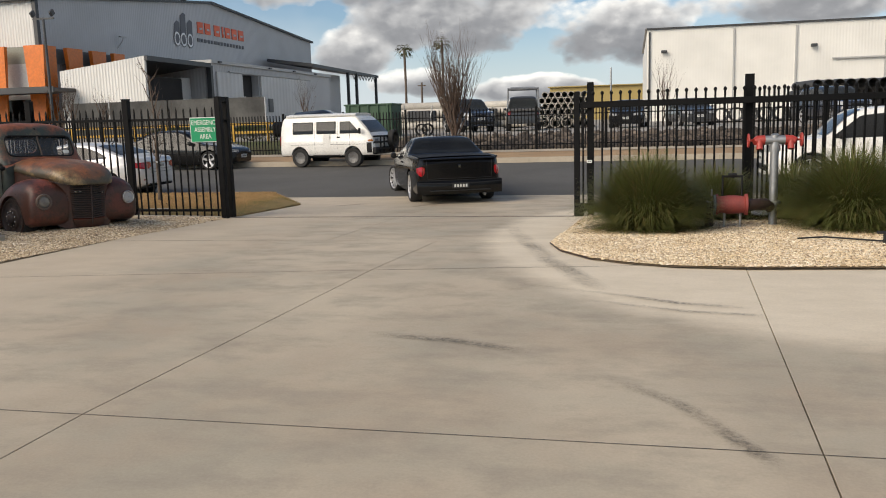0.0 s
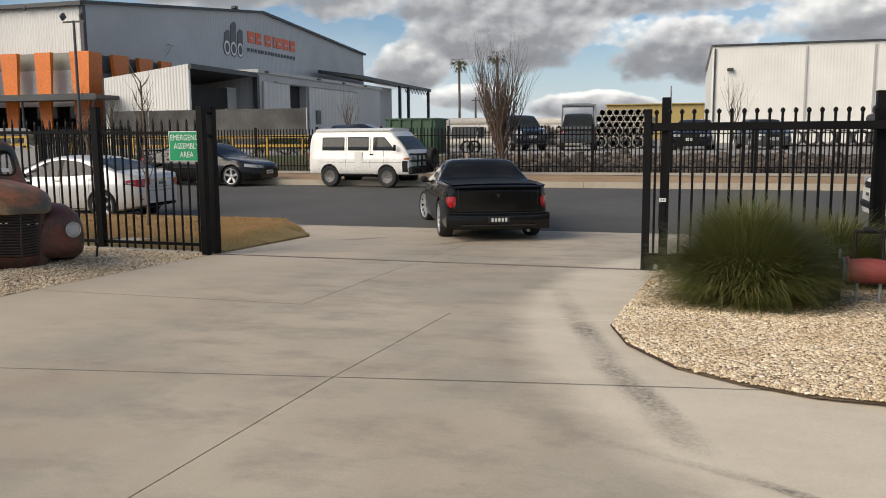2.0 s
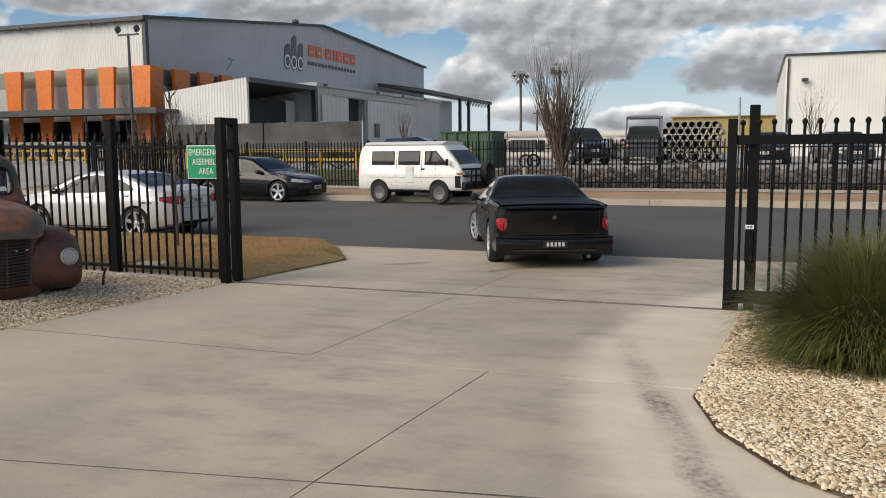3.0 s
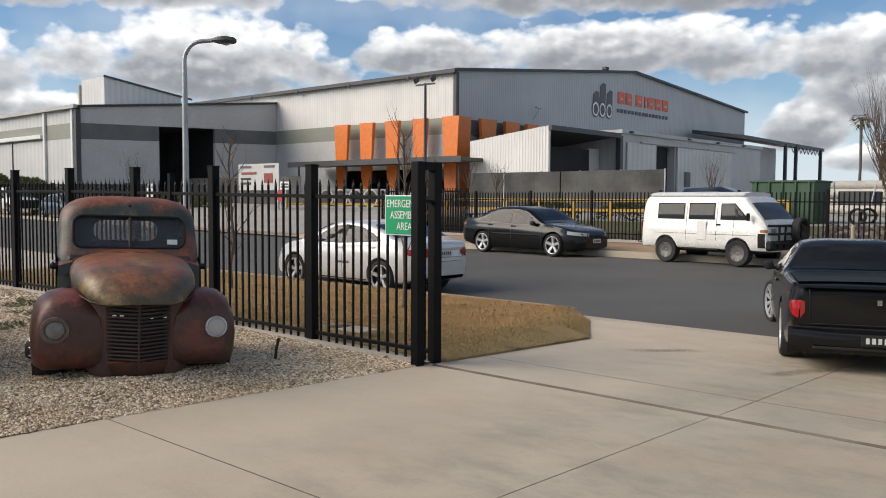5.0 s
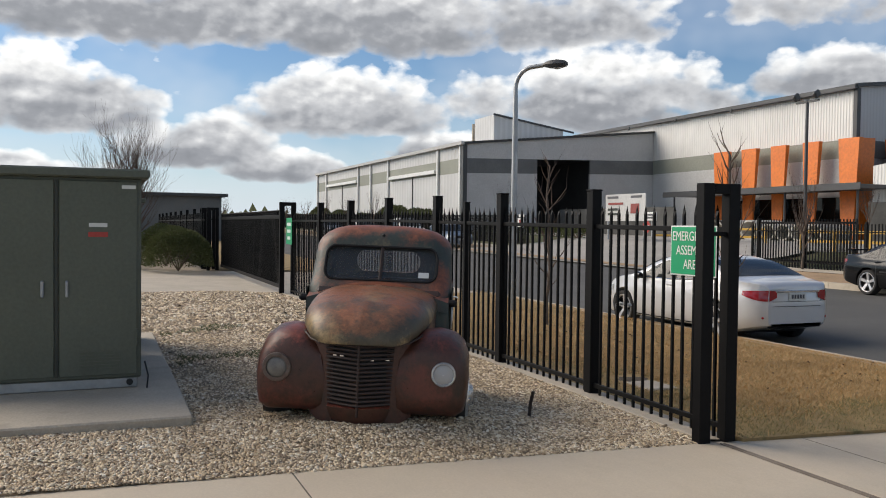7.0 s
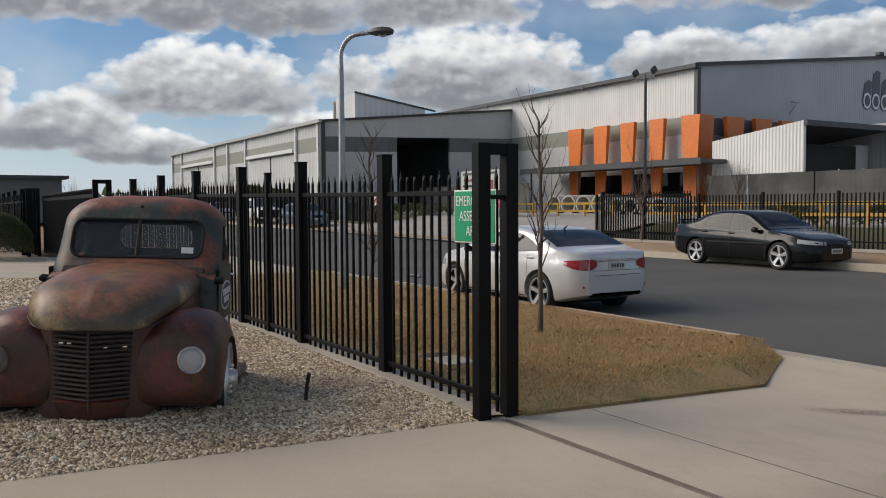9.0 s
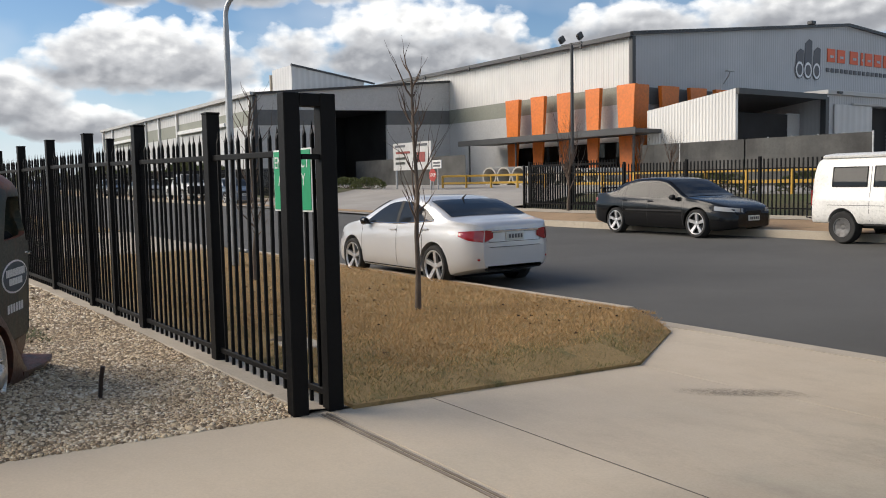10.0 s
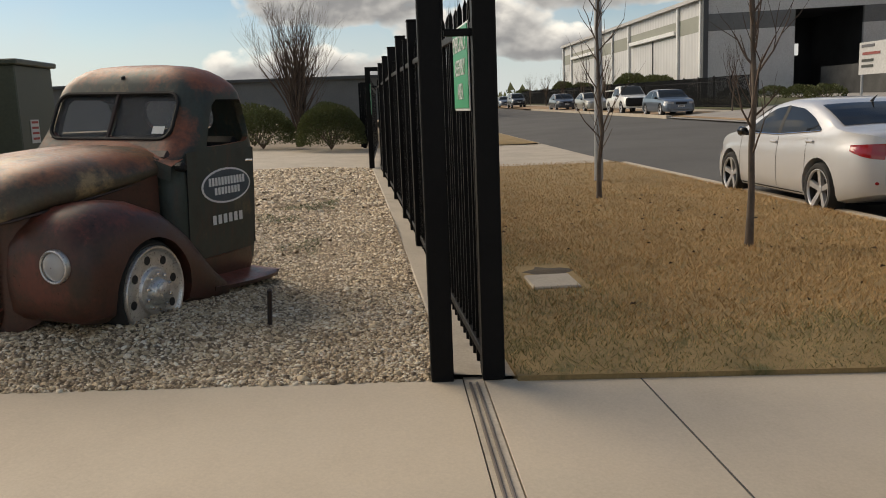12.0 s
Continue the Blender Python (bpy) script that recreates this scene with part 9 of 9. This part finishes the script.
def pebbles(name, x, y, z, size, seed, mat, label, flat=0.62, low=False):
    pv, pf = (TENT_V, TENT_F) if low else (ICO_V, ICO_F)
    nv = len(pv)
    rng = np.random.default_rng(seed)
    n = len(x)
    sc = size * rng.lognormal(0, 0.28, n)[:, None] * np.stack([rng.uniform(0.85, 1.55, n), rng.uniform(0.65, 1.0, n), rng.uniform(flat * 0.8, flat * 1.2, n)], 1)
    a = rng.uniform(0, 2 * np.pi, n)
    tilt = rng.normal(0, 0.35, n)
    base = pv[None] * (1 + rng.uniform(-0.16, 0.16, (n, nv, 1)))
    v = base * sc[:, None]
    ct, st = np.cos(tilt)[:, None], np.sin(tilt)[:, None]
    vx, vz = v[..., 0] * ct - v[..., 2] * st, v[..., 0] * st + v[..., 2] * ct
    c, s = np.cos(a)[:, None], np.sin(a)[:, None]
    w = np.stack([vx * c - v[..., 1] * s, vx * s + v[..., 1] * c, vz], -1) + np.stack([x, y, z + sc[:, 2] * 0.35], 1)[:, None]
    f = (pf[None] + nv * np.arange(n)[:, None, None]).reshape(-1, 3)
    ob = new(name, big_mesh(name, w.reshape(-1, 3), f, mat))
    return tagged(ob, label, "pebbles", kind="stuff")


rng = np.random.default_rng(5)


def strewn(name, box, per_metre, ok, z, size, seed, mat, label, low=False):
    n = int((box[1] - box[0]) * (box[3] - box[2]) * per_metre)
    x, y = rng.uniform(box[0], box[1], n), rng.uniform(box[2], box[3], n)
    keep = ok(x, y)
    x, y = x[keep], y[keep]
    pebbles(name, x, y, np.array([z(a, b) for a, b in zip(x, y)]), size, seed, mat, label, low=low)


def left_ok(x, y):
    return inside(LEFT_BED, x, y) & ~((x < -8.40) & (x > -13.9) & (y < 10.73)) & (y < 14.79 + 0.045 * (x + 7.13))


def right_ok(x, y):
    return inside(RIGHT_BED, x, y)


strewn("pebbles", (-9.2, -7.10, 9.2, 14.82), 5900, left_ok, left_z, 0.0100, 1, "stone", "loose tan, grey and cream river pebbles")
strewn("pebbles_round_truck", (-11.2, -9.2, 9.2, 14.82), 2250, left_ok, left_z, 0.0112, 7, "stone", "loose tan and cream river pebbles round the truck", True)
strewn("pebbles_behind", (-14.0, -11.2, 10.0, 14.82), 1080, left_ok, left_z, 0.0142, 2, "stone", "loose tan and cream river pebbles behind the truck", True)
strewn("pebbles_beyond", (-22.0, -14.0, 8.5, 14.6), 330, left_ok, left_z, 0.022, 3, "stone", "loose tan and cream river pebbles further off", True)
strewn("pebbles_by_pad", (-8.4, -7.10, 7.25, 9.2), 2500, left_ok, left_z, 0.0145, 9, "stone", "loose tan river pebbles beside the cabinet plinth", True)
strewn("pebbles_by_gate", (-0.95, 3.2, 9.1, 11.9), 5200, right_ok, lambda a, b: right_z(a, b) - 0.004, 0.0098, 4, "stone_warm", "loose warm cream pebbles beside the gate")
strewn("pebbles_round_grass", (-0.95, 3.4, 11.9, 13.2), 3600, right_ok, lambda a, b: right_z(a, b) - 0.004, 0.0115, 14, "stone_warm", "loose warm cream pebbles round the grass", True)
strewn("pebbles_under_grass", (-0.95, 6.0, 13.2, 14.7), 900, right_ok, lambda a, b: right_z(a, b) - 0.005, 0.021, 5, "stone_warm", "loose warm cream pebbles under the grass", True)
strewn("pebbles_by_hydrant", (3.2, 7.0, 9.1, 13.2), 2400, right_ok, lambda a, b: right_z(a, b) - 0.005, 0.0135, 6, "stone_warm", "loose warm cream pebbles by the hydrant", True)
x, y = rng.uniform(-9.8, 22, 4200), rng.uniform(34.0, 37.2, 4200)
pebbles("bank_rocks", x, y, np.array([ground_z(a, b) for a, b in zip(x, y)]), 0.11, 4, "rock", "dark broken rocks on the bank behind the far fence", 0.8)


def blades(sorts, poly, n, h, seed, z, box):
    """Grass over a lawn, sorted into dry, brown and olive patches by a soft noise; olive gathers by the drive and the fence."""
    rng = np.random.default_rng(seed)
    x, y = rng.uniform(box[0], box[1], n), rng.uniform(box[2], box[3], n)
    keep = inside(poly, x, y) & ~((x > -9.80) & (x < -8.88) & (abs(y - 15.74) < 0.22)) & (rng.random(n) < np.exp(-np.maximum(0, -x - 9.5) / 6.0)) & (y < 19.74)
    x, y = x[keep], y[keep]
    soft = np.array([noise.noise((a * 1.3, b * 1.9, 4.0)) + 0.6 * noise.noise((a * 5.0, b * 6.0, 9.0)) for a, b in zip(x, y)])
    edge = np.maximum(np.clip(1 - (-7.05 - x) / 1.1, 0, 1), 0.9 * np.clip(1 - (y - 15.1) / 1.5, 0, 1) * np.clip(1 - (-x - 9.0) / 4.0, 0, 1))
    roll = rng.random(len(x))
    sort = np.where(roll < np.clip(edge * 1.15 + 0.5 * soft - 0.10, 0.03, 0.92), 2, np.where(rng.random(len(x)) < np.clip(0.38 - 0.95 * soft, 0.05, 0.9), 1, 0))
    for k, (name, mat, label) in enumerate(sorts):
        px, py = x[sort == k], y[sort == k]
        n = len(px)
        zz = np.array([z(a, b) for a, b in zip(px, py)])
        a, ln = rng.uniform(0, 2 * np.pi, n), h * rng.uniform(0.5, 1.4, n)
        w = 0.0024 + 0.0018 * rng.random(n)
        lean = rng.uniform(0.3, 1.5, n) * ln
        b = rng.uniform(0, 2 * np.pi, n)
        v = np.stack([np.stack([px - w * np.cos(a), py - w * np.sin(a), zz], 1), np.stack([px + w * np.cos(a), py + w * np.sin(a), zz], 1), np.stack([px + lean * np.cos(b), py + lean * np.sin(b), zz + ln], 1)], 1)
        tagged(new(name, big_mesh(name, v.reshape(-1, 3), np.arange(3 * n).reshape(-1, 3), mat)), label, "grass", kind="stuff")


def lawn_z(x, y):
    d = min(-7.08 - x, (19.82 - y) + 0.05, y - 15.1) if y < 18 else min((-7.06 - x) - (y - 18.0) * 0.6, 19.82 - y + 0.1)
    k = max(0.0, min(1.0, d / 0.40))
    low = max(ground_z(x, y) + 0.026, -0.188) if y > 19.2 and x < -8.3 else ground_z(x, y) + 0.026
    return (1 - k) * low + k * -0.112


blades((("dry_grass", "blade_dry", "short dry straw-coloured grass blades"), ("brown_grass", "blade_brown", "short dead brown grass blades in patches"), ("olive_grass", "blade_olive", "short olive-green grass blades by the drive and fence")), LAWN, 250000, 0.031, 8, lawn_z, (-22, -7.0, 14.6, 19.9))
x, y = rng.uniform(-15, -7.6, 95), rng.uniform(15.3, 19.5, 95)
keep = inside(LAWN, x, y) & ~((x > -9.78) & (x < -8.88) & (abs(y - 15.74) < 0.21))
x, y = x[keep], y[keep]
leafm = M()
for a, b in zip(x, y):
    q, s, z = rng.uniform(0, 6.28), rng.uniform(0.012, 0.032), lawn_z(a, b) + 0.020
    c, d = math.cos(q) * s, math.sin(q) * s
    leafm.add([(a - c, b - d, z), (a + d * 0.6, b - c * 0.6, z + 0.014), (a + c, b + d, z), (a - d * 0.6, b + c * 0.6, z + 0.018)], [(0, 1, 2), (0, 2, 3)])
tagged(new("fallen_leaves", raw_mesh(leafm, "fallen_leaves", "dead_leaf")), "scattered dead brown leaves on the lawn", "leaves", kind="stuff")
x, y = rng.uniform(-15.0, -10.6, 3600), rng.uniform(10.9, 13.8, 3600)
keep = np.array([noise.noise((a * 0.9, b * 0.9, 3)) > 0.20 for a, b in zip(x, y)])
wm = M()
for a, b in zip(x[keep], y[keep]):
    z = left_z(a, b) + 0.02
    for k in range(3):
        q, s = rng.uniform(0, 6.28), rng.uniform(0.03, 0.07)
        wm.add([(a, b, z), (a + 0.012, b + 0.008, z), (a + math.cos(q) * s, b + math.sin(q) * s, z + s * 0.7)], [(0, 1, 2)])
tagged(new("weeds", raw_mesh(wm, "weeds", "leaf")), "sparse green weeds among the pebbles", "weeds", kind="stuff")
